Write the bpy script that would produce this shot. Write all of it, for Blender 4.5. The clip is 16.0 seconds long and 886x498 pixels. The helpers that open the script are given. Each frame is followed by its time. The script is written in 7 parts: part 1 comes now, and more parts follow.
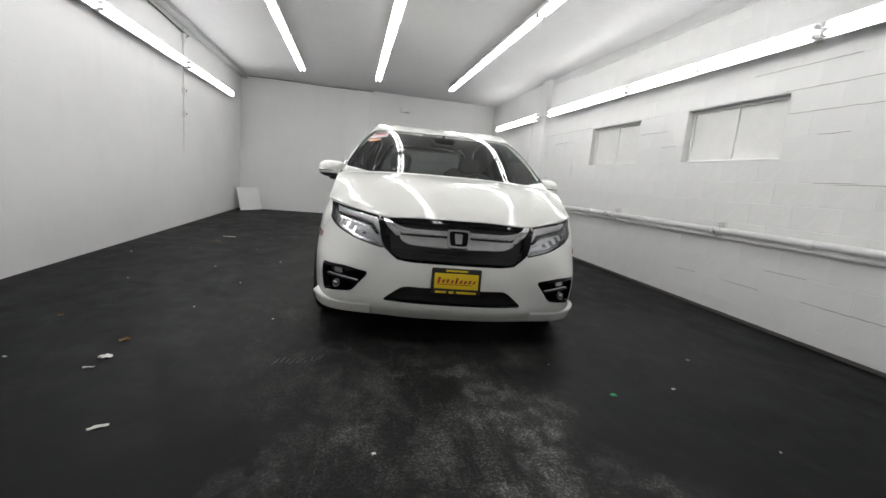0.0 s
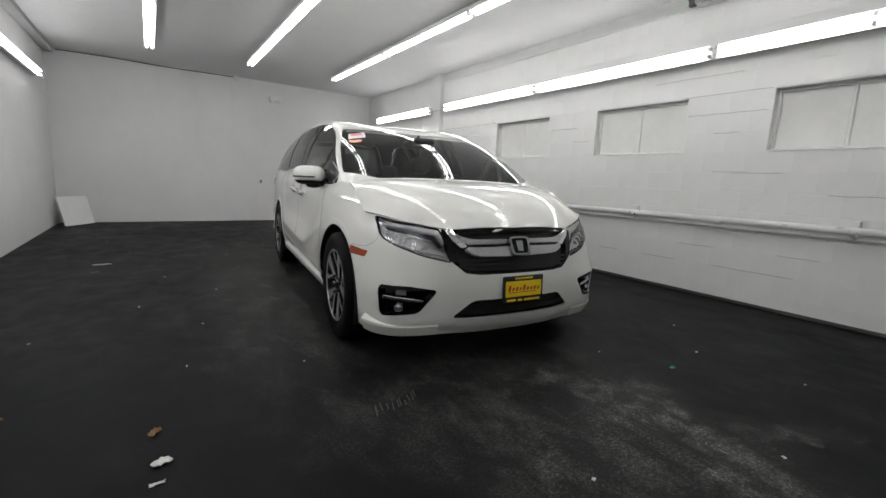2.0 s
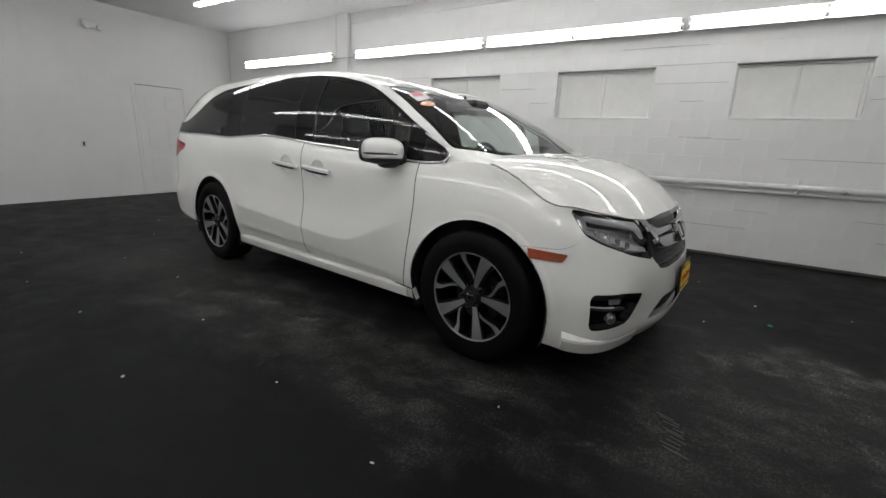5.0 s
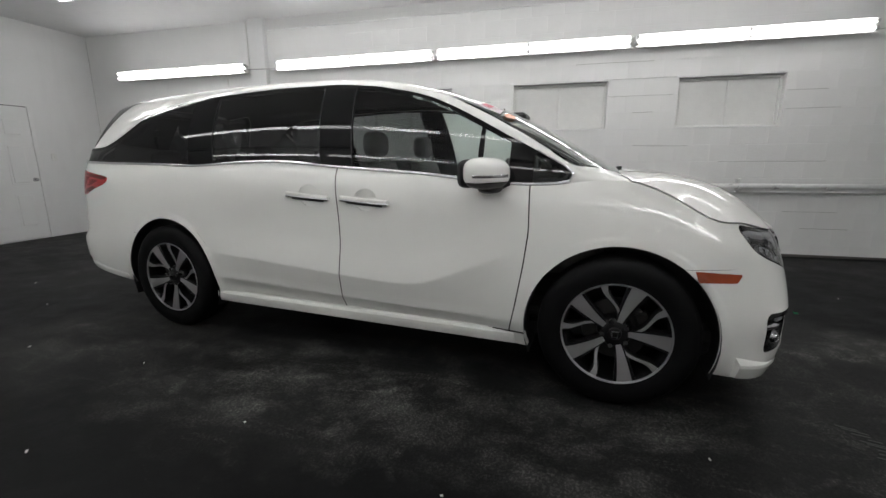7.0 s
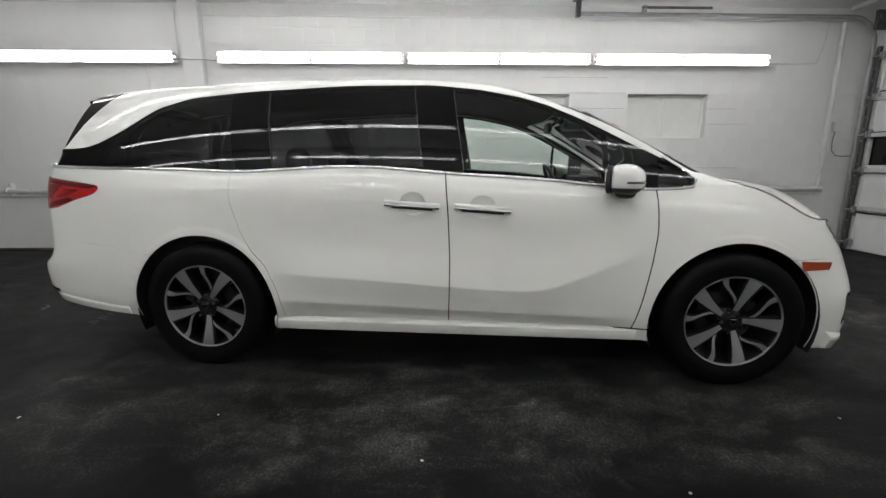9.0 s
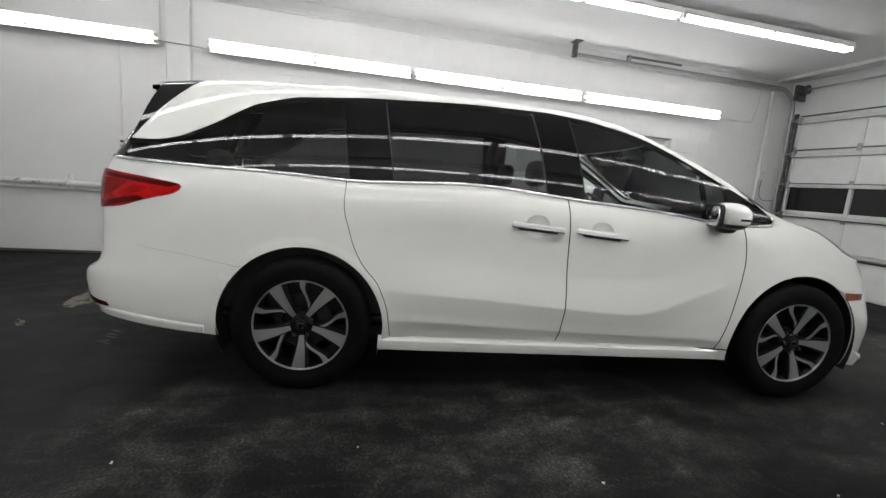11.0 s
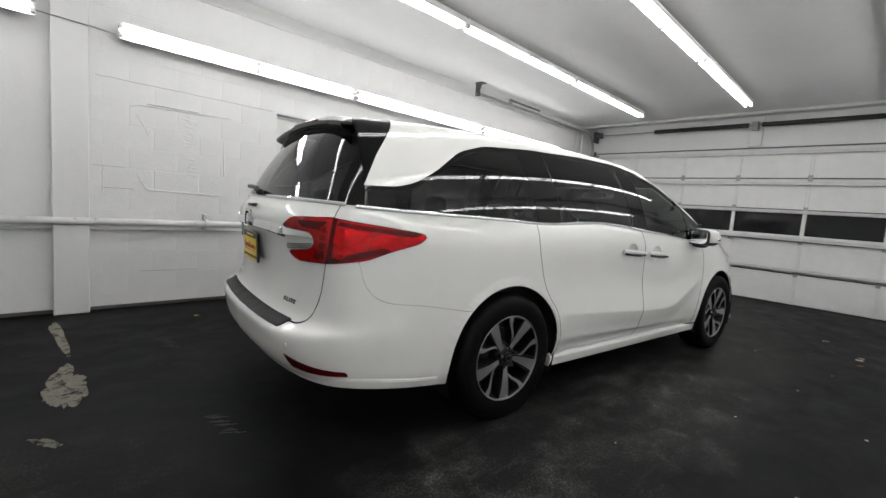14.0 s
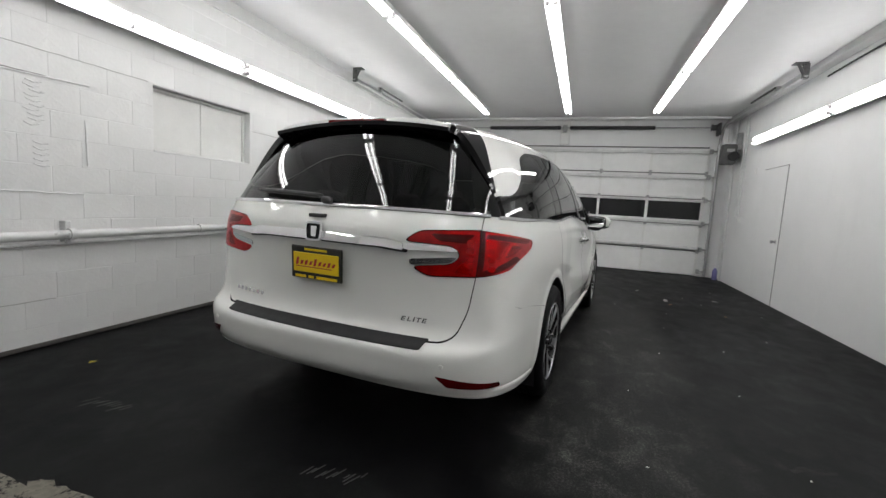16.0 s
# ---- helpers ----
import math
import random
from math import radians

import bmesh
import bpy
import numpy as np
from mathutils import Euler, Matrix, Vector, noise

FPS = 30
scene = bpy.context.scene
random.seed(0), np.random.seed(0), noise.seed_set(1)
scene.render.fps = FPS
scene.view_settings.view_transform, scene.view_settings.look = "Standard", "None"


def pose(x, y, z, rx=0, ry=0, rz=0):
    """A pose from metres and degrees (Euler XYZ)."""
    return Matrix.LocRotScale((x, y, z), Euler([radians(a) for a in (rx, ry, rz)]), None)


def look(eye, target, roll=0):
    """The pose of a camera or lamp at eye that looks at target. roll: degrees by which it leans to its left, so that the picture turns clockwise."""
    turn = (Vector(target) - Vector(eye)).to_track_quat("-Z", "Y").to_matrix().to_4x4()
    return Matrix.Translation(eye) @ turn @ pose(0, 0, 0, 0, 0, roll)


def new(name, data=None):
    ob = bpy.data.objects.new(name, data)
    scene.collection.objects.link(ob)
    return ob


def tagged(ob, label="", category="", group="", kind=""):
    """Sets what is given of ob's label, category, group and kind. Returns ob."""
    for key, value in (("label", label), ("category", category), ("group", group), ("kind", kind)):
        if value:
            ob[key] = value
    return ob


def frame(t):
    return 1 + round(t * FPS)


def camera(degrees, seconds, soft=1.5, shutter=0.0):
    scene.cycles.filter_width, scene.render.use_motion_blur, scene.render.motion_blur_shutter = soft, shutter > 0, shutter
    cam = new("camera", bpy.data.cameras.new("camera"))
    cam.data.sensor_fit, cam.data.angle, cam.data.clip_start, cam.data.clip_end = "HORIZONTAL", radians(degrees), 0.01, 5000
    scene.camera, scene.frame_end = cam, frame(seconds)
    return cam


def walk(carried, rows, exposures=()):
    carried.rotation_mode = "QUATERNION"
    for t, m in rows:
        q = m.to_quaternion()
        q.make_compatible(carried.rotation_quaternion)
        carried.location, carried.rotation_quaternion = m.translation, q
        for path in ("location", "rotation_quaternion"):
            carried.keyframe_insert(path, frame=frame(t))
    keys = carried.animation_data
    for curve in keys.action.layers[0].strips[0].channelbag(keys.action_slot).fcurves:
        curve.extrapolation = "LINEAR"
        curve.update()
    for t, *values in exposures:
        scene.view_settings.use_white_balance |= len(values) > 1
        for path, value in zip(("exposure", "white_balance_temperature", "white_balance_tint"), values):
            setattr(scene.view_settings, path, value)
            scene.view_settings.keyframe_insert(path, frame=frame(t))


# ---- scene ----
cam = camera(92.6, 16.0)
PATH = [
    (0, (0.206, 0.205, 1.095), (0.645, 2.131, 0.783), 5.1),
    (0.5, (-0.073, 0.336, 1.106), (0.599, 2.2, 0.837), 5.9),
    (1, (-0.424, 0.428, 1.117), (0.426, 2.22, 0.856), 4.6),
    (1.5, (-0.739, 0.602, 1.115), (0.256, 2.314, 0.836), 4.7),
    (2, (-1.018, 0.878, 1.123), (0.106, 2.502, 0.809), 2.6),
    (2.5, (-1.322, 1.127, 1.137), (-0.044, 2.62, 0.764), 1.9),
    (3, (-1.528, 1.452, 1.156), (-0.131, 2.83, 0.775), 1.8),
    (3.5, (-1.768, 1.783, 1.157), (-0.29, 3.071, 0.763), 1.0),
    (3.7, (-1.833, 1.889, 1.16), (-0.331, 3.139, 0.735), 0.9),
    (5.8, (-1.979, 3.247, 1.201), (-0.185, 4.029, 0.787), 1.2),
    (6, (-2.005, 3.383, 1.194), (-0.176, 4.091, 0.804), 0.3),
    (6.5, (-2.044, 3.705, 1.204), (-0.18, 4.304, 0.793), -1.2),
    (7, (-2.019, 4.007, 1.194), (-0.126, 4.504, 0.78), -0.3),
    (7.5, (-2.084, 4.335, 1.189), (-0.152, 4.669, 0.794), -0.5),
    (8, (-2.079, 4.64, 1.18), (-0.137, 4.862, 0.755), 0.2),
    (8.5, (-2.069, 4.946, 1.189), (-0.119, 5.006, 0.749), 1.0),
    (9, (-2.091, 5.3, 1.2), (-0.13, 5.253, 0.808), -0.0),
    (9.2, (-2.07, 5.402, 1.191), (-0.107, 5.32, 0.817), 0.6),
    (11.3, (-1.922, 6.687, 1.188), (-0.023, 6.118, 0.916), 3.7),
    (11.5, (-1.904, 6.857, 1.177), (-0.032, 6.195, 0.939), 2.6),
    (12, (-1.81, 7.233, 1.188), (0.008, 6.436, 0.945), 3.3),
    (12.5, (-1.641, 7.578, 1.198), (0.12, 6.663, 0.946), 4.0),
    (13, (-1.523, 7.976, 1.209), (0.137, 6.883, 0.981), 3.3),
    (13.5, (-1.327, 8.293, 1.216), (0.233, 7.058, 1.019), 3.4),
    (14, (-1.09, 8.626, 1.217), (0.346, 7.248, 1.02), 4.4),
    (14.5, (-0.852, 8.943, 1.226), (0.411, 7.403, 1.049), 3.8),
    (15, (-0.49, 9.13, 1.22), (0.561, 7.444, 0.985), 4.0),
    (15.5, (-0.154, 9.385, 1.223), (0.653, 7.571, 0.979), 3.3),
    (16, (0.211, 9.507, 1.242), (0.825, 7.616, 1.027), 3.3),
]
walk(cam, [(t, look(eye, target, roll)) for t, eye, target, roll in PATH],
     [(0, 0.16), (0.6, 0.12), (1.5, -0.12), (2.2, -0.19), (3.5, -0.22), (6, -0.26), (7.5, -0.30), (9, -0.12), (12, 0.03), (16, 0.04)])

# ---- world: the room is closed, so the sky outside hardly counts ----
world = bpy.data.worlds.new("night_outside")
scene.world = world
world.use_nodes = True
world.node_tree.nodes["Background"].inputs[0].default_value = (0.02, 0.022, 0.026, 1)
world.node_tree.nodes["Background"].inputs[1].default_value = 0.3
TUBE_POWER = 16.0


# ---- materials ----
def material(name, build):
    m = bpy.data.materials.new(name)
    m.use_nodes = True
    t = m.node_tree
    build(t, t.nodes["Principled BSDF"])
    return m


def node(t, kind, **sockets):
    n = t.nodes.new(kind)
    for key, value in sockets.items():
        if key in ("operation", "blend_type", "noise_dimensions", "data_type", "distribution", "feature", "clamp", "use_clamp"):
            if key == "operation":
                n.operation = value
            elif key == "blend_type":
                n.blend_type = value
            elif key == "data_type":
                n.data_type = value
            elif key == "use_clamp":
                n.use_clamp = value
            elif key == "feature":
                n.feature = value
        else:
            n.inputs[int(key[1:]) if key[0] == "i" and key[1:].isdigit() else key.replace("_", " ")].default_value = value
    return n


def noise_fac(t, scale, detail=4.0, rough=0.55, stretch=(1, 1, 1), at=(0, 0, 0), space="Object", warp=0.0):
    co = t.nodes.new("ShaderNodeTexCoord")
    mp = t.nodes.new("ShaderNodeMapping")
    mp.inputs["Scale"].default_value = stretch
    mp.inputs["Location"].default_value = at
    t.links.new(co.outputs[space], mp.inputs[0])
    n = node(t, "ShaderNodeTexNoise", Scale=scale, Detail=detail, Roughness=rough, Distortion=warp)
    t.links.new(mp.outputs[0], n.inputs["Vector"])
    return n.outputs["Fac"]


def ramp(t, fac, lo, hi, a=0.0, b=1.0):
    n = node(t, "ShaderNodeMapRange", i1=lo, i2=hi, i3=a, i4=b)
    t.links.new(fac, n.inputs[0])
    return n.outputs[0]


def mixed(t, fac, a, b):
    n = t.nodes.new("ShaderNodeMix")
    n.data_type = "RGBA"
    for slot, value in ((6, a), (7, b)):
        if isinstance(value, tuple):
            n.inputs[slot].default_value = (*value, 1)
        else:
            t.links.new(value, n.inputs[slot])
    if isinstance(fac, (int, float)):
        n.inputs[0].default_value = fac
    else:
        t.links.new(fac, n.inputs[0])
    return n.outputs[2]


def maths(t, op, a, b=0.0):
    n = t.nodes.new("ShaderNodeMath")
    n.operation = op
    for slot, value in ((0, a), (1, b)):
        if isinstance(value, (int, float)):
            n.inputs[slot].default_value = value
        else:
            t.links.new(value, n.inputs[slot])
    return n.outputs[0]


def bump(t, p, fac, strength, distance):
    n = node(t, "ShaderNodeBump", Strength=strength, Distance=distance)
    t.links.new(fac, n.inputs["Height"])
    t.links.new(n.outputs[0], p.inputs["Normal"])


def plain(name, col, rough=0.5, metal=0.0, vary=0.08, scale=6.0, relief=0.0, relief_scale=120.0, coat=0.0, spec=0.5):
    """A surface with two scales of mottling, fine relief and uneven gloss."""
    def build(t, p):
        dark = tuple(c * (1 - vary) for c in col)
        light = tuple(min(1, c * (1 + vary)) for c in col)
        big, small = noise_fac(t, scale), noise_fac(t, scale * 9)
        f = maths(t, "ADD", maths(t, "MULTIPLY", big, 0.65), maths(t, "MULTIPLY", small, 0.35))
        t.links.new(mixed(t, ramp(t, f, 0.3, 0.7), dark, light), p.inputs["Base Color"])
        t.links.new(ramp(t, big, 0.3, 0.7, max(0.02, rough * 0.88), min(1, rough * 1.12)), p.inputs["Roughness"])
        p.inputs["Metallic"].default_value = metal
        p.inputs["Specular IOR Level"].default_value = spec
        if coat:
            p.inputs["Coat Weight"].default_value = coat
            p.inputs["Coat Roughness"].default_value = 0.03
        if relief:
            bump(t, p, noise_fac(t, relief_scale, 3.0), 0.5, relief)
    return material(name, build)


def wall_paint(name, col, relief=0.0012, courses=0.0):
    """White paint over masonry: brush mottling, faint grey soot and drips, a few flaked spots."""
    def build(t, p):
        big = noise_fac(t, 0.8, 5.0, 0.6)
        drip = noise_fac(t, 3.0, 4.0, 0.6, (1, 1, 0.18))
        grain = noise_fac(t, 45.0, 3.0)
        a = mixed(t, ramp(t, big, 0.35, 0.7), tuple(c * 0.93 for c in col), col)
        b = mixed(t, ramp(t, drip, 0.56, 0.8, 0, 0.35), a, tuple(c * 0.82 for c in col))
        flake = ramp(t, noise_fac(t, 9.0, 6.0, 0.7, (1, 1, 1), (7, 3, 1)), 0.735, 0.75)
        t.links.new(mixed(t, maths(t, "MULTIPLY", flake, 0.45), b, (0.42, 0.41, 0.38)), p.inputs["Base Color"])
        t.links.new(ramp(t, grain, 0.3, 0.7, 0.42, 0.58), p.inputs["Roughness"])
        height = maths(t, "ADD", maths(t, "MULTIPLY", noise_fac(t, 14.0, 4.0), 1.5), grain)
        if courses:
            # block courses almost lost under the paint
            co = t.nodes.new("ShaderNodeTexCoord")
            xyz, uv = t.nodes.new("ShaderNodeSeparateXYZ"), t.nodes.new("ShaderNodeCombineXYZ")
            t.links.new(co.outputs["Object"], xyz.inputs[0])
            t.links.new(xyz.outputs[1], uv.inputs[0])
            t.links.new(xyz.outputs[2], uv.inputs[1])
            brick = node(t, "ShaderNodeTexBrick", Scale=1.0, Mortar_Size=0.004, Mortar_Smooth=0.6, Brick_Width=0.395, Row_Height=0.195)
            t.links.new(uv.outputs[0], brick.inputs["Vector"])
            patchy = ramp(t, noise_fac(t, 1.1, 3.0, 0.6, (1, 1, 1), (5, 2, 8)), 0.42, 0.62, 0.0, courses)
            height = maths(t, "SUBTRACT", height, maths(t, "MULTIPLY", brick.outputs["Fac"], patchy))
        bump(t, p, height, 0.6, relief)
    return material(name, build)


def glass(name, tint, rough=0.0, ior=1.41):
    """A thin pane: it lets tinted light through and mirrors by its angle."""
    def build(t, p):
        clear = node(t, "ShaderNodeBsdfTransparent")
        clear.inputs[0].default_value = (*tint, 1)
        gloss = node(t, "ShaderNodeBsdfGlossy", Roughness=rough)
        gloss.inputs[0].default_value = (1, 1, 1, 1)
        f = node(t, "ShaderNodeFresnel", IOR=ior)
        mix = t.nodes.new("ShaderNodeMixShader")
        t.links.new(f.outputs[0], mix.inputs[0])
        t.links.new(clear.outputs[0], mix.inputs[1])
        t.links.new(gloss.outputs[0], mix.inputs[2])
        t.links.new(mix.outputs[0], t.nodes["Material Output"].inputs[0])
    return material(name, build)


def lamp_glow(name, strength):
    def build(t, p):
        p.inputs["Base Color"].default_value = (0.9, 0.9, 0.9, 1)
        p.inputs["Emission Color"].default_value = (1.0, 0.998, 1.0, 1)
        p.inputs["Emission Strength"].default_value = strength
    return material(name, build)


def floor_coat(name):
    """Black sealed slab: dull patches, grey scuffs and tyre marks, worn speckled concrete showing in places, grazing
    sheen mixed in as grey.
    """
    def build(t, p):
        co = t.nodes.new("ShaderNodeTexCoord")
        xyz = t.nodes.new("ShaderNodeSeparateXYZ")
        t.links.new(co.outputs["Object"], xyz.inputs[0])
        ragged_x, ragged_y = noise_fac(t, 3.2, 3.0, 0.55), noise_fac(t, 3.2, 3.0, 0.55, (1, 1, 1), (11, 7, 3))
        x = maths(t, "ADD", xyz.outputs[0], maths(t, "MULTIPLY", maths(t, "SUBTRACT", ragged_x, 0.5), 0.8))
        y = maths(t, "ADD", xyz.outputs[1], maths(t, "MULTIPLY", maths(t, "SUBTRACT", ragged_y, 0.5), 0.8))

        def spot(cx, cy, rx, ry, turn, gain):
            c, s = math.cos(radians(turn)), math.sin(radians(turn))
            dx, dy = maths(t, "SUBTRACT", x, cx), maths(t, "SUBTRACT", y, cy)
            u = maths(t, "DIVIDE", maths(t, "ADD", maths(t, "MULTIPLY", dx, c), maths(t, "MULTIPLY", dy, s)), rx)
            v = maths(t, "DIVIDE", maths(t, "SUBTRACT", maths(t, "MULTIPLY", dy, c), maths(t, "MULTIPLY", dx, s)), ry)
            r = maths(t, "ADD", maths(t, "MULTIPLY", u, u), maths(t, "MULTIPLY", v, v))
            return ramp(t, r, 1.0, 0.0, 0.0, gain)

        # small spots are scuffs; the broad ones also paint the floor's sheen
        worn = None
        for args in ((1.04, 1.75, 0.24, 0.95, -5, 1.7), (0.86, 2.48, 0.30, 0.12, 20, 0.8), (0.29, 1.75, 0.10, 0.55, 6, 0.85), (0.67, 1.55, 0.10, 0.4, 0, 0.55), (-0.1, 1.62, 0.10, 0.35, 10, 0.6), (1.35, 1.45, 0.5, 0.08, -8, 0.6),
                     (0.65, 1.75, 0.85, 1.1, 0, 0.60), (-0.12, 2.63, 0.14, 0.08, 0, 0.55), (-0.27, 2.92, 0.16, 0.06, -30, 0.6), (-0.12, 2.63, 0.2, 0.1, 0, 0.3), (0.6, 2.7, 1.3, 0.8, 0, 0.48),
                     (-0.24, 5.98, 0.30, 0.16, 35, 0.85), (-0.15, 5.28, 0.14, 0.26, -20, 0.8), (-0.09, 4.80, 0.15, 0.12, 40, 1.1), (-0.38, 4.93, 0.2, 0.14, 30, 0.7), (0.02, 5.85, 0.2, 0.5, 20, 0.6),
                     (-0.15, 5.3, 0.65, 1.5, 0, 0.62), (0.17, 7.28, 0.12, 0.10, 30, 0.8), (-0.05, 6.95, 0.10, 0.2, 30, 0.5), (0.0, 6.9, 0.7, 1.0, 15, 0.50), (-0.2, 3.8, 0.7, 1.0, 0, 0.50),
                     (1.2, 8.6, 0.6, 0.7, 0, 0.16), (-0.75, 4.56, 0.12, 0.08, 20, 0.35), (-1.0, 6.9, 0.10, 0.06, 0, 0.5), (2.6, 3.0, 0.7, 1.3, 10, 0.18)):
            s = spot(*args)
            worn = s if worn is None else maths(t, "MAXIMUM", worn, s)
        fine = noise_fac(t, 75.0, 4.0, 0.8)
        grit = noise_fac(t, 30.0, 6.0, 0.8, (1, 0.8, 1), (2, 5, 0))
        smear = noise_fac(t, 4.0, 7.0, 0.7, (1.0, 0.7, 1), (3, 1, 0), warp=0.25)
        streak = noise_fac(t, 9.0, 6.0, 0.7, (1.0, 0.16, 1), (8, 4, 0), warp=0.15)
        broad = noise_fac(t, 0.7, 4.0, 0.6)
        wide = maths(t, "MAXIMUM", ramp(t, smear, 0.46, 0.66), ramp(t, streak, 0.53, 0.66, 0, 0.7))
        rubbed = maths(t, "MULTIPLY", worn, maths(t, "ADD", wide, 0.15))
        pits = maths(t, "MAXIMUM", ramp(t, fine, 0.50, 0.60), ramp(t, grit, 0.54, 0.64, 0, 0.8))
        scuff = maths(t, "MULTIPLY", rubbed, maths(t, "ADD", maths(t, "MULTIPLY", pits, 0.85), 0.08))
        base = mixed(t, ramp(t, broad, 0.35, 0.65), (0.0028, 0.0028, 0.0031), (0.0062, 0.0062, 0.0066))
        cloud = noise_fac(t, 2.2, 5.0, 0.6, (1, 0.6, 1), (4, 9, 0))
        # grey mixed into the colour for the sheen at flat angles
        sheen_haze = mixed(t, maths(t, "MULTIPLY", maths(t, "MAXIMUM", ramp(t, smear, 0.5, 0.72), ramp(t, cloud, 0.48, 0.7, 0, 0.9)), 0.5), base, (0.012, 0.012, 0.012))
        sheen_haze = mixed(t, maths(t, "MULTIPLY", worn, maths(t, "ADD", maths(t, "MULTIPLY", ramp(t, smear, 0.44, 0.64, 0, 0.75), ramp(t, cloud, 0.38, 0.6, 0.3, 1.0)), 0.07)), sheen_haze, (0.070, 0.070, 0.068))
        speck = ramp(t, noise_fac(t, 90.0, 2.0), 0.70, 0.75, 0, 0.16)
        grey = mixed(t, speck, sheen_haze, (0.16, 0.16, 0.15))
        t.links.new(mixed(t, scuff, grey, (0.21, 0.205, 0.19)), p.inputs["Base Color"])
        gloss = ramp(t, maths(t, "ADD", maths(t, "MULTIPLY", smear, 0.6), maths(t, "MULTIPLY", broad, 0.4)), 0.32, 0.68, 0.36, 0.62)
        t.links.new(maths(t, "ADD", gloss, maths(t, "MULTIPLY", scuff, 0.3)), p.inputs["Roughness"])
        p.inputs["Specular IOR Level"].default_value = 0.07
        bump(t, p, maths(t, "ADD", maths(t, "MULTIPLY", noise_fac(t, 6.0, 5.0), 2.0), fine), 0.5, 0.0015)
    return material(name, build)


FLOOR = floor_coat("black_floor_coat")
WALL = wall_paint("white_wall_paint", (0.74, 0.74, 0.735))
SIDE_WALL = wall_paint("white_side_wall_paint", (0.74, 0.74, 0.735), courses=2.2)
BLOCK = wall_paint("white_block_paint", (0.74, 0.74, 0.73), 0.002)
CEILING = plain("ceiling_paint", (0.66, 0.66, 0.66), 0.6, vary=0.05, scale=0.9, relief=0.0006, relief_scale=90)
COVE = plain("grey_cove", (0.40, 0.40, 0.40), 0.6, vary=0.08, scale=1.5, relief=0.0006)
WHITE_METAL = plain("white_enamel", (0.78, 0.78, 0.77), 0.35, vary=0.04)
OFF_WHITE = plain("off_white_paint", (0.68, 0.68, 0.66), 0.45, vary=0.06, relief=0.0004)
PIPE_PAINT = plain("pipe_paint", (0.62, 0.62, 0.61), 0.45, vary=0.14, scale=5, relief=0.001, relief_scale=60)
def chipped(name, col):
    """Old pipe paint, flaked off to dark iron in short runs."""
    def build(t, p):
        big, small = noise_fac(t, 5.0), noise_fac(t, 45.0)
        tone = mixed(t, ramp(t, big, 0.3, 0.7), tuple(c * 0.86 for c in col), col)
        runs = ramp(t, noise_fac(t, 1.3, 3.0, 0.6, (1, 1, 1), (4, 0, 2)), 0.5, 0.6)
        flake = maths(t, "MULTIPLY", ramp(t, noise_fac(t, 16.0, 5.0, 0.65, (1, 0.6, 1), (9, 1, 0)), 0.60, 0.63), runs)
        t.links.new(mixed(t, maths(t, "MULTIPLY", flake, 0.85), tone, (0.07, 0.065, 0.06)), p.inputs["Base Color"])
        t.links.new(ramp(t, small, 0.3, 0.7, 0.4, 0.6), p.inputs["Roughness"])
        bump(t, p, maths(t, "SUBTRACT", small, flake), 0.5, 0.001)
    return material(name, build)


PIPE_CHIPPED = chipped("chipped_pipe_paint", (0.66, 0.66, 0.65))
DARK_EDGE = plain("dark_edge", (0.08, 0.075, 0.07), 0.8, vary=0.3, scale=30)
DOOR_PANEL = plain("garage_panel_paint", (0.72, 0.72, 0.71), 0.5, vary=0.05, relief=0.0008, relief_scale=40)
STEEL = plain("galvanised_steel", (0.36, 0.36, 0.36), 0.42, 0.85, vary=0.16, scale=14)
DARK_STEEL = plain("dark_steel", (0.10, 0.10, 0.10), 0.45, 0.6, vary=0.2, scale=14)
BLACK_PLASTIC = plain("black_plastic", (0.012, 0.012, 0.013), 0.45, vary=0.2, relief=0.0003, relief_scale=300)
BLACK_RUBBER = plain("black_rubber", (0.015, 0.015, 0.016), 0.7, vary=0.2, scale=20, relief=0.0006, relief_scale=160)
NIGHT_PANE = plain("night_window_glass", (0.006, 0.006, 0.007), 0.08, vary=0.1)
GLOW = lamp_glow("tube_glow", TUBE_POWER)


# ---- building helpers ----
def mesh_object(name, v, f, mat, parent=None, label="", smooth=False, normals=None):
    me = bpy.data.meshes.new(name)
    me.from_pydata([tuple(map(float, p)) for p in v], [], f)
    me.update()
    if mat is not None:
        me.materials.append(mat)
    if smooth or normals is not None:
        me.polygons.foreach_set("use_smooth", [True] * len(me.polygons))
    if normals is not None:
        me.normals_split_custom_set_from_vertices([tuple(map(float, n)) for n in normals])
    ob = new(name, me)
    if parent is not None:
        ob.parent = parent
    if label:
        ob["label"] = label
    return ob


def part(name, bm, mat, parent=None, label="", smooth=False, angle=35):
    """One bmesh as one mesh object under a thing or a part."""
    me = bpy.data.meshes.new(name)
    bm.normal_update()
    bm.to_mesh(me)
    bm.free()
    me.materials.append(mat)
    if smooth:
        me.polygons.foreach_set("use_smooth", [True] * len(me.polygons))
        me.set_sharp_from_angle(angle=radians(angle))
    ob = new(name, me)
    if parent is not None:
        ob.parent = parent
    if label:
        ob["label"] = label
    return ob


def thing(name, at=(0, 0, 0), turn=0.0, label="", category="", group="", kind=""):
    ob = new(name)
    ob.matrix_basis = pose(*at, 0, 0, turn)
    ob.empty_display_size = 0.1
    return tagged(ob, label, category, group, kind)


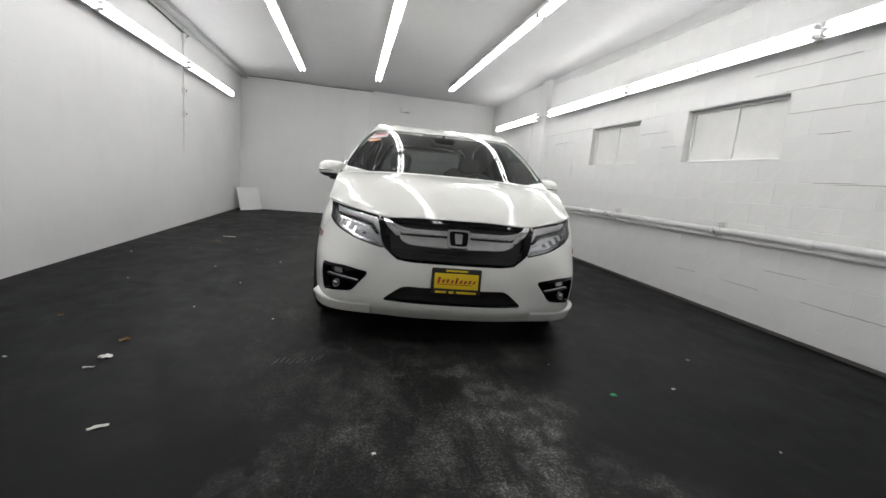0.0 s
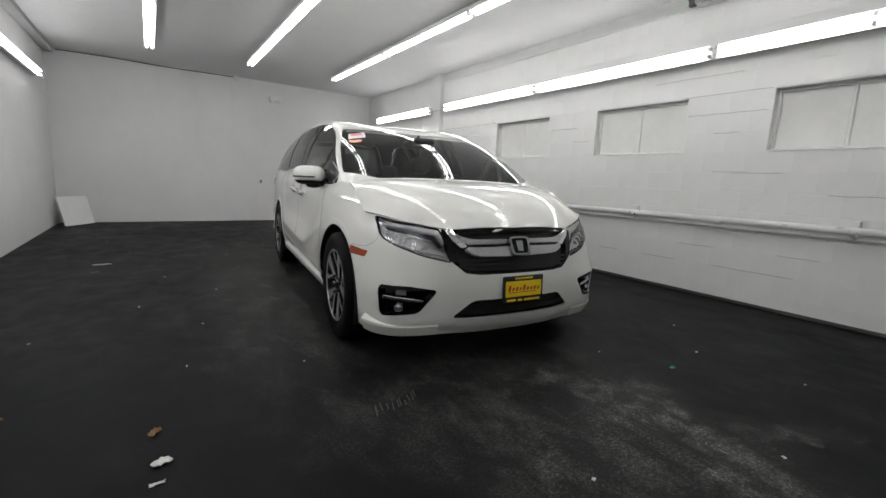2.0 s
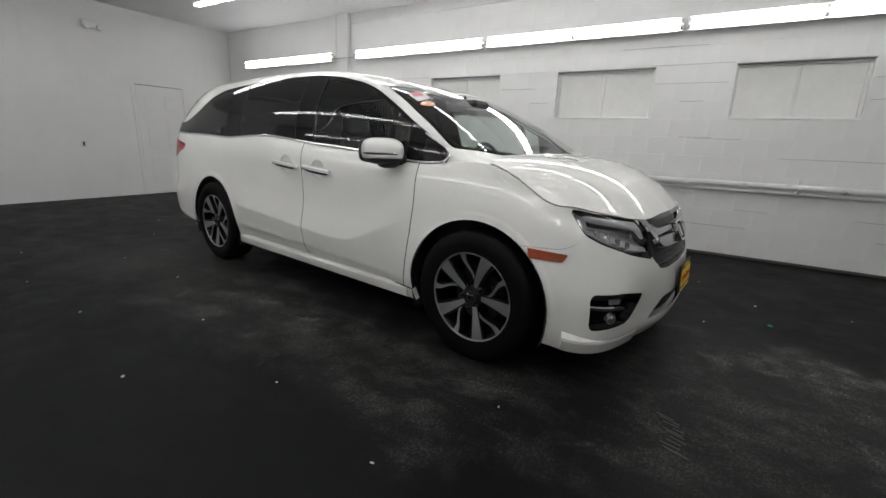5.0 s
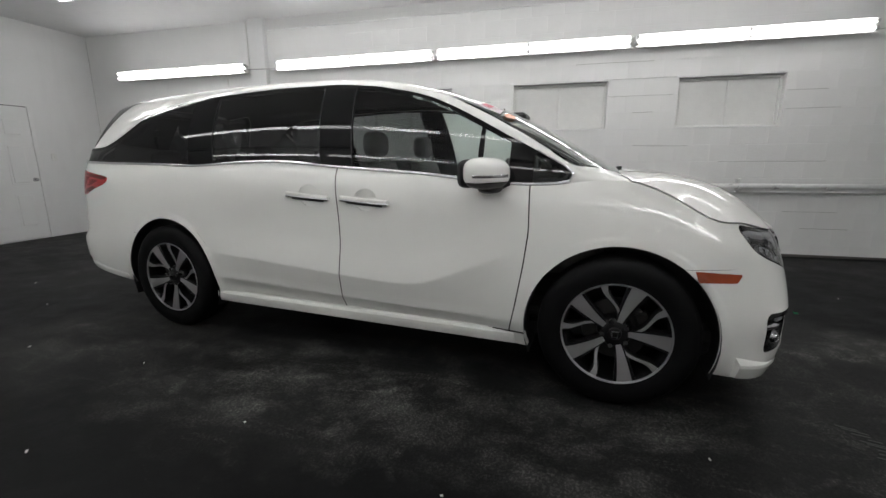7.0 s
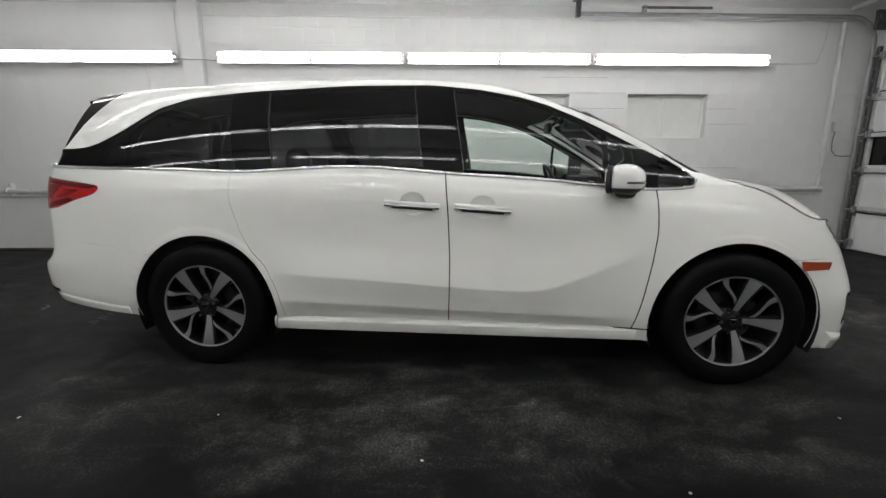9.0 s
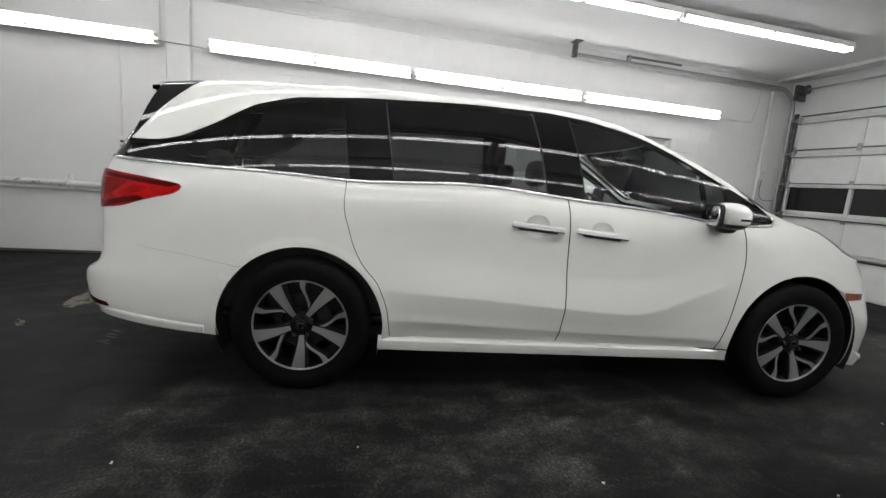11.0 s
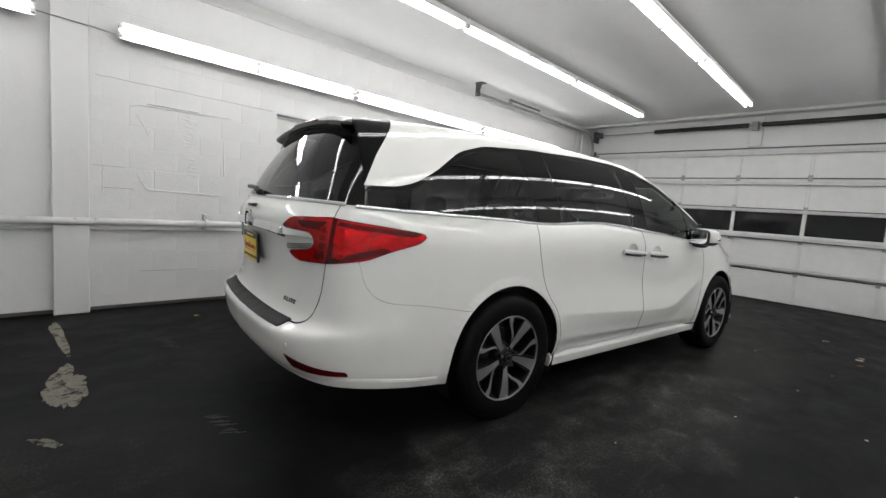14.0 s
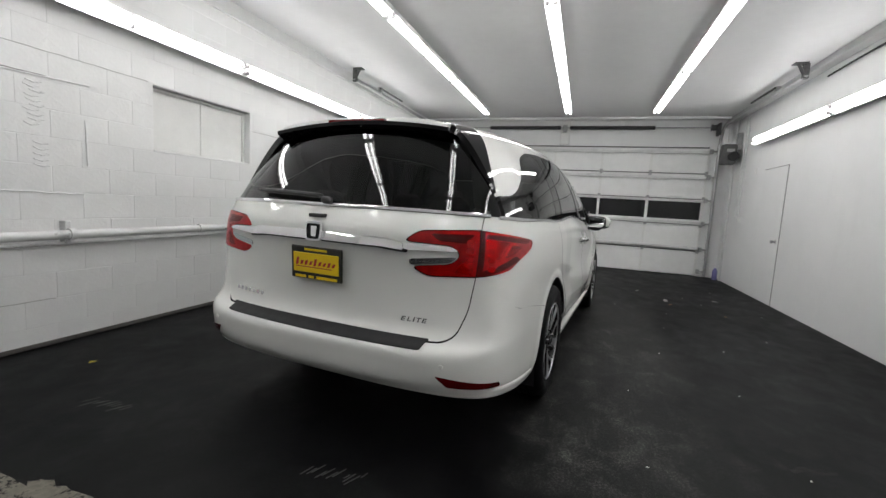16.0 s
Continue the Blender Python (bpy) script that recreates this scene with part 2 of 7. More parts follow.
def box(lo, hi, bevel=0.0, bm=None, segments=1):
    own = bmesh.new()
    size = [b - a for a, b in zip(lo, hi)]
    mid = [(a + b) / 2 for a, b in zip(lo, hi)]
    bmesh.ops.create_cube(own, size=1.0, matrix=Matrix.Translation(mid) @ Matrix.Diagonal((*size, 1)))
    if bevel:
        bmesh.ops.bevel(own, geom=own.edges[:], offset=min(bevel, min(size) * 0.45), segments=segments, affect="EDGES", profile=0.5)
    return joined(bm, own)


def joined(bm, own):
    if bm is None:
        return own
    me = bpy.data.meshes.new("tmp")
    own.to_mesh(me)
    own.free()
    bm.from_mesh(me)
    bpy.data.meshes.remove(me)
    return bm


def rod(a, b, r, sides=16, bm=None, r2=None):
    own = bmesh.new()
    a, b = Vector(a), Vector(b)
    m = Matrix.Translation((a + b) / 2) @ (b - a).to_track_quat("Z", "Y").to_matrix().to_4x4()
    bmesh.ops.create_cone(own, cap_ends=True, segments=sides, radius1=r, radius2=r if r2 is None else r2, depth=(b - a).length, matrix=m)
    return joined(bm, own)


def tube(points, r, sides=10, bm=None, rz=None):
    """A round or flattened bar swept along points."""
    own = bmesh.new()
    pts = [Vector(p) for p in points]
    rings = []
    for i, p in enumerate(pts):
        d = (pts[min(i + 1, len(pts) - 1)] - pts[max(i - 1, 0)]).normalized()
        side = d.cross(Vector((0, 0, 1)))
        side = side.normalized() if side.length > 1e-4 else Vector((1, 0, 0))
        up = side.cross(d).normalized()
        rings.append([own.verts.new(p + side * math.cos(k * math.tau / sides) * r + up * math.sin(k * math.tau / sides) * (rz or r)) for k in range(sides)])
    for a, b in zip(rings, rings[1:]):
        for k in range(sides):
            own.faces.new((a[k], a[(k + 1) % sides], b[(k + 1) % sides], b[k]))
    own.faces.new(rings[0][::-1])
    own.faces.new(rings[-1])
    bmesh.ops.recalc_face_normals(own, faces=own.faces[:])
    return joined(bm, own)


def lathe(profile, sides=48, axis="Y", bm=None, closed=False):
    """A profile of (radius, offset) turned round an axis through the origin."""
    own = bmesh.new()
    rings = []
    for k in range(sides):
        c, s = math.cos(k * math.tau / sides), math.sin(k * math.tau / sides)
        rings.append([own.verts.new((r * c, o, r * s) if axis == "Y" else (r * c, r * s, o)) for r, o in profile])
    n = len(profile)
    for k in range(sides):
        a, b = rings[k], rings[(k + 1) % sides]
        for i in range(n if closed else n - 1):
            j = (i + 1) % n
            own.faces.new((a[i], a[j], b[j], b[i]))
    bmesh.ops.recalc_face_normals(own, faces=own.faces[:])
    return joined(bm, own)


def extruded(outline, depth, bm=None, bevel=0.0):
    """A flat outline in x and z, thickened along y from 0 to depth."""
    own = bmesh.new()
    front = [own.verts.new((x, 0, z)) for x, z in outline]
    back = [own.verts.new((x, depth, z)) for x, z in outline]
    n = len(front)
    own.faces.new(front)
    own.faces.new(back[::-1])
    for i in range(n):
        own.faces.new((front[i], back[i], back[(i + 1) % n], front[(i + 1) % n]))
    bmesh.ops.recalc_face_normals(own, faces=own.faces[:])
    if bevel:
        bmesh.ops.bevel(own, geom=own.edges[:], offset=bevel, segments=1, affect="EDGES", profile=0.5)
    return joined(bm, own)


# ---- the room ----
XL, XR, YN, YF, ZC = -2.53, 3.97, -0.62, 11.85, 3.25
WINDOWS = [(5.44, 6.61), (3.42, 4.60), (1.49, 2.61)]
WIN_Z = (1.565, 2.15)

floor = part("floor", box((XL - 0.3, YN - 0.5, -0.2), (XR + 0.3, YF + 0.3, 0)), FLOOR)
tagged(floor, "black sealed concrete floor with grey scuffs and tyre marks", "floor", kind="structure")
ceiling = part("ceiling", box((XL - 0.3, YN - 0.5, ZC), (XR + 0.3, YF + 0.3, ZC + 0.2)), CEILING)
tagged(ceiling, "flat ceiling painted pale grey", "ceiling", kind="structure")
wall_west = part("wall_west", box((XL - 0.2, YN - 0.5, 0), (XL, YF + 0.2, ZC)), SIDE_WALL)
tagged(wall_west, "smooth white painted side wall", "wall", kind="structure")
wall_north = part("wall_north", box((XL, YF, 0), (XR, YF + 0.2, ZC)), WALL)
tagged(wall_north, "smooth white painted end wall", "wall", kind="structure")

# the block wall with three blind windows; its face is made of single blocks further down
slab = None
face = XR + 0.003
cuts = sorted(WINDOWS)
edges = [YN - 0.5] + [c for w in cuts for c in w] + [YF]
for lo, hi in zip(edges[::2], edges[1::2]):
    slab = box((face, lo, WIN_Z[0]), (XR + 0.25, hi, WIN_Z[1]), bm=slab)
slab = box((face, YN - 0.5, 0), (XR + 0.25, YF, WIN_Z[0]), bm=slab)
slab = box((face, YN - 0.5, WIN_Z[1]), (XR + 0.25, YF, ZC), bm=slab)
wall_east = part("wall_east", slab, BLOCK)
tagged(wall_east, "white painted concrete block wall with blind windows", "wall", kind="structure")

pil = part("pilaster", box((3.875, 8.30, 0), (face - 0.001, 8.55, ZC), 0.006), WALL)
tagged(pil, "shallow white painted pilaster on the block wall", "pilaster", kind="structure")
ledge = part("trim", box((3.945, YN, 3.09), (face - 0.001, 8.27, 3.10), 0.003), WALL)
tagged(ledge, "thin painted ledge line below the ceiling", "trim", kind="structure")
# a darker grey than wall and ceiling
cove = part("trim", box((XL, YN, 3.165), (XL + 0.14, YF, ZC), 0.008), COVE)
tagged(cove, "grey boxed cove along the ceiling edge", "trim", kind="structure")
skirt_strip = part("baseboard", box((face - 0.012, YN, 0), (face, YF, 0.035), 0.006), DARK_EDGE)
tagged(skirt_strip, "dark strip along the block wall's foot", "baseboard", kind="structure")

for k, (lo, hi) in enumerate(WINDOWS):
    win = thing("window_%d" % (k + 1), (XR, (lo + hi) / 2, WIN_Z[0]), 0, "blind window painted over white with two panes", "window", kind="structure")
    w, h = (hi - lo) / 2, WIN_Z[1] - WIN_Z[0]
    fr = box((0.075, -w, h - 0.035), (0.12, w, h), 0.004)
    fr = box((0.075, -w, 0), (0.12, w, 0.025), 0.004, fr)
    for s in (-1, 1):
        fr = box((0.075, min(s * w, s * (w - 0.03)), 0.025), (0.12, max(s * w, s * (w - 0.03)), h - 0.035), 0.004, fr)
    part("window_frame", fr, OFF_WHITE, win)
    for s in (-1, 1):
        a, b = sorted((s * 0.004, s * (w - 0.03)))
        x = 0.092 if s > 0 else 0.098
        part("pane", box((x, a, 0.025), (x + 0.02, b, h - 0.035), 0.003), OFF_WHITE, win)
    part("mullion", box((0.084, -0.014, 0.025), (0.118, 0.014, h - 0.035), 0.004), OFF_WHITE, win)
    part("lintel", box((0.02, -w, h - 0.012), (0.075, w, h), 0.003), STEEL, win, "grey steel lintel edge")
    part("window_sill", box((-0.004, -w, -0.008), (0.08, w, 0.006), 0.003), WALL, win)

# ---- strip lights ----
SOCKET = plain("lamp_holder_plastic", (0.50, 0.50, 0.50), 0.5, vary=0.08)


def strip_light(name, at, rot, length, label, category, group):
    """A strip light along its own x axis that shines along -z: channel, reflector wings, four tubes, sockets."""
    ob = new(name)
    ob.matrix_basis = Matrix.Translation(at) @ rot
    tagged(ob, label, category, group)
    h = length / 2 - 0.012
    part("housing", box((-h, -0.05, -0.055), (h, 0.05, 0), 0.006), WHITE_METAL, ob)
    for s in (-1, 1):
        bm = bmesh.new()
        prof = [(s * 0.022, -0.056), (s * 0.045, -0.058), (s * 0.064, -0.070), (s * 0.070, -0.077), (s * 0.062, -0.072), (s * 0.045, -0.0620), (s * 0.022, -0.0595)]
        ends = [[bm.verts.new((x, y, z)) for y, z in prof] for x in (-h, h)]
        for i in range(len(prof)):
            j = (i + 1) % len(prof)
            bm.faces.new((ends[0][i], ends[0][j], ends[1][j], ends[1][i]))
        for e in ends:
            bm.faces.new(e)
        bmesh.ops.recalc_face_normals(bm, faces=bm.faces[:])
        part("reflector", bm, WHITE_METAL, ob)
        for half in (-1, 1):
            a, b = sorted((half * 0.040, half * (h - 0.04)))
            part("tube", rod((a, s * 0.036, -0.092), (b, s * 0.036, -0.092), 0.0145, 12), GLOW, ob, smooth=True)
        for x in (-h + 0.015, 0, h - 0.015):
            part("socket", box((x - 0.016, s * 0.036 - 0.018, -0.110), (x + 0.016, s * 0.036 + 0.018, -0.056), 0.005), SOCKET, ob, "grey lamp holder")
    return ob


FACE_DOWN = pose(0, 0, 0, 0, 0, 90)
FACE_WEST = Matrix(((0, 0, 1, 0), (1, 0, 0, 0), (0, 1, 0, 0), (0, 0, 0, 1)))
FACE_EAST = Matrix(((0, 0, -1, 0), (1, 0, 0, 0), (0, -1, 0, 0), (0, 0, 0, 1)))
CEIL_ENDS = [0.57, 3.02, 5.30, 7.62, 10.06]
for x in (2.31, 0.665, -0.915):
    for a, b in zip(CEIL_ENDS, CEIL_ENDS[1:]):
        strip_light("ceiling_light", (x, (a + b) / 2, 3.235), FACE_DOWN, b - a, "lit white fluorescent strip light in a ceiling row", "ceiling light", "strip lights on the ceiling")
for a, b in ((0.77, 3.16), (3.18, 5.645), (5.66, 8.11), (8.62, 11.13)):
    strip_light("wall_light", (XR - 0.045, (a + b) / 2, 2.566), FACE_WEST, b - a, "lit white fluorescent strip light high on the block wall", "wall light", "strip lights on the block wall")
for a, b in ((0.87, 3.28), (3.30, 5.55), (5.57, 7.97), (8.08, 10.69)):
    strip_light("wall_light", (XL + 0.03, (a + b) / 2, 2.585), FACE_EAST, b - a, "lit white fluorescent strip light high on the smooth wall", "wall light", "strip lights on the smooth wall")

# ---- pipes, cables and boxes on the walls ----
pipe = thing("wall_pipe", (0, 0, 0), 0, "white painted water pipe along the block wall", "pipe")
part("pipe_run", rod((3.875, -0.19, 0.862), (3.875, YF - 0.002, 0.835), 0.034, 20), PIPE_CHIPPED, pipe, smooth=True)
part("riser", rod((3.885, -0.19, 0.86), (3.885, -0.19, 3.05), 0.030, 16), PIPE_PAINT, pipe, smooth=True)
part("elbow", lathe([(0.0, -0.045), (0.038, -0.045), (0.043, 0), (0.038, 0.045), (0, 0.045)], 16, bm=None), PIPE_PAINT, pipe, smooth=True).location = (3.878, -0.19, 0.862)
for y in (10.4, 9.05, 6.2, 5.05, 2.9, 0.95):
    c = part("coupling", rod((3.875, y - 0.03, 0.85), (3.875, y + 0.03, 0.85), 0.041, 20), PIPE_PAINT, pipe, smooth=True)
for y in (1.85, 3.86, 5.6, 7.35, 9.6, 11.1):
    bm = box((3.905, y - 0.02, 0.775), (face, y + 0.02, 0.945), 0.004)
    bm = rod((3.872, y - 0.018, 0.85), (3.872, y + 0.018, 0.85), 0.044, 18, bm)
    part("pipe_clamp", bm, PIPE_PAINT, pipe)
low = thing("conduit", (0, 0, 0), 0, "thin white conduit strapped below the water pipe", "conduit")
part("conduit_run", rod((3.93, -0.1, 0.79), (3.93, YF - 0.002, 0.765), 0.013, 12), PIPE_PAINT, low, smooth=True)
wire = thing("cable", (0, 0, 0), 0, "grey cable linking two wall lights past the pilaster", "cable")
part("sheath", tube([(3.88, 8.63, 2.55), (3.868, 8.56, 2.545), (3.866, 8.42, 2.54), (3.868, 8.29, 2.538), (3.89, 8.11, 2.53)], 0.006, 8), STEEL, wire, smooth=True)
drop = thing("conduit", (0, 0, 0), 0, "white conduit running down the wall to a socket", "conduit")
part("conduit_run", rod((3.955, 9.06, 1.45), (3.955, 9.06, 2.5), 0.009, 10), OFF_WHITE, drop, smooth=True)
part("conduit_run", rod((3.955, 8.64, 2.56), (3.955, 8.64, ZC), 0.009, 10), OFF_WHITE, drop, smooth=True)
outlet = thing("wall_socket", (3.955, 9.06, 1.35), 0, "white double power socket with dark slots", "socket")
part("plate", box((-0.012, -0.04, -0.06), (0.012, 0.04, 0.06), 0.005), OFF_WHITE, outlet)
for z in (-0.025, 0.025):
    part("receptacle", box((-0.017, -0.018, z - 0.014), (-0.011, 0.018, z + 0.014), 0.002), BLACK_PLASTIC, outlet)
vane = thing("cable", (0, 0, 0), 0, "thin cable hanging in the corner beside the garage door", "cable")
part("sheath", tube([(3.96, 0.74, 2.55), (3.955, 0.4, 2.545), (3.955, 0.05, 2.55), (3.955, -0.02, 2.8), (3.955, -0.05, 3.2)], 0.005, 8), PIPE_PAINT, vane, smooth=True)
jb = thing("junction_box", (3.94, -0.36, 1.72), 0, "small white electrical box beside the garage door", "electrical box")
part("box_body", box((-0.03, -0.05, -0.07), (0.03, 0.05, 0.07), 0.006), OFF_WHITE, jb)
part("cover", box((-0.034, -0.042, -0.062), (-0.029, 0.042, 0.062), 0.003), OFF_WHITE, jb)
part("cord", tube([(0.0, 0.0, -0.07), (0.0, 0.015, -0.20), (-0.005, 0.005, -0.33), (-0.02, -0.05, -0.40), (-0.05, -0.13, -0.41), (-0.08, -0.20, -0.40)], 0.006, 8), DARK_STEEL, jb, "dark hanging cord", smooth=True)

left = thing("conduit", (0, 0, 0), 0, "white conduit with switch boxes down the smooth wall", "conduit")
part("conduit_run", rod((XL + 0.012, 8.13, 1.2), (XL + 0.012, 8.13, 3.16), 0.010, 10), OFF_WHITE, left, smooth=True)
for z in (3.0, 2.18, 1.82):
    part("switch_box", box((XL, 8.09, z - 0.055), (XL + 0.05, 8.17, z + 0.055), 0.006), OFF_WHITE, left)
    part("toggle", box((XL + 0.05, 8.12, z - 0.018), (XL + 0.058, 8.14, z + 0.018), 0.002), DARK_STEEL, left)
rail = thing("cable", (0, 0, 0), 0, "black cable pinned high along the smooth wall", "cable")
part("sheath", tube([(XL + 0.03, y, 3.07 + 0.012 * math.sin(y * 2.1)) for y in np.linspace(2.9, 8.3, 28)], 0.011, 8), BLACK_RUBBER, rail, smooth=True)
edge_cable = thing("cable", (0, 0, 0), 0, "dark cable along the ceiling edge of the end wall", "cable")
part("sheath", tube([(x, YF - 0.015, 3.222 + 0.006 * math.sin(3 * x)) for x in np.linspace(-2.36, 0.66, 20)], 0.010, 8), DARK_STEEL, edge_cable, smooth=True)
part("end_cap", box((0.64, YF - 0.06, 3.17), (0.74, YF, 3.25), 0.012), OFF_WHITE, edge_cable, "small white cap")

em = thing("emergency_light", (1.52, YF, 2.87), 0, "white twin-head emergency light on the end wall", "emergency light")
part("case", box((-0.13, -0.07, -0.06), (0.13, 0, 0.06), 0.012), OFF_WHITE, em)
for s in (-1, 1):
    part("lamp_head", lathe([(0, -0.03), (0.04, -0.03), (0.045, 0.0), (0.03, 0.035), (0, 0.04)], 20), OFF_WHITE, em, smooth=True).location = (s * 0.09, -0.1, -0.05)
sw = thing("light_switch", (3.16, YF, 1.26), 0, "white light switch beside the end door", "light switch")
part("plate", box((-0.04, -0.012, -0.06), (0.04, 0, 0.06), 0.004), OFF_WHITE, sw)
part("toggle", box((-0.006, -0.024, -0.015), (0.006, -0.012, 0.015), 0.002), OFF_WHITE, sw)
so = thing("wall_socket", (1.17, YF, 0.93), 0, "white power socket on the end wall", "socket")
part("plate", box((-0.04, -0.012, -0.06), (0.04, 0, 0.06), 0.004), OFF_WHITE, so)
part("receptacle", box((-0.016, -0.016, -0.035), (0.016, -0.011, 0.035), 0.002), DARK_STEEL, so)

# ---- doors ----
def panel_door(name, at, turn, w, h, label):
    d = thing(name, at, turn, label, "door", kind="structure")
    part("leaf", box((-w / 2 + 0.004, -0.012, 0.012), (w / 2 - 0.004, 0, h), 0.003), WALL, d)
    for z0, z1 in ((0.2, 0.72), (0.85, 1.45), (1.56, h - 0.16)):
        for s in (-1, 1):
            a, b = sorted((s * 0.05, s * (w / 2 - 0.11)))
            bm = box((a, -0.014, z0), (b, -0.008, z1), 0.006)
            bm = box((a + 0.03, -0.022, z0 + 0.03), (b - 0.03, -0.010, z1 - 0.03), 0.009, bm)
            part("door_panel", bm, WALL, d)
    # the shade in the gap is a dark strip on the wall
    part("gap", box((-w / 2 - 0.004, -0.003, h), (w / 2 + 0.004, 0, h + 0.012)), DARK_EDGE, d, "dark strip drawn as the shaded gap above the leaf")
    for s in (-1, 1):
        part("door_frame", box((s * (w / 2 + 0.03) - 0.028, -0.016, 0), (s * (w / 2 + 0.03) + 0.028, 0, h + 0.012), 0.004), WALL, d)
    knob = part("door_handle", lathe([(0, -0.075), (0.022, -0.07), (0.026, -0.055), (0.014, -0.035), (0.012, -0.014), (0.03, -0.012), (0.03, -0.008)], 20), STEEL, d, "brushed steel knob", smooth=True)
    knob.location = (w / 2 - 0.07, 0, 0.92)
    return d


panel_door("door_1", (2.48, YF, 0), 0, 0.84, 2.0, "white six-panel door closed in the end wall")
d2 = thing("door_2", (XL, 1.68, 0), 90, "flush white door closed in the smooth wall", "door", kind="structure")
part("leaf", box((-0.42, -0.010, 0.012), (0.42, 0, 2.07), 0.003), WALL, d2)
# dark strips on the wall stand in for the shaded gap
for a, b in (((-0.428, -0.003, 0), (-0.42, 0, 2.08)), ((0.42, -0.003, 0), (0.428, 0, 2.08)), ((-0.42, -0.003, 2.07), (0.42, 0, 2.08))):
    part("gap", box(a, b), DARK_EDGE, d2, "thin dark strip drawn as the shaded gap round the leaf")
part("door_handle", lathe([(0, -0.075), (0.022, -0.07), (0.026, -0.055), (0.014, -0.035), (0.012, -0.014), (0.03, -0.012), (0.03, -0.008)], 20), STEEL, d2, "brushed steel knob", smooth=True).location = (0.33, 0, 0.95)
for y, z in ((0.30, 1.25), (0.42, 1.25), (0.85, 2.1)):
    s = thing("light_switch", (XL, y, z), 90, "small white switch plate near the corner", "light switch")
    part("plate", box((-0.035, -0.012, -0.055), (0.035, 0, 0.055), 0.004), OFF_WHITE, s)
    part("toggle", box((-0.006, -0.022, -0.014), (0.006, -0.012, 0.014), 0.002), OFF_WHITE, s)

# ---- sectional garage door ----
header = part("wall_south", box((XL, YN - 0.3, 2.70), (XR, YN - 0.06, ZC)), WALL)
tagged(header, "white painted wall above the garage door", "wall", kind="structure")
for a, b in ((XL, -2.16), (3.74, XR)):
    j = part("wall_south", box((a, YN - 0.3, 0), (b, YN - 0.06, 2.70)), WALL)
    tagged(j, "narrow white wall beside the garage door", "wall", kind="structure")
gd = thing("garage_door", (0, YN, 0), 0, "white sectional garage door with steel struts and a dark window row", "garage door", kind="structure")
GX = [-2.13, -1.07, -0.08, 0.93, 1.85, 2.79, 3.71]
GZ = [0.01, 0.54, 1.09, 1.62, 2.15, 2.68]
for i, (z0, z1) in enumerate(zip(GZ, GZ[1:])):
    if i != 2:
        for x0, x1 in zip(GX, GX[1:]):
            part("panel", box((x0 + 0.012, -0.05, z0 + 0.008), (x1 - 0.012, -0.022, z1 - 0.008), 0.006), DOOR_PANEL, gd)
    else:
        for x0, x1 in zip(GX, GX[1:]):
            part("pane", box((x0 + 0.04, -0.045, z0 + 0.10), (x1 - 0.04, -0.035, z1 - 0.03)), NIGHT_PANE, gd, "black night-dark window pane")
            part("panel", box((x0 + 0.012, -0.05, z0 + 0.008), (x1 - 0.012, -0.022, z0 + 0.10), 0.004), DOOR_PANEL, gd)
            part("panel", box((x0 + 0.012, -0.05, z1 - 0.03), (x1 - 0.012, -0.022, z1 - 0.008), 0.004), DOOR_PANEL, gd)
    for x in GX:
        part("stile", box((x - 0.026, -0.055, z0 + 0.004), (x + 0.026, -0.012, z1 - 0.004), 0.004), OFF_WHITE, gd)
    part("section_joint", box((GX[0], -0.05, z1 - 0.009), (GX[-1], -0.008, z1 + 0.009), 0.003), DARK_STEEL, gd)
for z in (0.60, 1.12, 1.585, 2.06, 2.585):
    bm = box((GX[0], -0.012, z - 0.028), (GX[-1], 0.030, z - 0.020), 0.002)
    bm = box((GX[0], 0.024, z - 0.028), (GX[-1], 0.030, z + 0.028), 0.002, bm)
    bm = box((GX[0], -0.012, z + 0.020), (GX[-1], 0.030, z + 0.028), 0.002, bm)
    part("strut", bm, PIPE_PAINT, gd, "painted steel strut")
part("backing", box((GX[0] - 0.02, -0.075, 0), (GX[-1] + 0.02, -0.056, 2.7)), DARK_STEEL, gd)
for x in GX:
    for z in GZ[1:-1]:
        part("hinge", box((x - 0.03, -0.012, z - 0.05), (x + 0.03, 0.004, z + 0.05), 0.004), STEEL, gd)
part("bottom_seal", box((GX[0], -0.06, 0.0), (GX[-1], -0.02, 0.012)), BLACK_RUBBER, gd)

spring = thing("torsion_spring", (0, YN, 0), 0, "black torsion spring on a shaft above the garage door", "spring")
part("shaft", rod((-2.25, 0.09, 3.07), (3.80, 0.09, 3.07), 0.013, 12), STEEL, spring, smooth=True)
for a, b in ((-1.06, 0.66), (0.86, 2.46)):
    n = int((b - a) / 0.012)
    bm = lathe([(0.036 + 0.006 * (i % 2), a + (b - a) * i / n) for i in range(n + 1)], 14, "Y")
    ob = part("coil", bm, BLACK_PLASTIC, spring, "black wound coil")
    ob.matrix_basis = pose(0, 0.09, 3.07, 0, 0, -90)
part("centre_bracket", box((0.72, 0.0, 2.98), (0.81, 0.11, 3.13), 0.006), STEEL, spring)
part("mounting_board", box((0.66, -0.058, 2.72), (0.86, -0.005, 3.24), 0.006), OFF_WHITE, spring, "white mounting board")
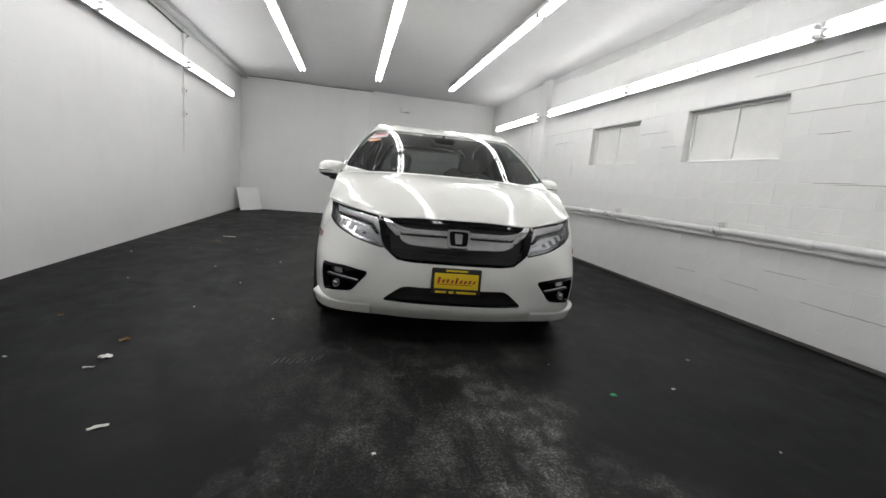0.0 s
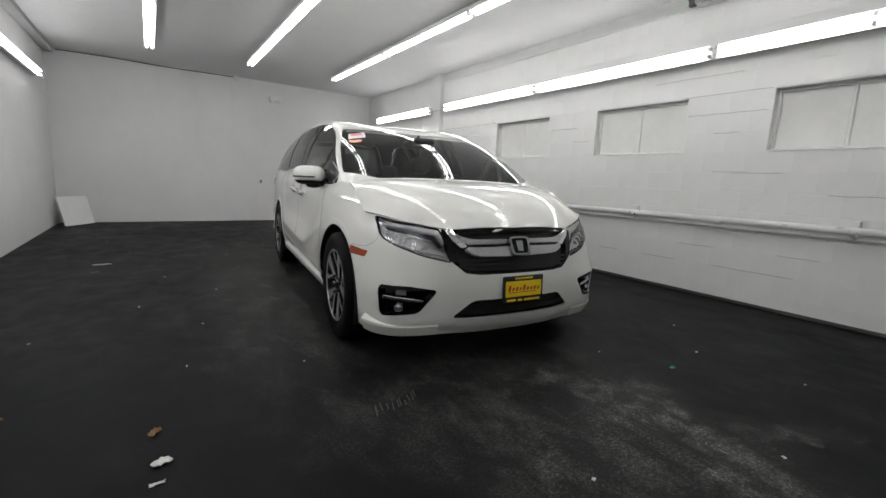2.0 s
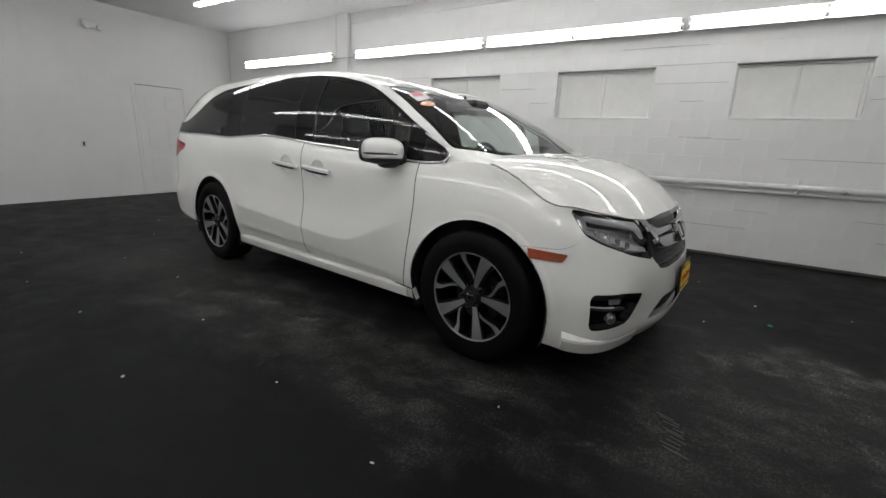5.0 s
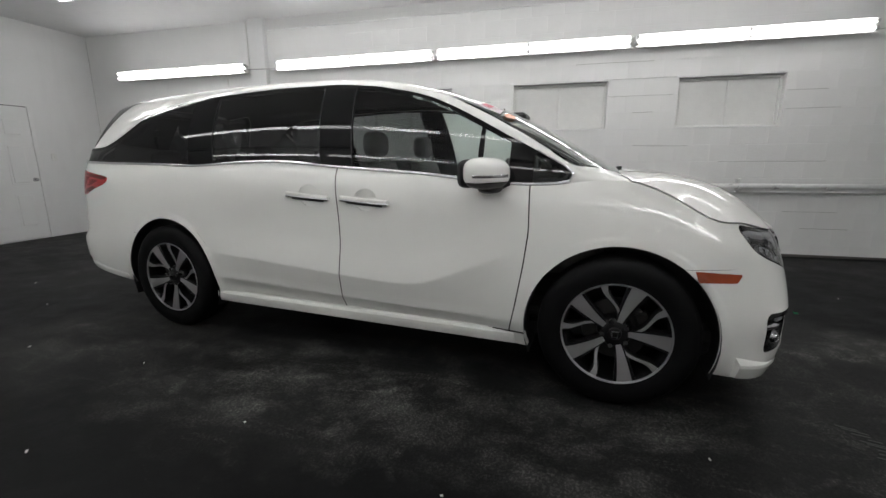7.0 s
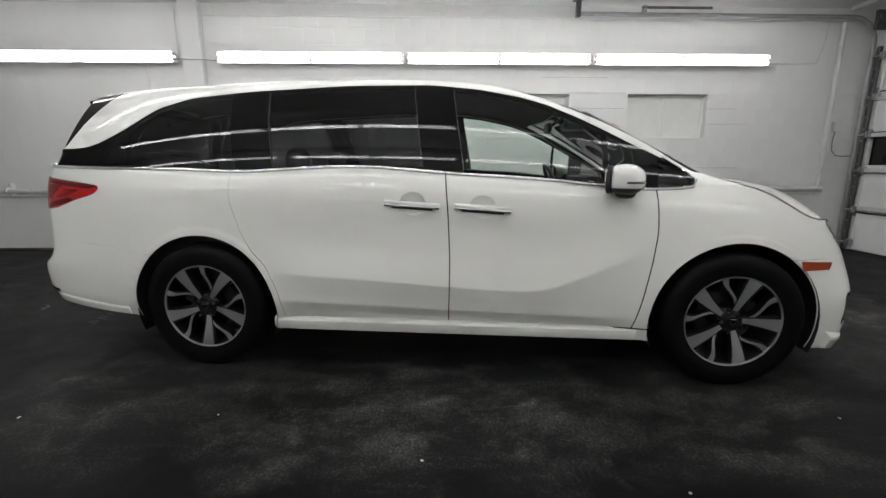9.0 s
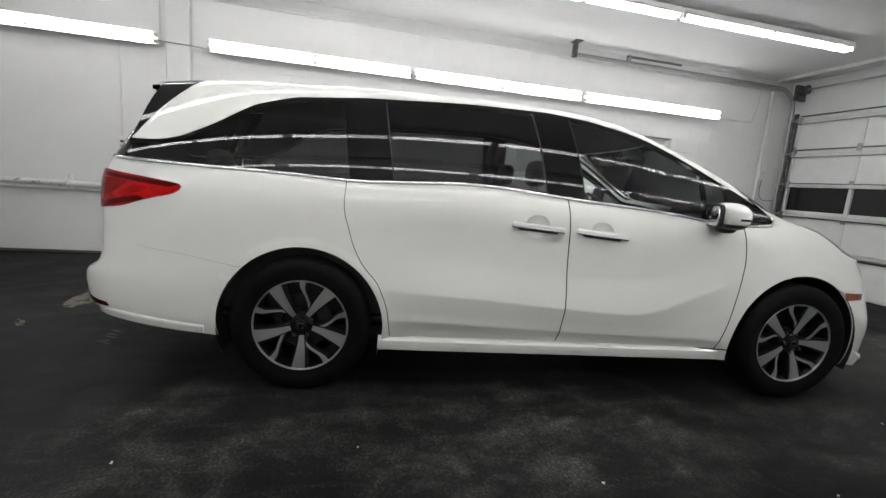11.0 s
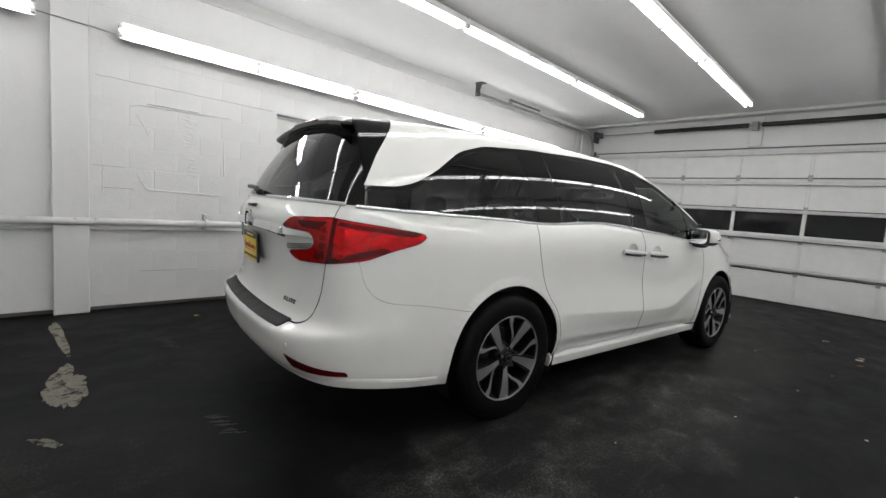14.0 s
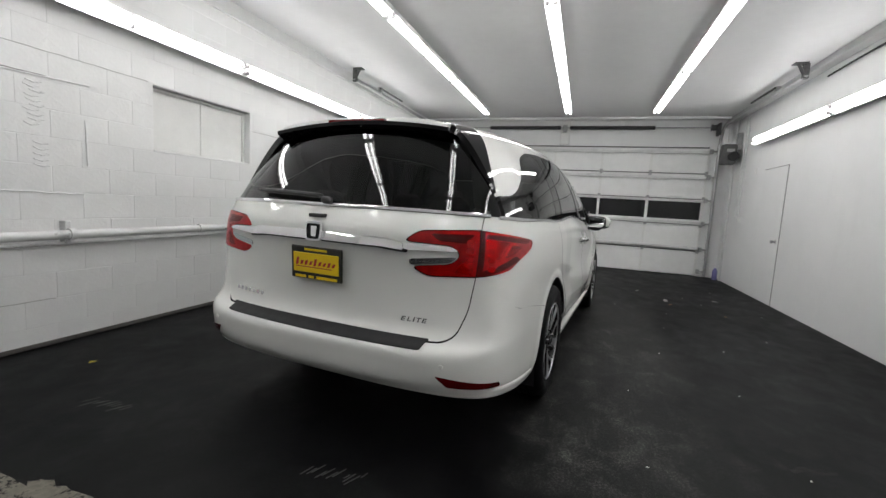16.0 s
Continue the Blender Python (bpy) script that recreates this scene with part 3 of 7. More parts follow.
for x in (-2.24, 3.74):
    part("end_bracket", box((x - 0.02, -0.05, 2.92), (x + 0.02, 0.16, 3.16), 0.004), DARK_STEEL, spring)
    part("cable_drum", lathe([(0, -0.05), (0.07, -0.05), (0.055, -0.03), (0.055, 0.03), (0.07, 0.05), (0, 0.05)], 24), DARK_STEEL, spring, smooth=True).matrix_basis = pose(x + (0.09 if x < 0 else -0.09), 0.09, 3.07, 0, 0, 90)
ceilbar = thing("angle_bar", (0, 0, 0), 0, "grey steel angle along the ceiling by the garage door", "steel bar")
part("bar", box((XL + 0.16, YN + 0.30, 3.20), (XR - 0.06, YN + 0.36, 3.248), 0.004), PIPE_PAINT, ceilbar)

for x, s, reach in ((3.80, 1, 3.45), (-2.29, -1, 2.86)):
    track = thing("door_track", (0, 0, 0), 0, "galvanised steel track of the garage door with hangers", "door track", "garage door tracks")
    run = [(x, YN + 0.07, 0.02), (x, YN + 0.07, 2.75)]
    run += [(x, YN + 0.07 + 0.34 * (1 - math.cos(a)), 2.75 + 0.34 * math.sin(a)) for a in np.linspace(0.15, math.pi / 2, 10)]
    run += [(x, reach, 3.10)]
    part("track", tube(run, 0.028, 8, rz=0.028), STEEL, track, smooth=True)
    part("jamb_bracket", box((x - 0.012, YN - 0.06, 0.02), (x + 0.05 * s, YN + 0.06, 2.7), 0.004), PIPE_PAINT, track) if s > 0 else part("jamb_bracket", box((x - 0.05, YN - 0.06, 0.02), (x + 0.012, YN + 0.06, 2.7), 0.004), PIPE_PAINT, track)
    if s > 0:
        lo, hi = sorted((x - s * 0.085, x - s * 0.032))
        angle = part("jamb_angle", box((lo, YN + 0.012, 0.02), (hi, YN + 0.055, 2.72), 0.003), DARK_STEEL, track, "dark perforated angle")
        for k in range(17):
            part("bolt", rod(((lo + hi) / 2, YN + 0.054, 0.12 + 0.155 * k), ((lo + hi) / 2, YN + 0.060, 0.12 + 0.155 * k), 0.011, 8), STEEL, angle)
    for z in (0.12, 0.58, 1.12, 1.60, 2.08, 2.6):
        part("roller", rod((x - s * 0.11, YN + 0.07, z), (x - s * 0.01, YN + 0.07, z), 0.016, 10), STEEL, track)
        part("roller_bracket", box((min(x - s * 0.15, x - s * 0.09), YN - 0.01, z - 0.045), (max(x - s * 0.15, x - s * 0.09), YN + 0.06, z + 0.045), 0.005), STEEL, track)
    part("hanger", box((x - 0.03, reach - 0.06, 3.06), (x + 0.03, reach + 0.0, 3.249), 0.004), DARK_STEEL, track, "dark angle iron hanger")
    part("hanger", tube([(x, reach - 0.03, 3.08), (x - s * 0.11, reach + 0.02, 3.245)], 0.020, 6), DARK_STEEL, track)
    part("hanger_plate", box((min(x, x - s * 0.15), reach - 0.06, 3.235), (max(x, x - s * 0.15), reach + 0.05, 3.249), 0.002), DARK_STEEL, track)
    part("bumper_spring", rod((x - s * 0.035, reach - 1.75, 3.17), (x - s * 0.035, reach - 0.85, 3.17), 0.017, 10), DARK_STEEL, track)
    part("spring_clip", box((x - 0.05, reach - 0.9, 3.09), (x + 0.02, reach - 0.86, 3.2), 0.003), STEEL, track)

op = thing("door_operator", (-2.33, -0.08, 2.27), 0, "dark grey jackshaft door operator on the side wall", "door operator")
part("motor_case", box((-0.12, -0.12, 0.02), (0.12, 0.12, 0.40), 0.03, segments=2), DARK_STEEL, op, smooth=True)
part("motor_drum", rod((-0.05, 0.12, 0.16), (-0.05, 0.20, 0.16), 0.09, 24), BLACK_PLASTIC, op, smooth=True)
part("cover_plate", box((-0.07, 0.12, 0.25), (0.06, 0.128, 0.31), 0.004), STEEL, op, "grey label plate")
part("mount", box((-0.20, -0.05, 0.30), (-0.12, 0.05, 0.62), 0.006), STEEL, op)
part("chain_guard", box((0.02, -0.06, 0.36), (0.10, 0.02, 0.72), 0.02), PIPE_PAINT, op)
for x, y, z0, z1, r in ((-2.50, -0.30, 0, 3.2, 0.018), (-2.505, 0.18, 1.3, 3.2, 0.012), (-2.505, 0.30, 1.3, 3.1, 0.012)):
    c = thing("conduit", (x, y, 0), 0, "white painted conduit standing in the corner by the garage door", "conduit", "corner conduits")
    part("conduit_run", rod((0, 0, z0), (0, 0, z1), r, 14), PIPE_PAINT, c, smooth=True)
    part("strap", box((-r - 0.012, -r - 0.006, z0 + 0.9), (r + 0.012, r + 0.006, z0 + 0.93), 0.002), PIPE_PAINT, c)

# ---- leaning board ----
board = thing("leaning_board", (-2.165, 11.44, 0.0), 56, "plain white board leaning in the room corner", "board")
b = part("board_sheet", box((-0.33, -0.012, 0), (0.33, 0.012, 0.55), 0.003), WHITE_METAL, board)
b.rotation_euler = (radians(-14), 0, 0)
# ---- car surfaces: control curves, splines and cutting ----
def spline_matrix(n, m):
    """Rows that turn n control values into m*(n-1)+1 points of a natural cubic spline."""
    a = np.eye(n) * 4.0
    a[0, 0] = a[-1, -1] = 2.0
    b = np.zeros((n, n))
    for i in range(n):
        if i > 0:
            a[i, i - 1] = 1.0
        if i < n - 1:
            a[i, i + 1] = 1.0
        b[i, min(i + 1, n - 1)] += 3.0
        b[i, max(i - 1, 0)] -= 3.0
    slope = np.linalg.solve(a, b)
    rows = []
    for k in range(m * (n - 1) + 1):
        i = min(k // m, n - 2)
        u = k / m - i
        e0, e1 = np.eye(n)[i], np.eye(n)[i + 1]
        rows.append((2 * u**3 - 3 * u**2 + 1) * e0 + (u**3 - 2 * u**2 + u) * slope[i] + (3 * u**2 - 2 * u**3) * e1 + (u**3 - u**2) * slope[i + 1])
    return np.array(rows)


def broad(x):
    x = np.asarray(x, float)
    u = np.clip((x + 2.6) / 1.6, 0, 1)
    w = np.clip((2.1 - x) / 1.1, 0, 1)
    return 1 + 0.010 * u * u * (3 - 2 * u) * w * w * (3 - 2 * w)


def tensor(ctrl, mu, mv):
    """A smooth sheet of points through a grid of control points."""
    a, b = spline_matrix(ctrl.shape[0], mu), spline_matrix(ctrl.shape[1], mv)
    return np.einsum("ai,ijk,bj->abk", a, ctrl, b)


def sheet(grid, flip=False):
    """A sheet as a cuttable mesh: vertices with normals, and faces. The car is widest amidships."""
    n, m, _ = grid.shape
    grid = grid.copy()
    grid[:, :, 1] *= broad(grid[:, :, 0])
    du, dv = np.gradient(grid, axis=0), np.gradient(grid, axis=1)
    nor = np.cross(du, dv)
    nor /= np.maximum(np.linalg.norm(nor, axis=2, keepdims=True), 1e-9)
    if flip:
        nor = -nor
    idx = np.arange(n * m).reshape(n, m)
    quads = np.stack([idx[:-1, :-1], idx[1:, :-1], idx[1:, 1:], idx[:-1, 1:]], axis=2).reshape(-1, 4)
    if flip:
        quads = quads[:, ::-1]
    return np.concatenate([grid.reshape(-1, 3), nor.reshape(-1, 3)], axis=1), [tuple(q) for q in quads]


def compact(v, f):
    used = sorted({i for face in f for i in face})
    new_of = {o: k for k, o in enumerate(used)}
    return v[used] if used else np.zeros((0, 6)), [tuple(new_of[i] for i in face) for face in f]


def clip(mesh, fun):
    """Cut a mesh along fun = 0: the piece where fun < 0 and the piece where fun > 0."""
    v, f = mesh
    if not f:
        return mesh, mesh
    d = fun(v[:, :3])
    d = np.where(np.abs(d) < 1e-7, 1e-7, d)
    extra, made, low, high = [], {}, [], []
    for face in f:
        s = [d[i] < 0 for i in face]
        if all(s):
            low.append(face)
        elif not any(s):
            high.append(face)
        else:
            a, b = [], []
            for k, i in enumerate(face):
                j = face[(k + 1) % len(face)]
                (a if s[k] else b).append(i)
                if s[k] != s[(k + 1) % len(face)]:
                    key = (min(i, j), max(i, j))
                    if key not in made:
                        w = d[key[0]] / (d[key[0]] - d[key[1]])
                        made[key] = len(v) + len(extra)
                        extra.append(v[key[0]] * (1 - w) + v[key[1]] * w)
                    a.append(made[key])
                    b.append(made[key])
            if len(a) > 2:
                low.append(tuple(a))
            if len(b) > 2:
                high.append(tuple(b))
    allv = np.concatenate([v, np.array(extra)]) if extra else v
    return compact(allv, low), compact(allv, high)


def smooth_line(points, closed=False, times=3, cut=1.0):
    """Round the corners of a line; cut limits how far each corner is shaved."""
    p = np.array(points, float)
    for _ in range(times):
        nxt = np.roll(p, -1, axis=0) if closed else p[1:]
        cur = p if closed else p[:-1]
        d = np.linalg.norm(nxt - cur, axis=1, keepdims=True)
        w = np.minimum(0.25, cut / np.maximum(d, 1e-9))
        q = np.stack([cur * (1 - w) + nxt * w, cur * w + nxt * (1 - w)], axis=1).reshape(-1, 2)
        p = q if closed else np.concatenate([p[:1], q, p[-1:]])
        cut *= 0.5
    return p


def poly_distance(q, poly):
    """Signed distance of points to a closed outline, below zero inside."""
    best, inside = np.full(len(q), 1e9), np.zeros(len(q), bool)
    for a, b in zip(poly, np.roll(poly, -1, axis=0)):
        ab = b - a
        t = np.clip(((q - a) @ ab) / max(ab @ ab, 1e-12), 0, 1)
        best = np.minimum(best, np.linalg.norm(q - a - t[:, None] * ab, axis=1))
        if a[1] != b[1]:
            cross = (a[1] > q[:, 1]) != (b[1] > q[:, 1])
            inside ^= cross & (q[:, 0] < (b[0] - a[0]) * (q[:, 1] - a[1]) / (b[1] - a[1]) + a[0])
    return np.where(inside, -best, best)


SIDE = lambda p: np.stack([p[:, 0], p[:, 2]], axis=1)
CHART_Z = [.20, .27, .36, .48, .64, .76, .82, .85]
CHART = {0: [-0.071, -0.076, -0.076, -0.076, -0.0285, -0.003, 0.0124, 0.026], .5: [-0.066, -0.066, -0.0645, -0.0595, 0.003, 0.0265, 0.0356, 0.0485],
         .72: [-0.034, -0.0265, -0.0235, -0.0135, 0.032, 0.0524, 0.0685, 0.0825], .87: [-0.0065, -0.004, -0.005, 0.0, 0.036, 0.072, 0.0895, 0.1], .94: [0.0, 0.0, 0.0, 0.0, 0.0, 0.0, 0.0, 0.0]}


def nose_depth(p):
    """How far the nose stands ahead of the plain chart in which its openings are drawn."""
    y, cols = np.abs(p[:, 1]), list(CHART)
    rows = np.stack([np.interp(p[:, 2], CHART_Z, CHART[c]) for c in cols], axis=1)
    k = np.clip(np.searchsorted(cols, y) - 1, 0, len(cols) - 2)
    a, b = np.array(cols)[k], np.array(cols)[k + 1]
    w = np.clip((y - a) / (b - a), 0, 1)
    i = np.arange(len(y))
    return rows[i, k] * (1 - w) + rows[i, k + 1] * w


FRONT = lambda p: np.stack([np.abs(p[:, 1]) - p[:, 0] + nose_depth(p), p[:, 2]], axis=1)
REAR = lambda p: np.stack([np.abs(p[:, 1]) + p[:, 0], p[:, 2]], axis=1)
TOP = lambda p: np.stack([p[:, 0], np.abs(p[:, 1])], axis=1)


def region(view, outline, rounds=2):
    """The signed distance to an outline drawn in one of the four views."""
    poly = smooth_line(outline, True, rounds + 1, 0.022) if rounds else np.array(outline, float)
    return lambda p: poly_distance(view(p), poly)


SIDE_X = [1.80, 1.5, 1.05, 0.5, -0.05, -0.6, -1.15, -1.55, -2.05]


def ring(front, side, rear, heights):
    """One ring round half of the car: front points, half widths at the side stations, rear points, and the heights all along."""
    plan = list(front) + list(zip(SIDE_X, side)) + list(rear)
    return [(x, y, z) for (x, y), z in zip(plan, heights)]


RINGS = [
    ring([(2.269, 0), (2.254, 0.28), (2.199, 0.5), (2.136, 0.72), (2.014, 0.868)], [.93, .935, .92, .92, .92, .92, .92, .925, .925],
         [(-2.42, .90), (-2.60, .76), (-2.68, .42), (-2.70, 0)],
         [.20, .20, .195, .19, .20, .235, .24, .235, .235, .235, .235, .24, .27, .30, .35, .37, .38, .385]),
    ring([(2.324, 0), (2.309, 0.28), (2.253, 0.5), (2.193, 0.72), (2.067, 0.87)], [.945, .948, .935, .935, .935, .935, .94, .95, .945],
         [(-2.46, .91), (-2.65, .76), (-2.73, .42), (-2.75, 0)],
         [.27, .27, .27, .27, .275, .30, .31, .312, .312, .315, .318, .325, .34, .37, .42, .435, .44, .44]),
    ring([(2.334, 0), (2.32, 0.28), (2.266, 0.5), (2.211, 0.72), (2.085, 0.871)], [.957, .962, .957, .96, .96, .958, .957, .96, .95],
         [(-2.47, .915), (-2.67, .76), (-2.745, .42), (-2.765, 0)],
         [.36, .36, .36, .36, .37, .40, .42, .365, .378, .391, .404, .42, .44, .46, .50, .51, .52, .52]),
    ring([(2.334, 0), (2.32, 0.28), (2.27, 0.5), (2.221, 0.72), (2.085, 0.876)], [.957, .964, .967, .975, .975, .975, .972, .967, .952],
         [(-2.47, .915), (-2.66, .76), (-2.735, .42), (-2.755, 0)],
         [.48, .48, .48, .48, .49, .58, .74, .72, .545, .536, .569, .597, .61, .60, .60, .595, .59, .59]),
    ring([(2.307, 0), (2.292, 0.28), (2.253, 0.5), (2.183, 0.71), (2.036, 0.867)], [.937, .948, .947, .958, .960, .960, .958, .955, .942],
         [(-2.45, .90), (-2.585, .755), (-2.65, .42), (-2.668, 0)],
         [.64, .64, .64, .645, .655, .72, .87, .83, .67, .645, .67, .69, .71, .72, .70, .675, .665, .665]),
    ring([(2.262, 0), (2.248, 0.28), (2.216, 0.49), (2.132, 0.7), (1.997, 0.859)], [.918, .92, .945, .957, .958, .957, .955, .95, .935],
         [(-2.445, .885), (-2.575, .75), (-2.648, .42), (-2.672, 0)],
         [.76, .76, .755, .765, .785, .83, .96, .94, .92, .92, .92, .92, .92, .93, .93, .93, .93, .93]),
    ring([(2.24, 0), (2.227, 0.28), (2.198, 0.48), (2.094, 0.7), (1.958, 0.849)], [.893, .890, .932, .943, .944, .943, .940, .932, .918],
         [(-2.43, .868), (-2.575, .74), (-2.675, .42), (-2.705, 0)],
         [.815, .815, .808, .832, .855, .89, 1.035, 1.02, 1.045, 1.07, 1.09, 1.075, 1.08, 1.085, 1.09, 1.09, 1.09, 1.09]),
    ring([(2.221, 0), (2.207, 0.28), (2.174, 0.48), (2.052, 0.7), (1.938, 0.844)], [.875, .868, .893, .902, .900, .896, .893, .890, .885],
         [(-2.41, .85), (-2.53, .73), (-2.62, .42), (-2.65, 0)],
         [.850, .848, .842, .878, .91, .945, 1.085, 1.075, 1.12, 1.155, 1.19, 1.165, 1.172, 1.18, 1.19, 1.195, 1.2, 1.2]),
]


def curve(ctrl, m):
    c = np.array(ctrl, float)
    return spline_matrix(len(c), m) @ c


WHEELS_X, WHEEL_Z = (1.478, -1.50), 0.366


def fair_flank(grid):
    """Press the flank from one clean curve over length and height, so that mirrored lines run smooth."""
    x, y, z = grid[:, :, 0], grid[:, :, 1], grid[:, :, 2]
    use = (x > -2.25) & (x < 1.95) & (y > 0.8)
    p, q = (x + 0.15) / 2.1, (z - 0.68) / 0.52
    terms = [(i, j) for i in range(7) for j in range(6) if i + j < 8]
    basis = np.stack([p**i * q**j for i, j in terms], axis=-1)
    co = np.linalg.lstsq(basis[use], y[use], rcond=None)[0]
    fit = basis @ co
    u = np.linspace(0, 1, grid.shape[0])[:, None]
    fit += (y[-1] - fit[-1])[None, :] * u**7 + (y[0] - fit[0])[None, :] * (1 - u) ** 7
    a, b = np.clip((2.02 - x) / 0.38, 0, 1), np.clip((x + 2.32) / 0.42, 0, 1)
    w = np.where(y > 0.75, a * a * (3 - 2 * a) * b * b * (3 - 2 * b), 0)
    grid[:, :, 1] = y * (1 - w) + fit * w
    return grid


def lower_shell(mu=16, mv=20, first=0, last=17):
    grid = fair_flank(tensor(np.array(RINGS, float), mu, mv))[:, first * mv:last * mv + 1]
    # the arches swell a little round the wheels
    for xc in WHEELS_X:
        r = np.hypot(grid[:, :, 0] - xc, grid[:, :, 2] - WHEEL_Z)
        w = np.clip((0.476 - r) / 0.014, 0, 1)
        grid[:, :, 1] += (0.002 if xc > 0 else 0.005) * w * w * (3 - 2 * w) * (grid[:, :, 1] > 0.8)
    # the door creases: a sharp fold that rises towards the front wheel, and a softer one above the sill
    x, z = grid[:, :, 0], grid[:, :, 2]
    fade = np.clip((1.08 - np.abs(x + 0.02)) / 0.25, 0, 1) * (grid[:, :, 1] > 0.8)
    fold = np.interp(x, [-1.1, -.565, -.047, .20, .30, .40, .48, .56, .807, 1.02], [.592, .568, .536, .521, .518, .521, .533, .557, .660, .75])
    d = z - fold
    grid[:, :, 1] += fade * (0.019 * np.clip(1 - np.where(d > 0, d / 0.19, -d / 0.13), 0, 1) ** 1.25 - 0.006)
    low = np.interp(x, [-1.0, 1.0], [.421, .365])
    grid[:, :, 1] += fade * 0.005 * np.clip(1 - np.abs(z - low) / 0.05, 0, 1)
    # below that fold the doors tuck in towards the sill
    grid[:, :, 1] -= fade * 0.30 * np.clip(low - z, 0, 0.11)
    return sheet(grid, flip=True)


def hood_shell():
    top = curve(RINGS[-1], 20)
    edge = lambda s: tuple(top[int(round(s * 20))])
    rows = [
        [(1.475, 0, 1.136), (1.47, .28, 1.135), (1.455, .5, 1.129), (1.45, .72, 1.114), edge(6)],
        [(1.80, 0, 1.095), (1.79, .28, 1.095), (1.76, .5, 1.092), (1.66, .73, 1.083), edge(5.5)],
        [(1.99, 0, 1.033), (1.98, .28, 1.033), (1.935, .5, 1.033), (1.78, .73, 1.04), edge(5)],
        [(2.122, 0, .95), (2.108, .28, .95), (2.065, .49, .95), (1.955, .715, .96), edge(4.5)],
        [edge(0), edge(1), edge(2), edge(3), edge(4)],
    ]
    grid = tensor(np.array(rows, float), 12, 10)
    # one clean crown over length and width
    p, q = (grid[:, :, 0] - 1.85) / 0.4, grid[:, :, 1] / 0.85
    basis = np.stack([p**i * q**j for i, j in ((0, 0), (1, 0), (2, 0), (3, 0), (4, 0), (0, 2), (1, 2), (2, 2), (3, 2), (0, 4), (1, 4), (2, 4))], axis=-1)
    co = np.linalg.lstsq(basis.reshape(-1, basis.shape[-1]), grid[:, :, 2].ravel(), rcond=None)[0]
    grid[:, :, 2] = basis @ co
    # meet the fenders and the nose exactly
    n, m = grid.shape[:2]
    fine = curve(RINGS[-1], 240)
    side_line = np.array([fine[int(round((6 - 2 * i / (n - 1)) * 240))] for i in range(n)])
    nose_line = np.array([fine[int(round(4 * j / (m - 1) * 240))] for j in range(m)])
    v, u = (np.arange(m) / (m - 1)) ** 4, (np.arange(n) / (n - 1)) ** 4
    grid += (side_line - grid[:, -1])[:, None, :] * v[None, :, None]
    grid += (nose_line - grid[-1])[None, :, :] * u[:, None, None]
    return sheet(grid, flip=True)


SECTIONS = [  # x, then (half width, height) from the belt up to the roof's middle
    (1.5, [(0.862, 1.085), (0.845, 1.095), (0.82, 1.1), (0.78, 1.1), (0.6, 1.1), (0.3, 1.102), (0, 1.103)]),
    (1.22, [(0.886, 1.08), (0.88, 1.115), (0.86, 1.155), (0.81, 1.192), (0.65, 1.235), (0.35, 1.264), (0, 1.272)]),
    (0.95, [(0.896, 1.083), (0.872, 1.2), (0.825, 1.295), (0.765, 1.352), (0.6, 1.39), (0.346, 1.41), (0, 1.417)]),
    (0.6, [(0.902, 1.112), (0.846, 1.3), (0.74, 1.47), (0.68, 1.516), (0.546, 1.542), (0.309, 1.555), (0, 1.558)]),
    (0.3, [(0.902, 1.137), (0.835, 1.36), (0.7, 1.578), (0.638, 1.617), (0.516, 1.63), (0.289, 1.631), (0, 1.63)]),
    (-0.05, [(0.9, 1.155), (0.825, 1.41), (0.68, 1.63), (0.618, 1.672), (0.488, 1.68), (0.269, 1.678), (0, 1.676)]),
    (-0.6, [(0.896, 1.19), (0.822, 1.42), (0.69, 1.644), (0.623, 1.69), (0.476, 1.702), (0.264, 1.702), (0, 1.7)]),
    (-1.15, [(0.893, 1.165), (0.826, 1.41), (0.708, 1.62), (0.633, 1.685), (0.486, 1.702), (0.264, 1.703), (0, 1.702)]),
    (-1.7, [(0.888, 1.173), (0.822, 1.38), (0.718, 1.56), (0.623, 1.664), (0.476, 1.689), (0.254, 1.695), (0, 1.695)]),
    (-2.05, [(0.885, 1.18), (0.818, 1.37), (0.713, 1.54), (0.598, 1.646), (0.456, 1.677), (0.244, 1.687), (0, 1.688)]),
    (-2.4, [(0.862, 1.185), (0.78, 1.33), (0.679, 1.48), (0.559, 1.605), (0.433, 1.648), (0.237, 1.665), (0, 1.67)]),
]


def greenhouse():
    ctrl = np.array([[(x, y, z) for y, z in s] for x, s in SECTIONS], float)
    return sheet(tensor(ctrl, 10, 8), flip=False)


def rear_glass_sheet():
    rows = [
        [(-2.65, 0, 1.2), (-2.62, .42, 1.2), (-2.53, .73, 1.195), (-2.42, .845, 1.19)],
        [(-2.585, 0, 1.34), (-2.555, .39, 1.335), (-2.475, .67, 1.33), (-2.385, .78, 1.32)],
        [(-2.50, 0, 1.48), (-2.475, .36, 1.475), (-2.405, .60, 1.465), (-2.335, .70, 1.45)],
        [(-2.40, 0, 1.61), (-2.38, .33, 1.605), (-2.325, .53, 1.595), (-2.275, .62, 1.58)],
    ]
    return sheet(tensor(np.array(rows, float), 10, 10), flip=False)


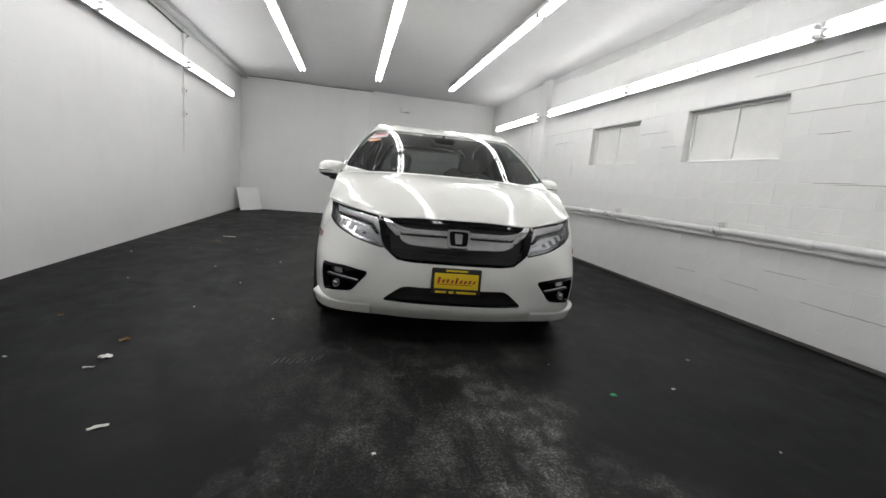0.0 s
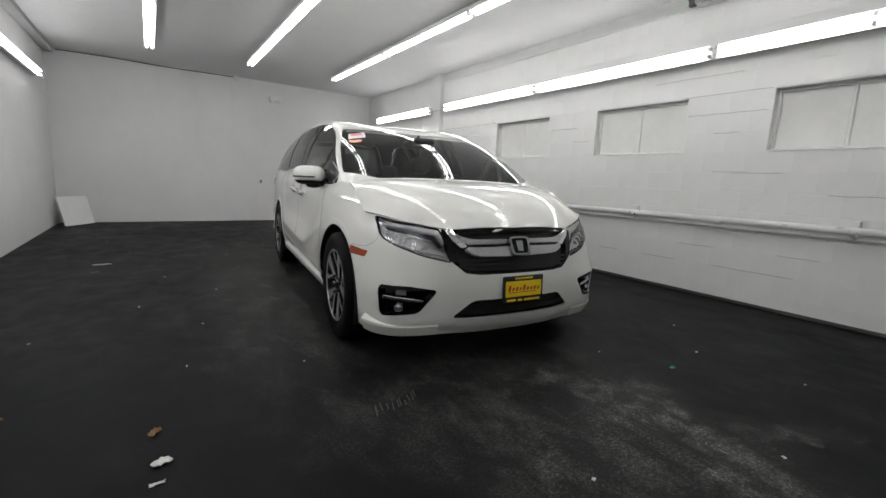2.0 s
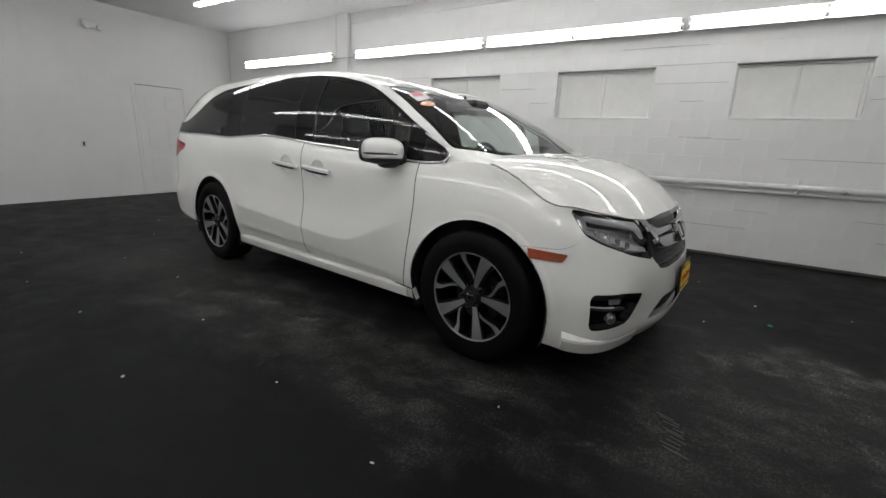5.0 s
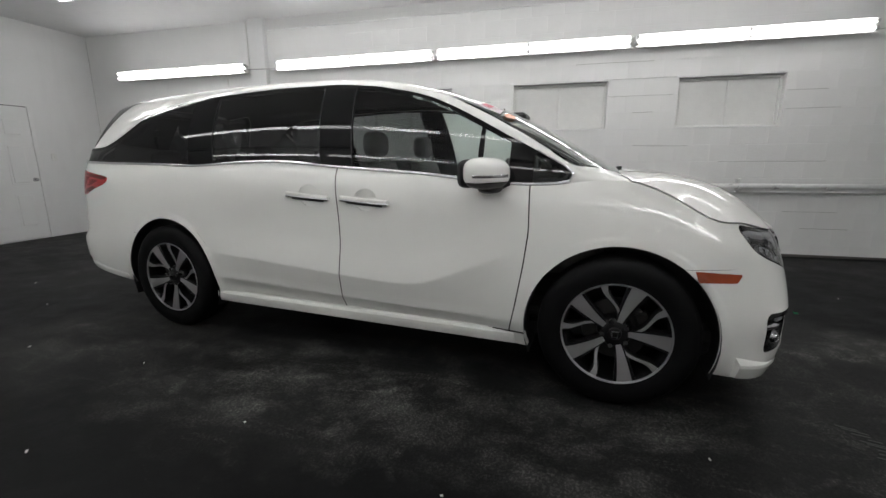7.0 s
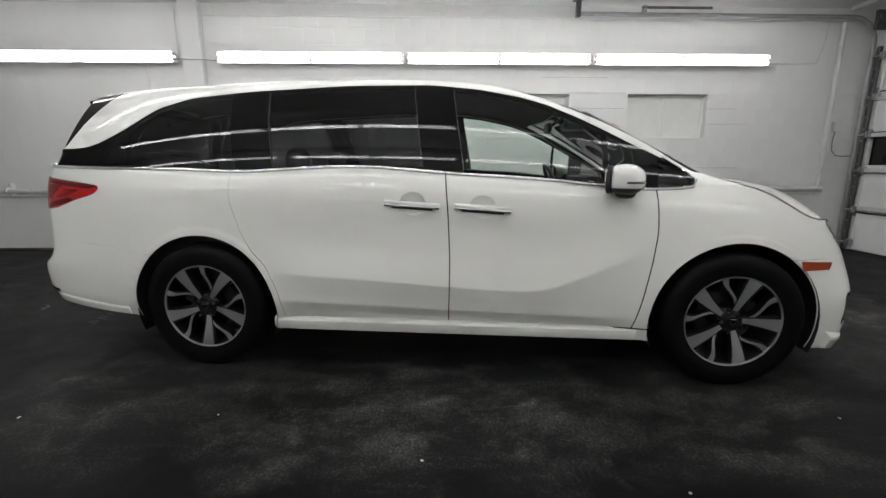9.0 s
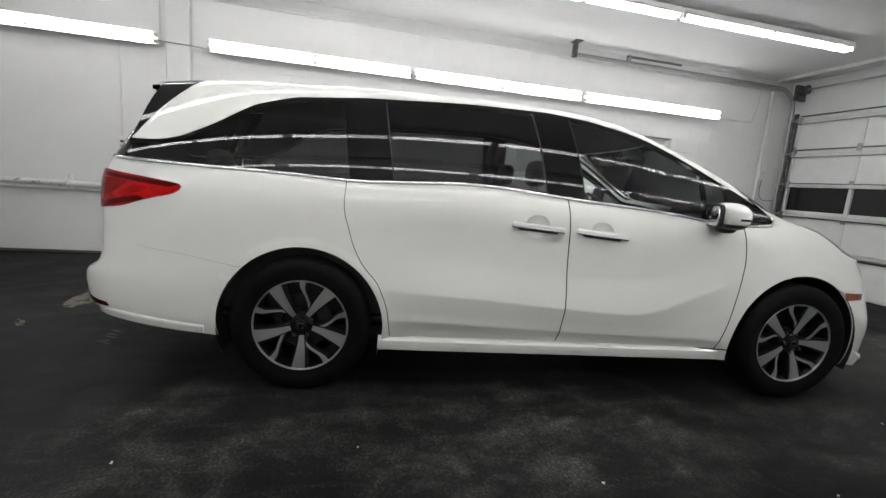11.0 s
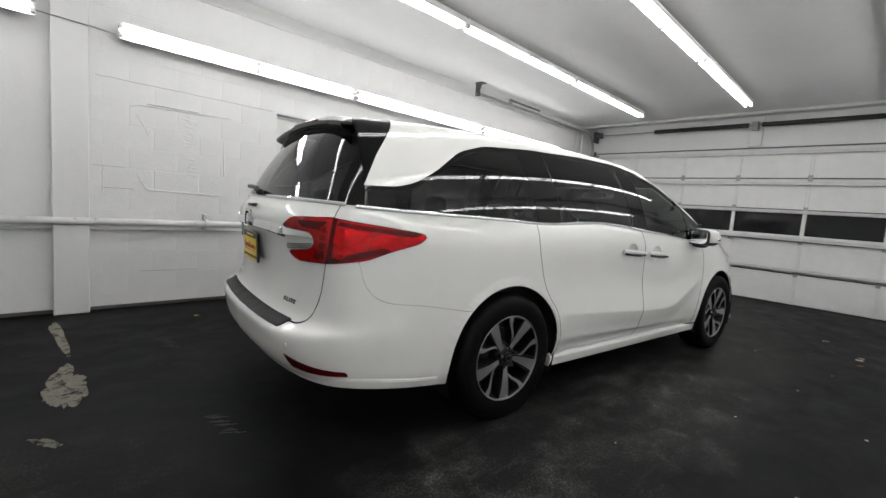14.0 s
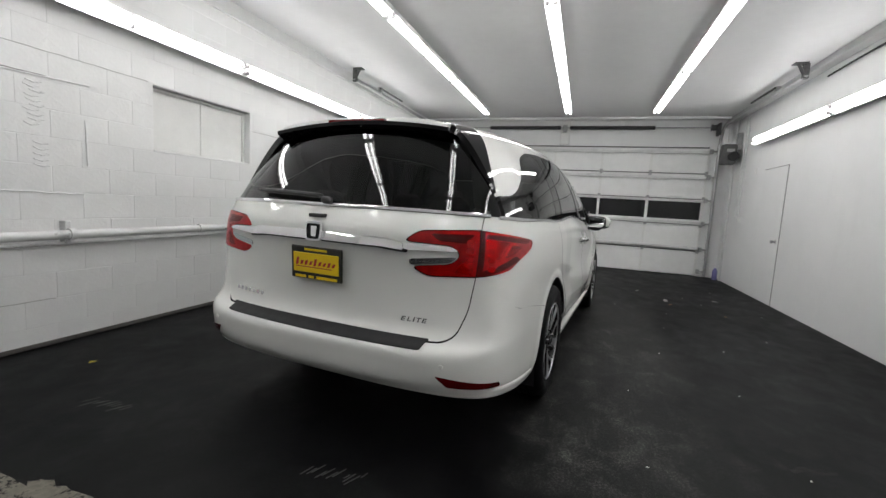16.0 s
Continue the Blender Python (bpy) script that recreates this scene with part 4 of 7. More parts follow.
def eased(mesh, free, dep, terms, keep=None):
    """Replace a pressed sheet by the low polynomial that fits it, so that mirrored lines run clean.
    The coordinate dep becomes a function of the two in free; the second one may count squared."""
    v, f = mesh
    v = v.copy()
    a, b = v[:, free[0]], v[:, free[1]]
    even = free[1] == 1
    mid, span = a.mean(), np.ptp(a) / 2
    bm_, bs = (0.0, np.abs(b).max()) if even else (b.mean(), np.ptp(b) / 2)
    p, q = (a - mid) / span, (b - bm_) / bs
    cols = [p**i * q**j for i, j in terms]
    m = np.stack(cols, axis=1)
    co = np.linalg.lstsq(m, v[:, dep], rcond=None)[0]
    v[:, dep] = m @ co
    da = sum(c * i * p**max(i - 1, 0) * q**j for c, (i, j) in zip(co, terms)) / span
    db = sum(c * j * p**i * q**max(j - 1, 0) for c, (i, j) in zip(co, terms)) / bs
    n = np.zeros((len(v), 3))
    n[:, dep], n[:, free[0]], n[:, free[1]] = 1.0, -da, -db
    v[:, 3:] = n / np.linalg.norm(n, axis=1, keepdims=True)
    return v, f


def swept_edge(ring_no, s0, s1, profile, side, steps=60):
    """A folded lip along a ring of the body: corners (outwards, upwards) from the ring. Side 0 is the whole width."""
    fine = curve(RINGS[ring_no], 60)
    pts = fine[np.linspace(round(s0 * 60), round(s1 * 60), steps).astype(int)].copy()
    pts[:, 1] *= broad(pts[:, 0])
    if side == 0:
        if abs(pts[-1, 1]) < 1e-6:
            pts = pts[::-1]
        pts = np.concatenate([pts[::-1] * np.array([1, -1, 1]), pts[1:]])
    elif side < 0:
        pts = pts * np.array([1, -1, 1])
    tan = np.gradient(pts[:, :2], axis=0)
    out = np.stack([-tan[:, 1], tan[:, 0]], axis=1)
    out /= np.linalg.norm(out, axis=1, keepdims=True)
    if (out * (pts[:, :2] - np.array([pts[:, 0].mean() * 0.5, 0]))).sum() < 0:
        out = -out
    bm = bmesh.new()
    rows = [[bm.verts.new((*(p[:2] + o * w), p[2] + u)) for w, u in profile] for p, o in zip(pts, out)]
    for a, b in zip(rows, rows[1:]):
        for k in range(len(profile) - 1):
            bm.faces.new((a[k], a[k + 1], b[k + 1], b[k]))
    bm.faces.new(rows[0])
    bm.faces.new(rows[-1])
    bmesh.ops.recalc_face_normals(bm, faces=bm.faces[:])
    return bm




# ---- the parked minivan ----
def even(name, col, rough, metal=0.0, coat=0.0, spec=0.5, orange_peel=0.0):
    """A factory-even surface: car paint, chrome, moulded gloss."""
    def build(t, p):
        p.inputs["Base Color"].default_value = (*col, 1)
        p.inputs["Roughness"].default_value = rough
        p.inputs["Metallic"].default_value = metal
        p.inputs["Specular IOR Level"].default_value = spec
        if coat:
            p.inputs["Coat Weight"].default_value = coat
            p.inputs["Coat Roughness"].default_value = 0.02
            p.inputs["Coat IOR"].default_value = 1.5
        if orange_peel:
            bump(t, p, noise_fac(t, 90.0, 2.0), 0.15, orange_peel)
    return material(name, build)


PEARL = even("pearl_white_paint", (0.745, 0.745, 0.715), 0.45, 0.0, 1.0, 0.15)
GLOSS_BLACK = even("gloss_black_trim", (0.003, 0.003, 0.0034), 0.04, spec=0.26)
SEAM_BLACK = even("seam_black", (0.006, 0.006, 0.006), 0.8, spec=0.1)
CHROME = even("chrome", (0.80, 0.80, 0.81), 0.07, 1.0)
SATIN_CHROME = even("satin_chrome", (0.62, 0.62, 0.63), 0.2, 1.0)
ALLOY = even("machined_alloy", (0.52, 0.52, 0.53), 0.34, 0.85)
ALLOY_DARK = even("black_painted_alloy", (0.005, 0.005, 0.0055), 0.35, 0.0, 0.0, 0.3)
TYRE = plain("tyre_rubber", (0.003, 0.003, 0.0033), 0.6, vary=0.25, scale=18, relief=0.0006, relief_scale=90, spec=0.12)
IRON = plain("brake_iron", (0.055, 0.054, 0.052), 0.4, 0.8, vary=0.1, scale=40)
EDGE_GLINT = even("edge_glint", (0.06, 0.06, 0.062), 0.25, 0.5)
CLEAR_GLASS = glass("windscreen_glass", (0.80, 0.86, 0.83))
PRIVACY_GLASS = glass("privacy_glass", (0.19, 0.195, 0.195), ior=1.45)
LENS = glass("lamp_lens", (0.93, 0.93, 0.93))
AMBER = even("amber_reflector", (0.27, 0.035, 0.004), 0.12, 0.0, 0.5)
RED_DEEP = even("deep_red_lamp", (0.10, 0.002, 0.003), 0.1, 0.0, 0.3)
LAMP_SILVER = even("lamp_reflector_silver", (0.62, 0.63, 0.64), 0.16, 0.9)
LAMP_GREY = even("lamp_bucket_grey", (0.50, 0.50, 0.52), 0.30, 0.6)
LEATHER = plain("dark_leather", (0.010, 0.0098, 0.0098), 0.5, vary=0.1, relief=0.0004, relief_scale=260)
DASH = plain("dash_plastic", (0.008, 0.008, 0.008), 0.6, vary=0.1, relief=0.0004, relief_scale=300)
LINER = plain("headliner_cloth", (0.022, 0.022, 0.022), 0.9, vary=0.08)
YELLOW = plain("yellow_plate_card", (0.80, 0.58, 0.01), 0.4, vary=0.04)
PLATE_RED = plain("red_print", (0.38, 0.02, 0.03), 0.4, vary=0.05)
STICKER_PINK = plain("pale_sticker", (0.74, 0.66, 0.67), 0.5, vary=0.05)
STICKER_RED = plain("sticker_red_print", (0.60, 0.20, 0.24), 0.5, vary=0.05)
STICKER_ORANGE = plain("orange_sticker", (0.74, 0.38, 0.24), 0.5, vary=0.08)

CAR_AT, CAR_TURN = (1.1398, 5.0600, 0.0), -96.25
car = thing("minivan", CAR_AT, CAR_TURN, "pearl white minivan parked with dark tinted rear windows", "car")


def turned(mesh, side):
    v, f = mesh
    if side > 0:
        return v, f
    v = v.copy()
    v[:, 1] *= -1
    v[:, 4] *= -1
    return v, [face[::-1] for face in f]


def both(mesh):
    """A half sheet and its mirror image as one mesh, welded at the middle."""
    (a, fa), (b, fb) = mesh, turned(mesh, -1)
    mid = {}
    for i, p in enumerate(a):
        if abs(p[1]) < 1e-5:
            mid[(round(p[0], 5), round(p[2], 5))] = i
    remap = []
    v = [tuple(p) for p in a]
    for p in b:
        key = (round(p[0], 5), round(p[2], 5))
        if abs(p[1]) < 1e-5 and key in mid:
            remap.append(mid[key])
        else:
            remap.append(len(v))
            v.append(tuple(p))
    return np.array(v), list(fa) + [tuple(remap[i] for i in face) for face in fb]


def moved(mesh, d):
    v, f = mesh
    v = v.copy()
    v[:, :3] += v[:, 3:] * d
    return v, f


def rimmed(mesh, depth):
    """Turn the open edges inwards, so that a panel shows its thickness."""
    v, f = mesh
    count = {}
    for face in f:
        for i, j in zip(face, face[1:] + face[:1]):
            count.setdefault((min(i, j), max(i, j)), []).append((i, j))
    extra, at, more = [], {}, []
    def add(i, deep):
        if (i, deep) not in at:
            p = v[i].copy()
            n = p[3:] / max(np.linalg.norm(p[3:]), 1e-9)
            p[:3] -= n * (depth if deep else 0.0)
            at[(i, deep)] = len(v) + len(extra)
            extra.append(p)
        return at[(i, deep)]
    for uses in count.values():
        if len(uses) == 1:
            i, j = uses[0]
            more.append((j, i, add(i, 1), add(j, 1)))
    return (np.concatenate([v, np.array(extra)]) if extra else v), list(f) + more


def panel(name, mesh, mat, parent, side=1, rim=0.005, label="", seam=False):
    if not mesh[1]:
        raise ValueError("empty piece: " + name)
    mesh = both(mesh) if side == 0 else turned(mesh, side)
    faces = len(mesh[1])
    if rim:
        mesh = rimmed(mesh, rim)
    v, f = mesh
    n = v[:, 3:] / np.maximum(np.linalg.norm(v[:, 3:], axis=1, keepdims=True), 1e-9)
    ob = mesh_object(name, v[:, :3], f, mat, parent, label, normals=n)
    if seam:
        # the turned-in edge is black along the shut line
        ob.data.materials.append(SEAM_BLACK)
        for poly in ob.data.polygons[faces:]:
            poly.material_index = 1
    return ob


def take(mesh, fun, gap=0.003):
    """The piece inside an outline and the rest, with a shut line between them."""
    inner = clip(mesh, lambda p: fun(p) + gap)[0]
    outer = clip(mesh, lambda p: fun(p) - gap)[1]
    return inner, outer


def tilted(mesh, z0, k):
    """Lean a strip outwards below z0, so that its face looks up."""
    v, f = mesh
    v = v.copy()
    v[:, :3] += v[:, 3:] * ((z0 - v[:, 2]) * k)[:, None]
    v[:, 5] += k
    v[:, 3:] /= np.linalg.norm(v[:, 3:], axis=1, keepdims=True)
    return v, f


def patch(mesh, view, outline, offset, rounds=1):
    return moved(clip(mesh, region(view, outline, rounds))[0], offset)


shell = lower_shell()
for xc in WHEELS_X:
    shell = clip(shell, lambda p: 0.437 - np.hypot(p[:, 0] - xc, p[:, 2] - WHEEL_Z + 0.004))[0]
whole = shell
# finer sheets of nose and tail for lamps, bars and trim
nose = clip(lower_shell(26, 20, 0, 5), lambda p: 1.80 - p[:, 0])[0]
tail = clip(lower_shell(26, 20, 13, 17), lambda p: p[:, 0] + 2.0)[0]

HEADLAMP = [(-1.0, .905), (-1.03, .86), (-1.11, .790), (-1.24, .750), (-1.52, .690), (-1.80, .648), (-1.71, .735), (-1.635, .822), (-1.575, .850), (-1.40, .863), (-1.22, .878)]
GRILLE = [(-2.6, .95), (-1.56, .95), (-1.625, .832), (-1.70, .745), (-1.795, .650), (-1.93, .588), (-2.05, .578), (-2.6, .578)]
LOW_GRILLE = [(-2.7, .425), (-2.045, .423), (-1.875, .315), (-2.7, .315)]
FOG = [(-1.22, .517), (-1.50, .517), (-1.757, .488), (-1.60, .350), (-1.25, .328)]
TAIL = [(-1.18, 1.072), (-1.215, 1.032), (-1.385, .99), (-1.52, .948), (-1.77, .922), (-2.05, .91), (-2.148, .95), (-1.92, .972), (-1.87, 1.015), (-1.92, 1.055), (-2.205, 1.064), (-2.11, 1.117), (-1.755, 1.132), (-1.465, 1.107), (-1.25, 1.085)]
GATE = [(-1.66, 1.30), (-1.75, 1.13), (-1.778, .92), (-1.81, .76), (-1.875, .655), (-1.963, .622), (-2.2, .615), (-3.0, .61), (-3.0, 1.30)]
REAR_BUMPER = [(-.6, 0), (-.6, .66), (-.89, .68), (-1.16, .725), (-1.36, .745), (-1.46, .775), (-1.53, .85), (-1.56, .95), (-3, .95), (-3, 0)]
FRONT_BUMPER = [(-.6, 0), (-.6, .705), (-.9, .712), (-1.02, .716), (-1.08, .76), (-1.13, .83), (-3, .97), (-3, 0)]
SILL = [(-1.3, 0), (1.3, 0), (1.3, .309), (-1.3, .319)]
FRONT_DOOR = [(-.072, 1.3), (-.072, 1.16), (-.055, .954), (-.043, .675), (-.043, .535), (-.052, .312), (-.055, .22), (.945, .22), (.962, .310), (.994, .46), (1.03, .675), (1.05, .847), (1.045, .989), (1.04, 1.071), (1.03, 1.3)]
SLIDE_DOOR = [(-1.295, 1.3), (-1.295, 1.15), (-1.30, 1.074), (-1.297, 1.0), (-1.241, .816), (-1.189, .72), (-1.10, .625), (-1.045, .49), (-1.022, .318), (-1.012, .22), (-.055, .22), (-.052, .312), (-.043, .535), (-.043, .675), (-.055, .954), (-.072, 1.16), (-.072, 1.3)]
DLO = [(-2.36, 1.292), (-2.24, 1.297), (-2.14, 1.325), (-2.0, 1.40), (-1.81, 1.527), (-1.61, 1.588), (-1.2, 1.624), (-.634, 1.647), (-.163, 1.646), (.097, 1.619), (.318, 1.576), (.472, 1.529), (.622, 1.463), (.767, 1.39), (.908, 1.314), (1.05, 1.243), (1.2, 1.157), (1.243, 1.122), (1.228, 1.085), (1.2, 1.0), (-2.7, 1.0), (-2.7, 1.292)]
SCREEN = [(.62, -.1), (.62, .15), (.60, .42), (.555, .60), (.52, .668), (.91, .788), (1.25, .858), (1.325, .80), (1.42, .68), (1.50, .45), (1.6, .2), (1.6, -.1)]

head_lens, rest = take(shell, region(FRONT, HEADLAMP, 1), 0.002)
grille_hole, rest = take(rest, region(FRONT, GRILLE, 0), 0.001)
low_hole, rest = take(rest, region(FRONT, LOW_GRILLE, 1), 0.001)
fog_hole, rest = take(rest, region(FRONT, FOG, 1), 0.001)
tail_lens, rest = take(rest, region(REAR, TAIL, 1), 0.002)
gate, rest = take(rest, region(REAR, GATE, 1))
head_lens = clip(nose, lambda p: region(FRONT, HEADLAMP, 1)(p) + 0.002)[0]
grille_hole = clip(nose, region(FRONT, GRILLE, 0))[0]
low_hole = clip(nose, region(FRONT, LOW_GRILLE, 1))[0]
fog_hole = clip(nose, region(FRONT, FOG, 1))[0]
tail_lens = clip(tail, lambda p: region(REAR, TAIL, 1)(p) + 0.002)[0]
rear_bumper, rest = take(rest, region(REAR, REAR_BUMPER, 1), 0.001)
front_bumper, rest = take(rest, region(FRONT, FRONT_BUMPER, 1), 0.001)
sill, rest = take(rest, region(SIDE, SILL, 0), 0.002)
front_door, rest = take(rest, region(SIDE, FRONT_DOOR, 1), 0.0032)
slide_door, rest = take(rest, region(SIDE, SLIDE_DOOR, 1), 0.0022)
fender, quarter = clip(rest, lambda p: -p[:, 0])
quarter, arch_strip = clip(quarter, lambda p: np.minimum(p[:, 0] + 1.25, 0.70 - p[:, 2]))
nose_side = clip(whole, lambda p: 1.78 - p[:, 0])[0]
side_v = whole[0][whole[0][:, 1] > 0.8]


def flank_y(x, z):
    """Half width of the flank at a place."""
    d = (side_v[:, 0] - x) ** 2 + (side_v[:, 2] - z) ** 2
    best = np.argsort(d)[:5]
    w = 1 / (d[best] + 1e-6)
    return float((side_v[best, 1] * w).sum() / w.sum())


GRIPS = ((-0.395, -0.100, 0.996, 0.978), (-0.018, 0.282, 0.980, 0.960))
cup = lambda g: (lambda p: np.hypot((p[:, 0] - (g[0] + g[1]) / 2) / 1.12, p[:, 2] - (g[2] + g[3]) / 2 - 0.004) - 0.064)
slide_cup, slide_door = clip(slide_door, cup(GRIPS[0]))
front_cup, front_door = clip(front_door, cup(GRIPS[1]))


def dished(mesh, fun, depth):
    v, f = mesh
    v = v.copy()
    k = np.clip(-fun(v[:, :3]) / 0.064, 0, 1)
    v[:, :3] -= v[:, 3:] * (depth * np.sqrt(k) + 0.001)[:, None]
    v[:, 5] -= np.where(v[:, 2] > 0.985, 0.5, -0.4) * (1 - k)
    return v, f

gh = greenhouse()
dlo_f = region(SIDE, DLO, 1)
screen, top = take(gh, region(TOP, SCREEN, 1), 0.002)
dlo, top = take(top, dlo_f, 0.001)
screen = eased(screen, (0, 1), 2, [(0, 0), (1, 0), (2, 0), (3, 0), (0, 2), (1, 2), (2, 2), (0, 4)])
dlo = eased(dlo, (0, 2), 1, [(i, j) for i in range(6) for j in range(3) if i + j < 6])
fin_f = region(SIDE, [(-2.10, 1.80), (-2.15, 1.65), (-2.31, 1.45), (-2.40, 1.298), (-2.7, 1.298), (-2.7, 1.80)], 0)
fin, top = take(top, lambda p: np.maximum(fin_f(p), 0.53 - p[:, 1]), 0.001)
fin = clip(fin, lambda p: -2.40 + 0.13 * (p[:, 2] - 1.30) - p[:, 0])[0]

lean = lambda p: p[:, 0] + 0.16 * (p[:, 2] - 1.16)
inner_dlo, dlo_frame = clip(dlo, lambda p: dlo_f(p) + 0.020)
quarter_pane, more = clip(inner_dlo, lambda p: lean(p) + 1.275)
pillar_c, more = clip(more, lambda p: lean(p) + 1.045)
slide_pane, more = clip(more, lambda p: lean(p) + 0.19)
pillar_b, more = clip(more, lambda p: lean(p) - 0.03)
front_pane, more = clip(more, lambda p: p[:, 0] - 0.93)
sail, corner_pane = clip(more, lambda p: p[:, 0] - 1.05)

# panels of both flanks
flank = {}
for side in (1, -1):
    panel("fender", fender, PEARL, car, side, seam=True)
    panel("quarter_panel", quarter, PEARL, car, side)
    panel("arch_strip", arch_strip, PEARL, car, side)
    fd = panel("front_door", front_door, PEARL, car, side, seam=True)
    sd = panel("sliding_door", slide_door, PEARL, car, side, seam=True)
    panel("sill", moved(sill, 0.002), PEARL, car, side, 0.03)
    flank[side] = (fd, sd)
    panel("pane", front_pane, CLEAR_GLASS, fd, side, 0, "lightly tinted clear glass")
    panel("divider", patch(front_pane, SIDE, [(.775, 1.0), (.80, 1.0), (.775, 1.6), (.75, 1.6)], 0.002, 0), GLOSS_BLACK, fd, side, 0.02)
    panel("pane", slide_pane, PRIVACY_GLASS, sd, side, 0, "dark privacy glass")
    panel("quarter_window", quarter_pane, PRIVACY_GLASS, car, side, 0, "dark privacy glass")
    panel("corner_window", corner_pane, PRIVACY_GLASS, car, side, 0)
    for piece in (dlo_frame, pillar_c, pillar_b, sail):
        panel("window_trim", moved(piece, 0.001), GLOSS_BLACK, car, side, 0.02, "gloss black window trim")
    # grey strips stand in for the highlights along the pillar edges
    for at, w in ((-1.045, .0022), (-.19, .0018), (.03, .0018)):
        strip = clip(clip(inner_dlo, lambda p: lean(p) - at - w)[0], lambda p: at - w - lean(p))[0]
        panel("window_edge", moved(strip, 0.003), EDGE_GLINT, car, side, 0.004, "slim grey strip laid on as the highlight of a pillar edge")
    panel("rear_fin", moved(fin, 0.002), GLOSS_BLACK, car, side, 0.03, "gloss black fin")
    panel("side_marker", patch(nose_side, SIDE, [(1.785, .705), (1.975, .694), (1.955, .656), (1.80, .656)], 0.004, 0), AMBER, car, side, 0.01, "amber side marker")

panel("hood", hood_shell(), PEARL, car, 0, 0.008)
panel("roof", top, PEARL, car, 0, 0.03)
frit_f = region(TOP, SCREEN, 1)
frit = clip(clip(screen, lambda p: -0.034 - frit_f(p))[0], lambda p: p[:, 0] + 0.30 * np.abs(p[:, 1]) - 1.53)[0]
panel("windshield", screen, CLEAR_GLASS, car, 0, 0, "clear windshield glass with a green tint")
panel("screen_border", moved(frit, -0.003), GLOSS_BLACK, car, 0, 0, "black printed border of the windshield")
bump_f = panel("front_bumper", front_bumper, PEARL, car, 0)
bump_r = panel("rear_bumper", rear_bumper, PEARL, car, 0)
tail_gate = panel("tailgate", gate, PEARL, car, 0, seam=True)
rear_glass = rear_glass_sheet()
panel("rear_window", rear_glass, PRIVACY_GLASS, tail_gate, 0, 0, "dark privacy glass")
# black band round the rear window
rg_edge = clip(rear_glass, lambda p: np.minimum(1.575 - p[:, 2], 0.75 - (p[:, 2] - 1.2) * 0.36 - np.abs(p[:, 1])))[0]
panel("window_band", moved(rg_edge, -0.004), GLOSS_BLACK, tail_gate, 0, 0.01)

# black sheet behind the shut lines, wheel housings, underbody
under = clip(whole, lambda p: 0.235 - p[:, 2])[0]
for hole in (HEADLAMP, GRILLE, LOW_GRILLE, FOG):
    under = clip(under, region(FRONT, hole, 0))[1]
for grip in GRIPS:
    under = clip(under, cup(grip))[1]
panel("inner_body", moved(under, -0.0065), SEAM_BLACK, car, 0, 0, "black sheet behind the shut lines")
belly = box((-2.1, -0.78, 0.23), (2.0, 0.78, 0.36), 0.04)
part("underbody", belly, BLACK_PLASTIC, car)
for xc in WHEELS_X:
    for side in (1, -1):
        bm = bmesh.new()
        arcs = []
        for k in range(25):
            a = math.pi * (k / 24 * 1.24 - 0.12)
            arcs.append([bm.verts.new((xc + 0.44 * math.cos(a), side * y, WHEEL_Z + 0.44 * math.sin(a))) for y in (0.955, 0.62)])
        for a, b in zip(arcs, arcs[1:]):
            bm.faces.new((a[0], a[1], b[1], b[0]))
        back = [r[1] for r in arcs]
        bm.faces.new(back)
        part("wheel_housing", bm, BLACK_PLASTIC, car)

# cowl, wiper rest and roof seam
rows = [[(1.46 - 0.10 * (y / 0.74) ** 2, y, 1.070 - 0.02 * (y / 0.74) ** 2) for y in np.linspace(-0.74, 0.74, 25)], [(1.54 - 0.06 * (y / 0.74) ** 2, y, 1.065 - 0.02 * (y / 0.74) ** 2) for y in np.linspace(-0.74, 0.74, 25)], [(1.64 - 0.06 * (y / 0.74) ** 2, y, 1.06 - 0.02 * (y / 0.74) ** 2) for y in np.linspace(-0.74, 0.74, 25)]]
v = [p for r in rows for p in r]
mesh_object("cowl", v, [(r * 25 + i, r * 25 + i + 1, (r + 1) * 25 + i + 1, (r + 1) * 25 + i) for r in range(2) for i in range(24)], BLACK_PLASTIC, car, smooth=True)


# ---- chrome belt moulding ----
belt = curve(RINGS[-1], 12)
for side in (1, -1):
    run = [(x, side * (y * float(broad(x)) + 0.006), z - 0.002) for x, y, z in belt[12 * 7 - 3:12 * 14 + 4]]
    run = [(1.225, side * 0.915, 1.088)] + run
    part("belt_moulding", tube(run, 0.006, 8, rz=0.009), CHROME, car, "chrome strip", smooth=True)
    tip = [(1.222, side * 0.913, 1.088), (1.243, side * 0.890, 1.122), (1.20, side * 0.868, 1.158), (1.06, side * 0.882, 1.238)]
    part("corner_moulding", tube([tuple(Vector(tip[i]).lerp(Vector(tip[i + 1]), k / 6)) for i in range(3) for k in range(6)] + [tip[-1]], 0.005, 6), CHROME, car, smooth=True)
gate_line = [(x, y, z + 0.002) for x, y, z in belt[12 * 14 + 6:]]
gate_line = [(x - 0.004, y, z) for x, y, z in gate_line] + [(x - 0.004, -y, z) for x, y, z in gate_line[::-1][1:]]
part("gate_moulding", tube(gate_line, 0.006, 8, rz=0.010), CHROME, tail_gate, "chrome strip below the rear window", smooth=True)

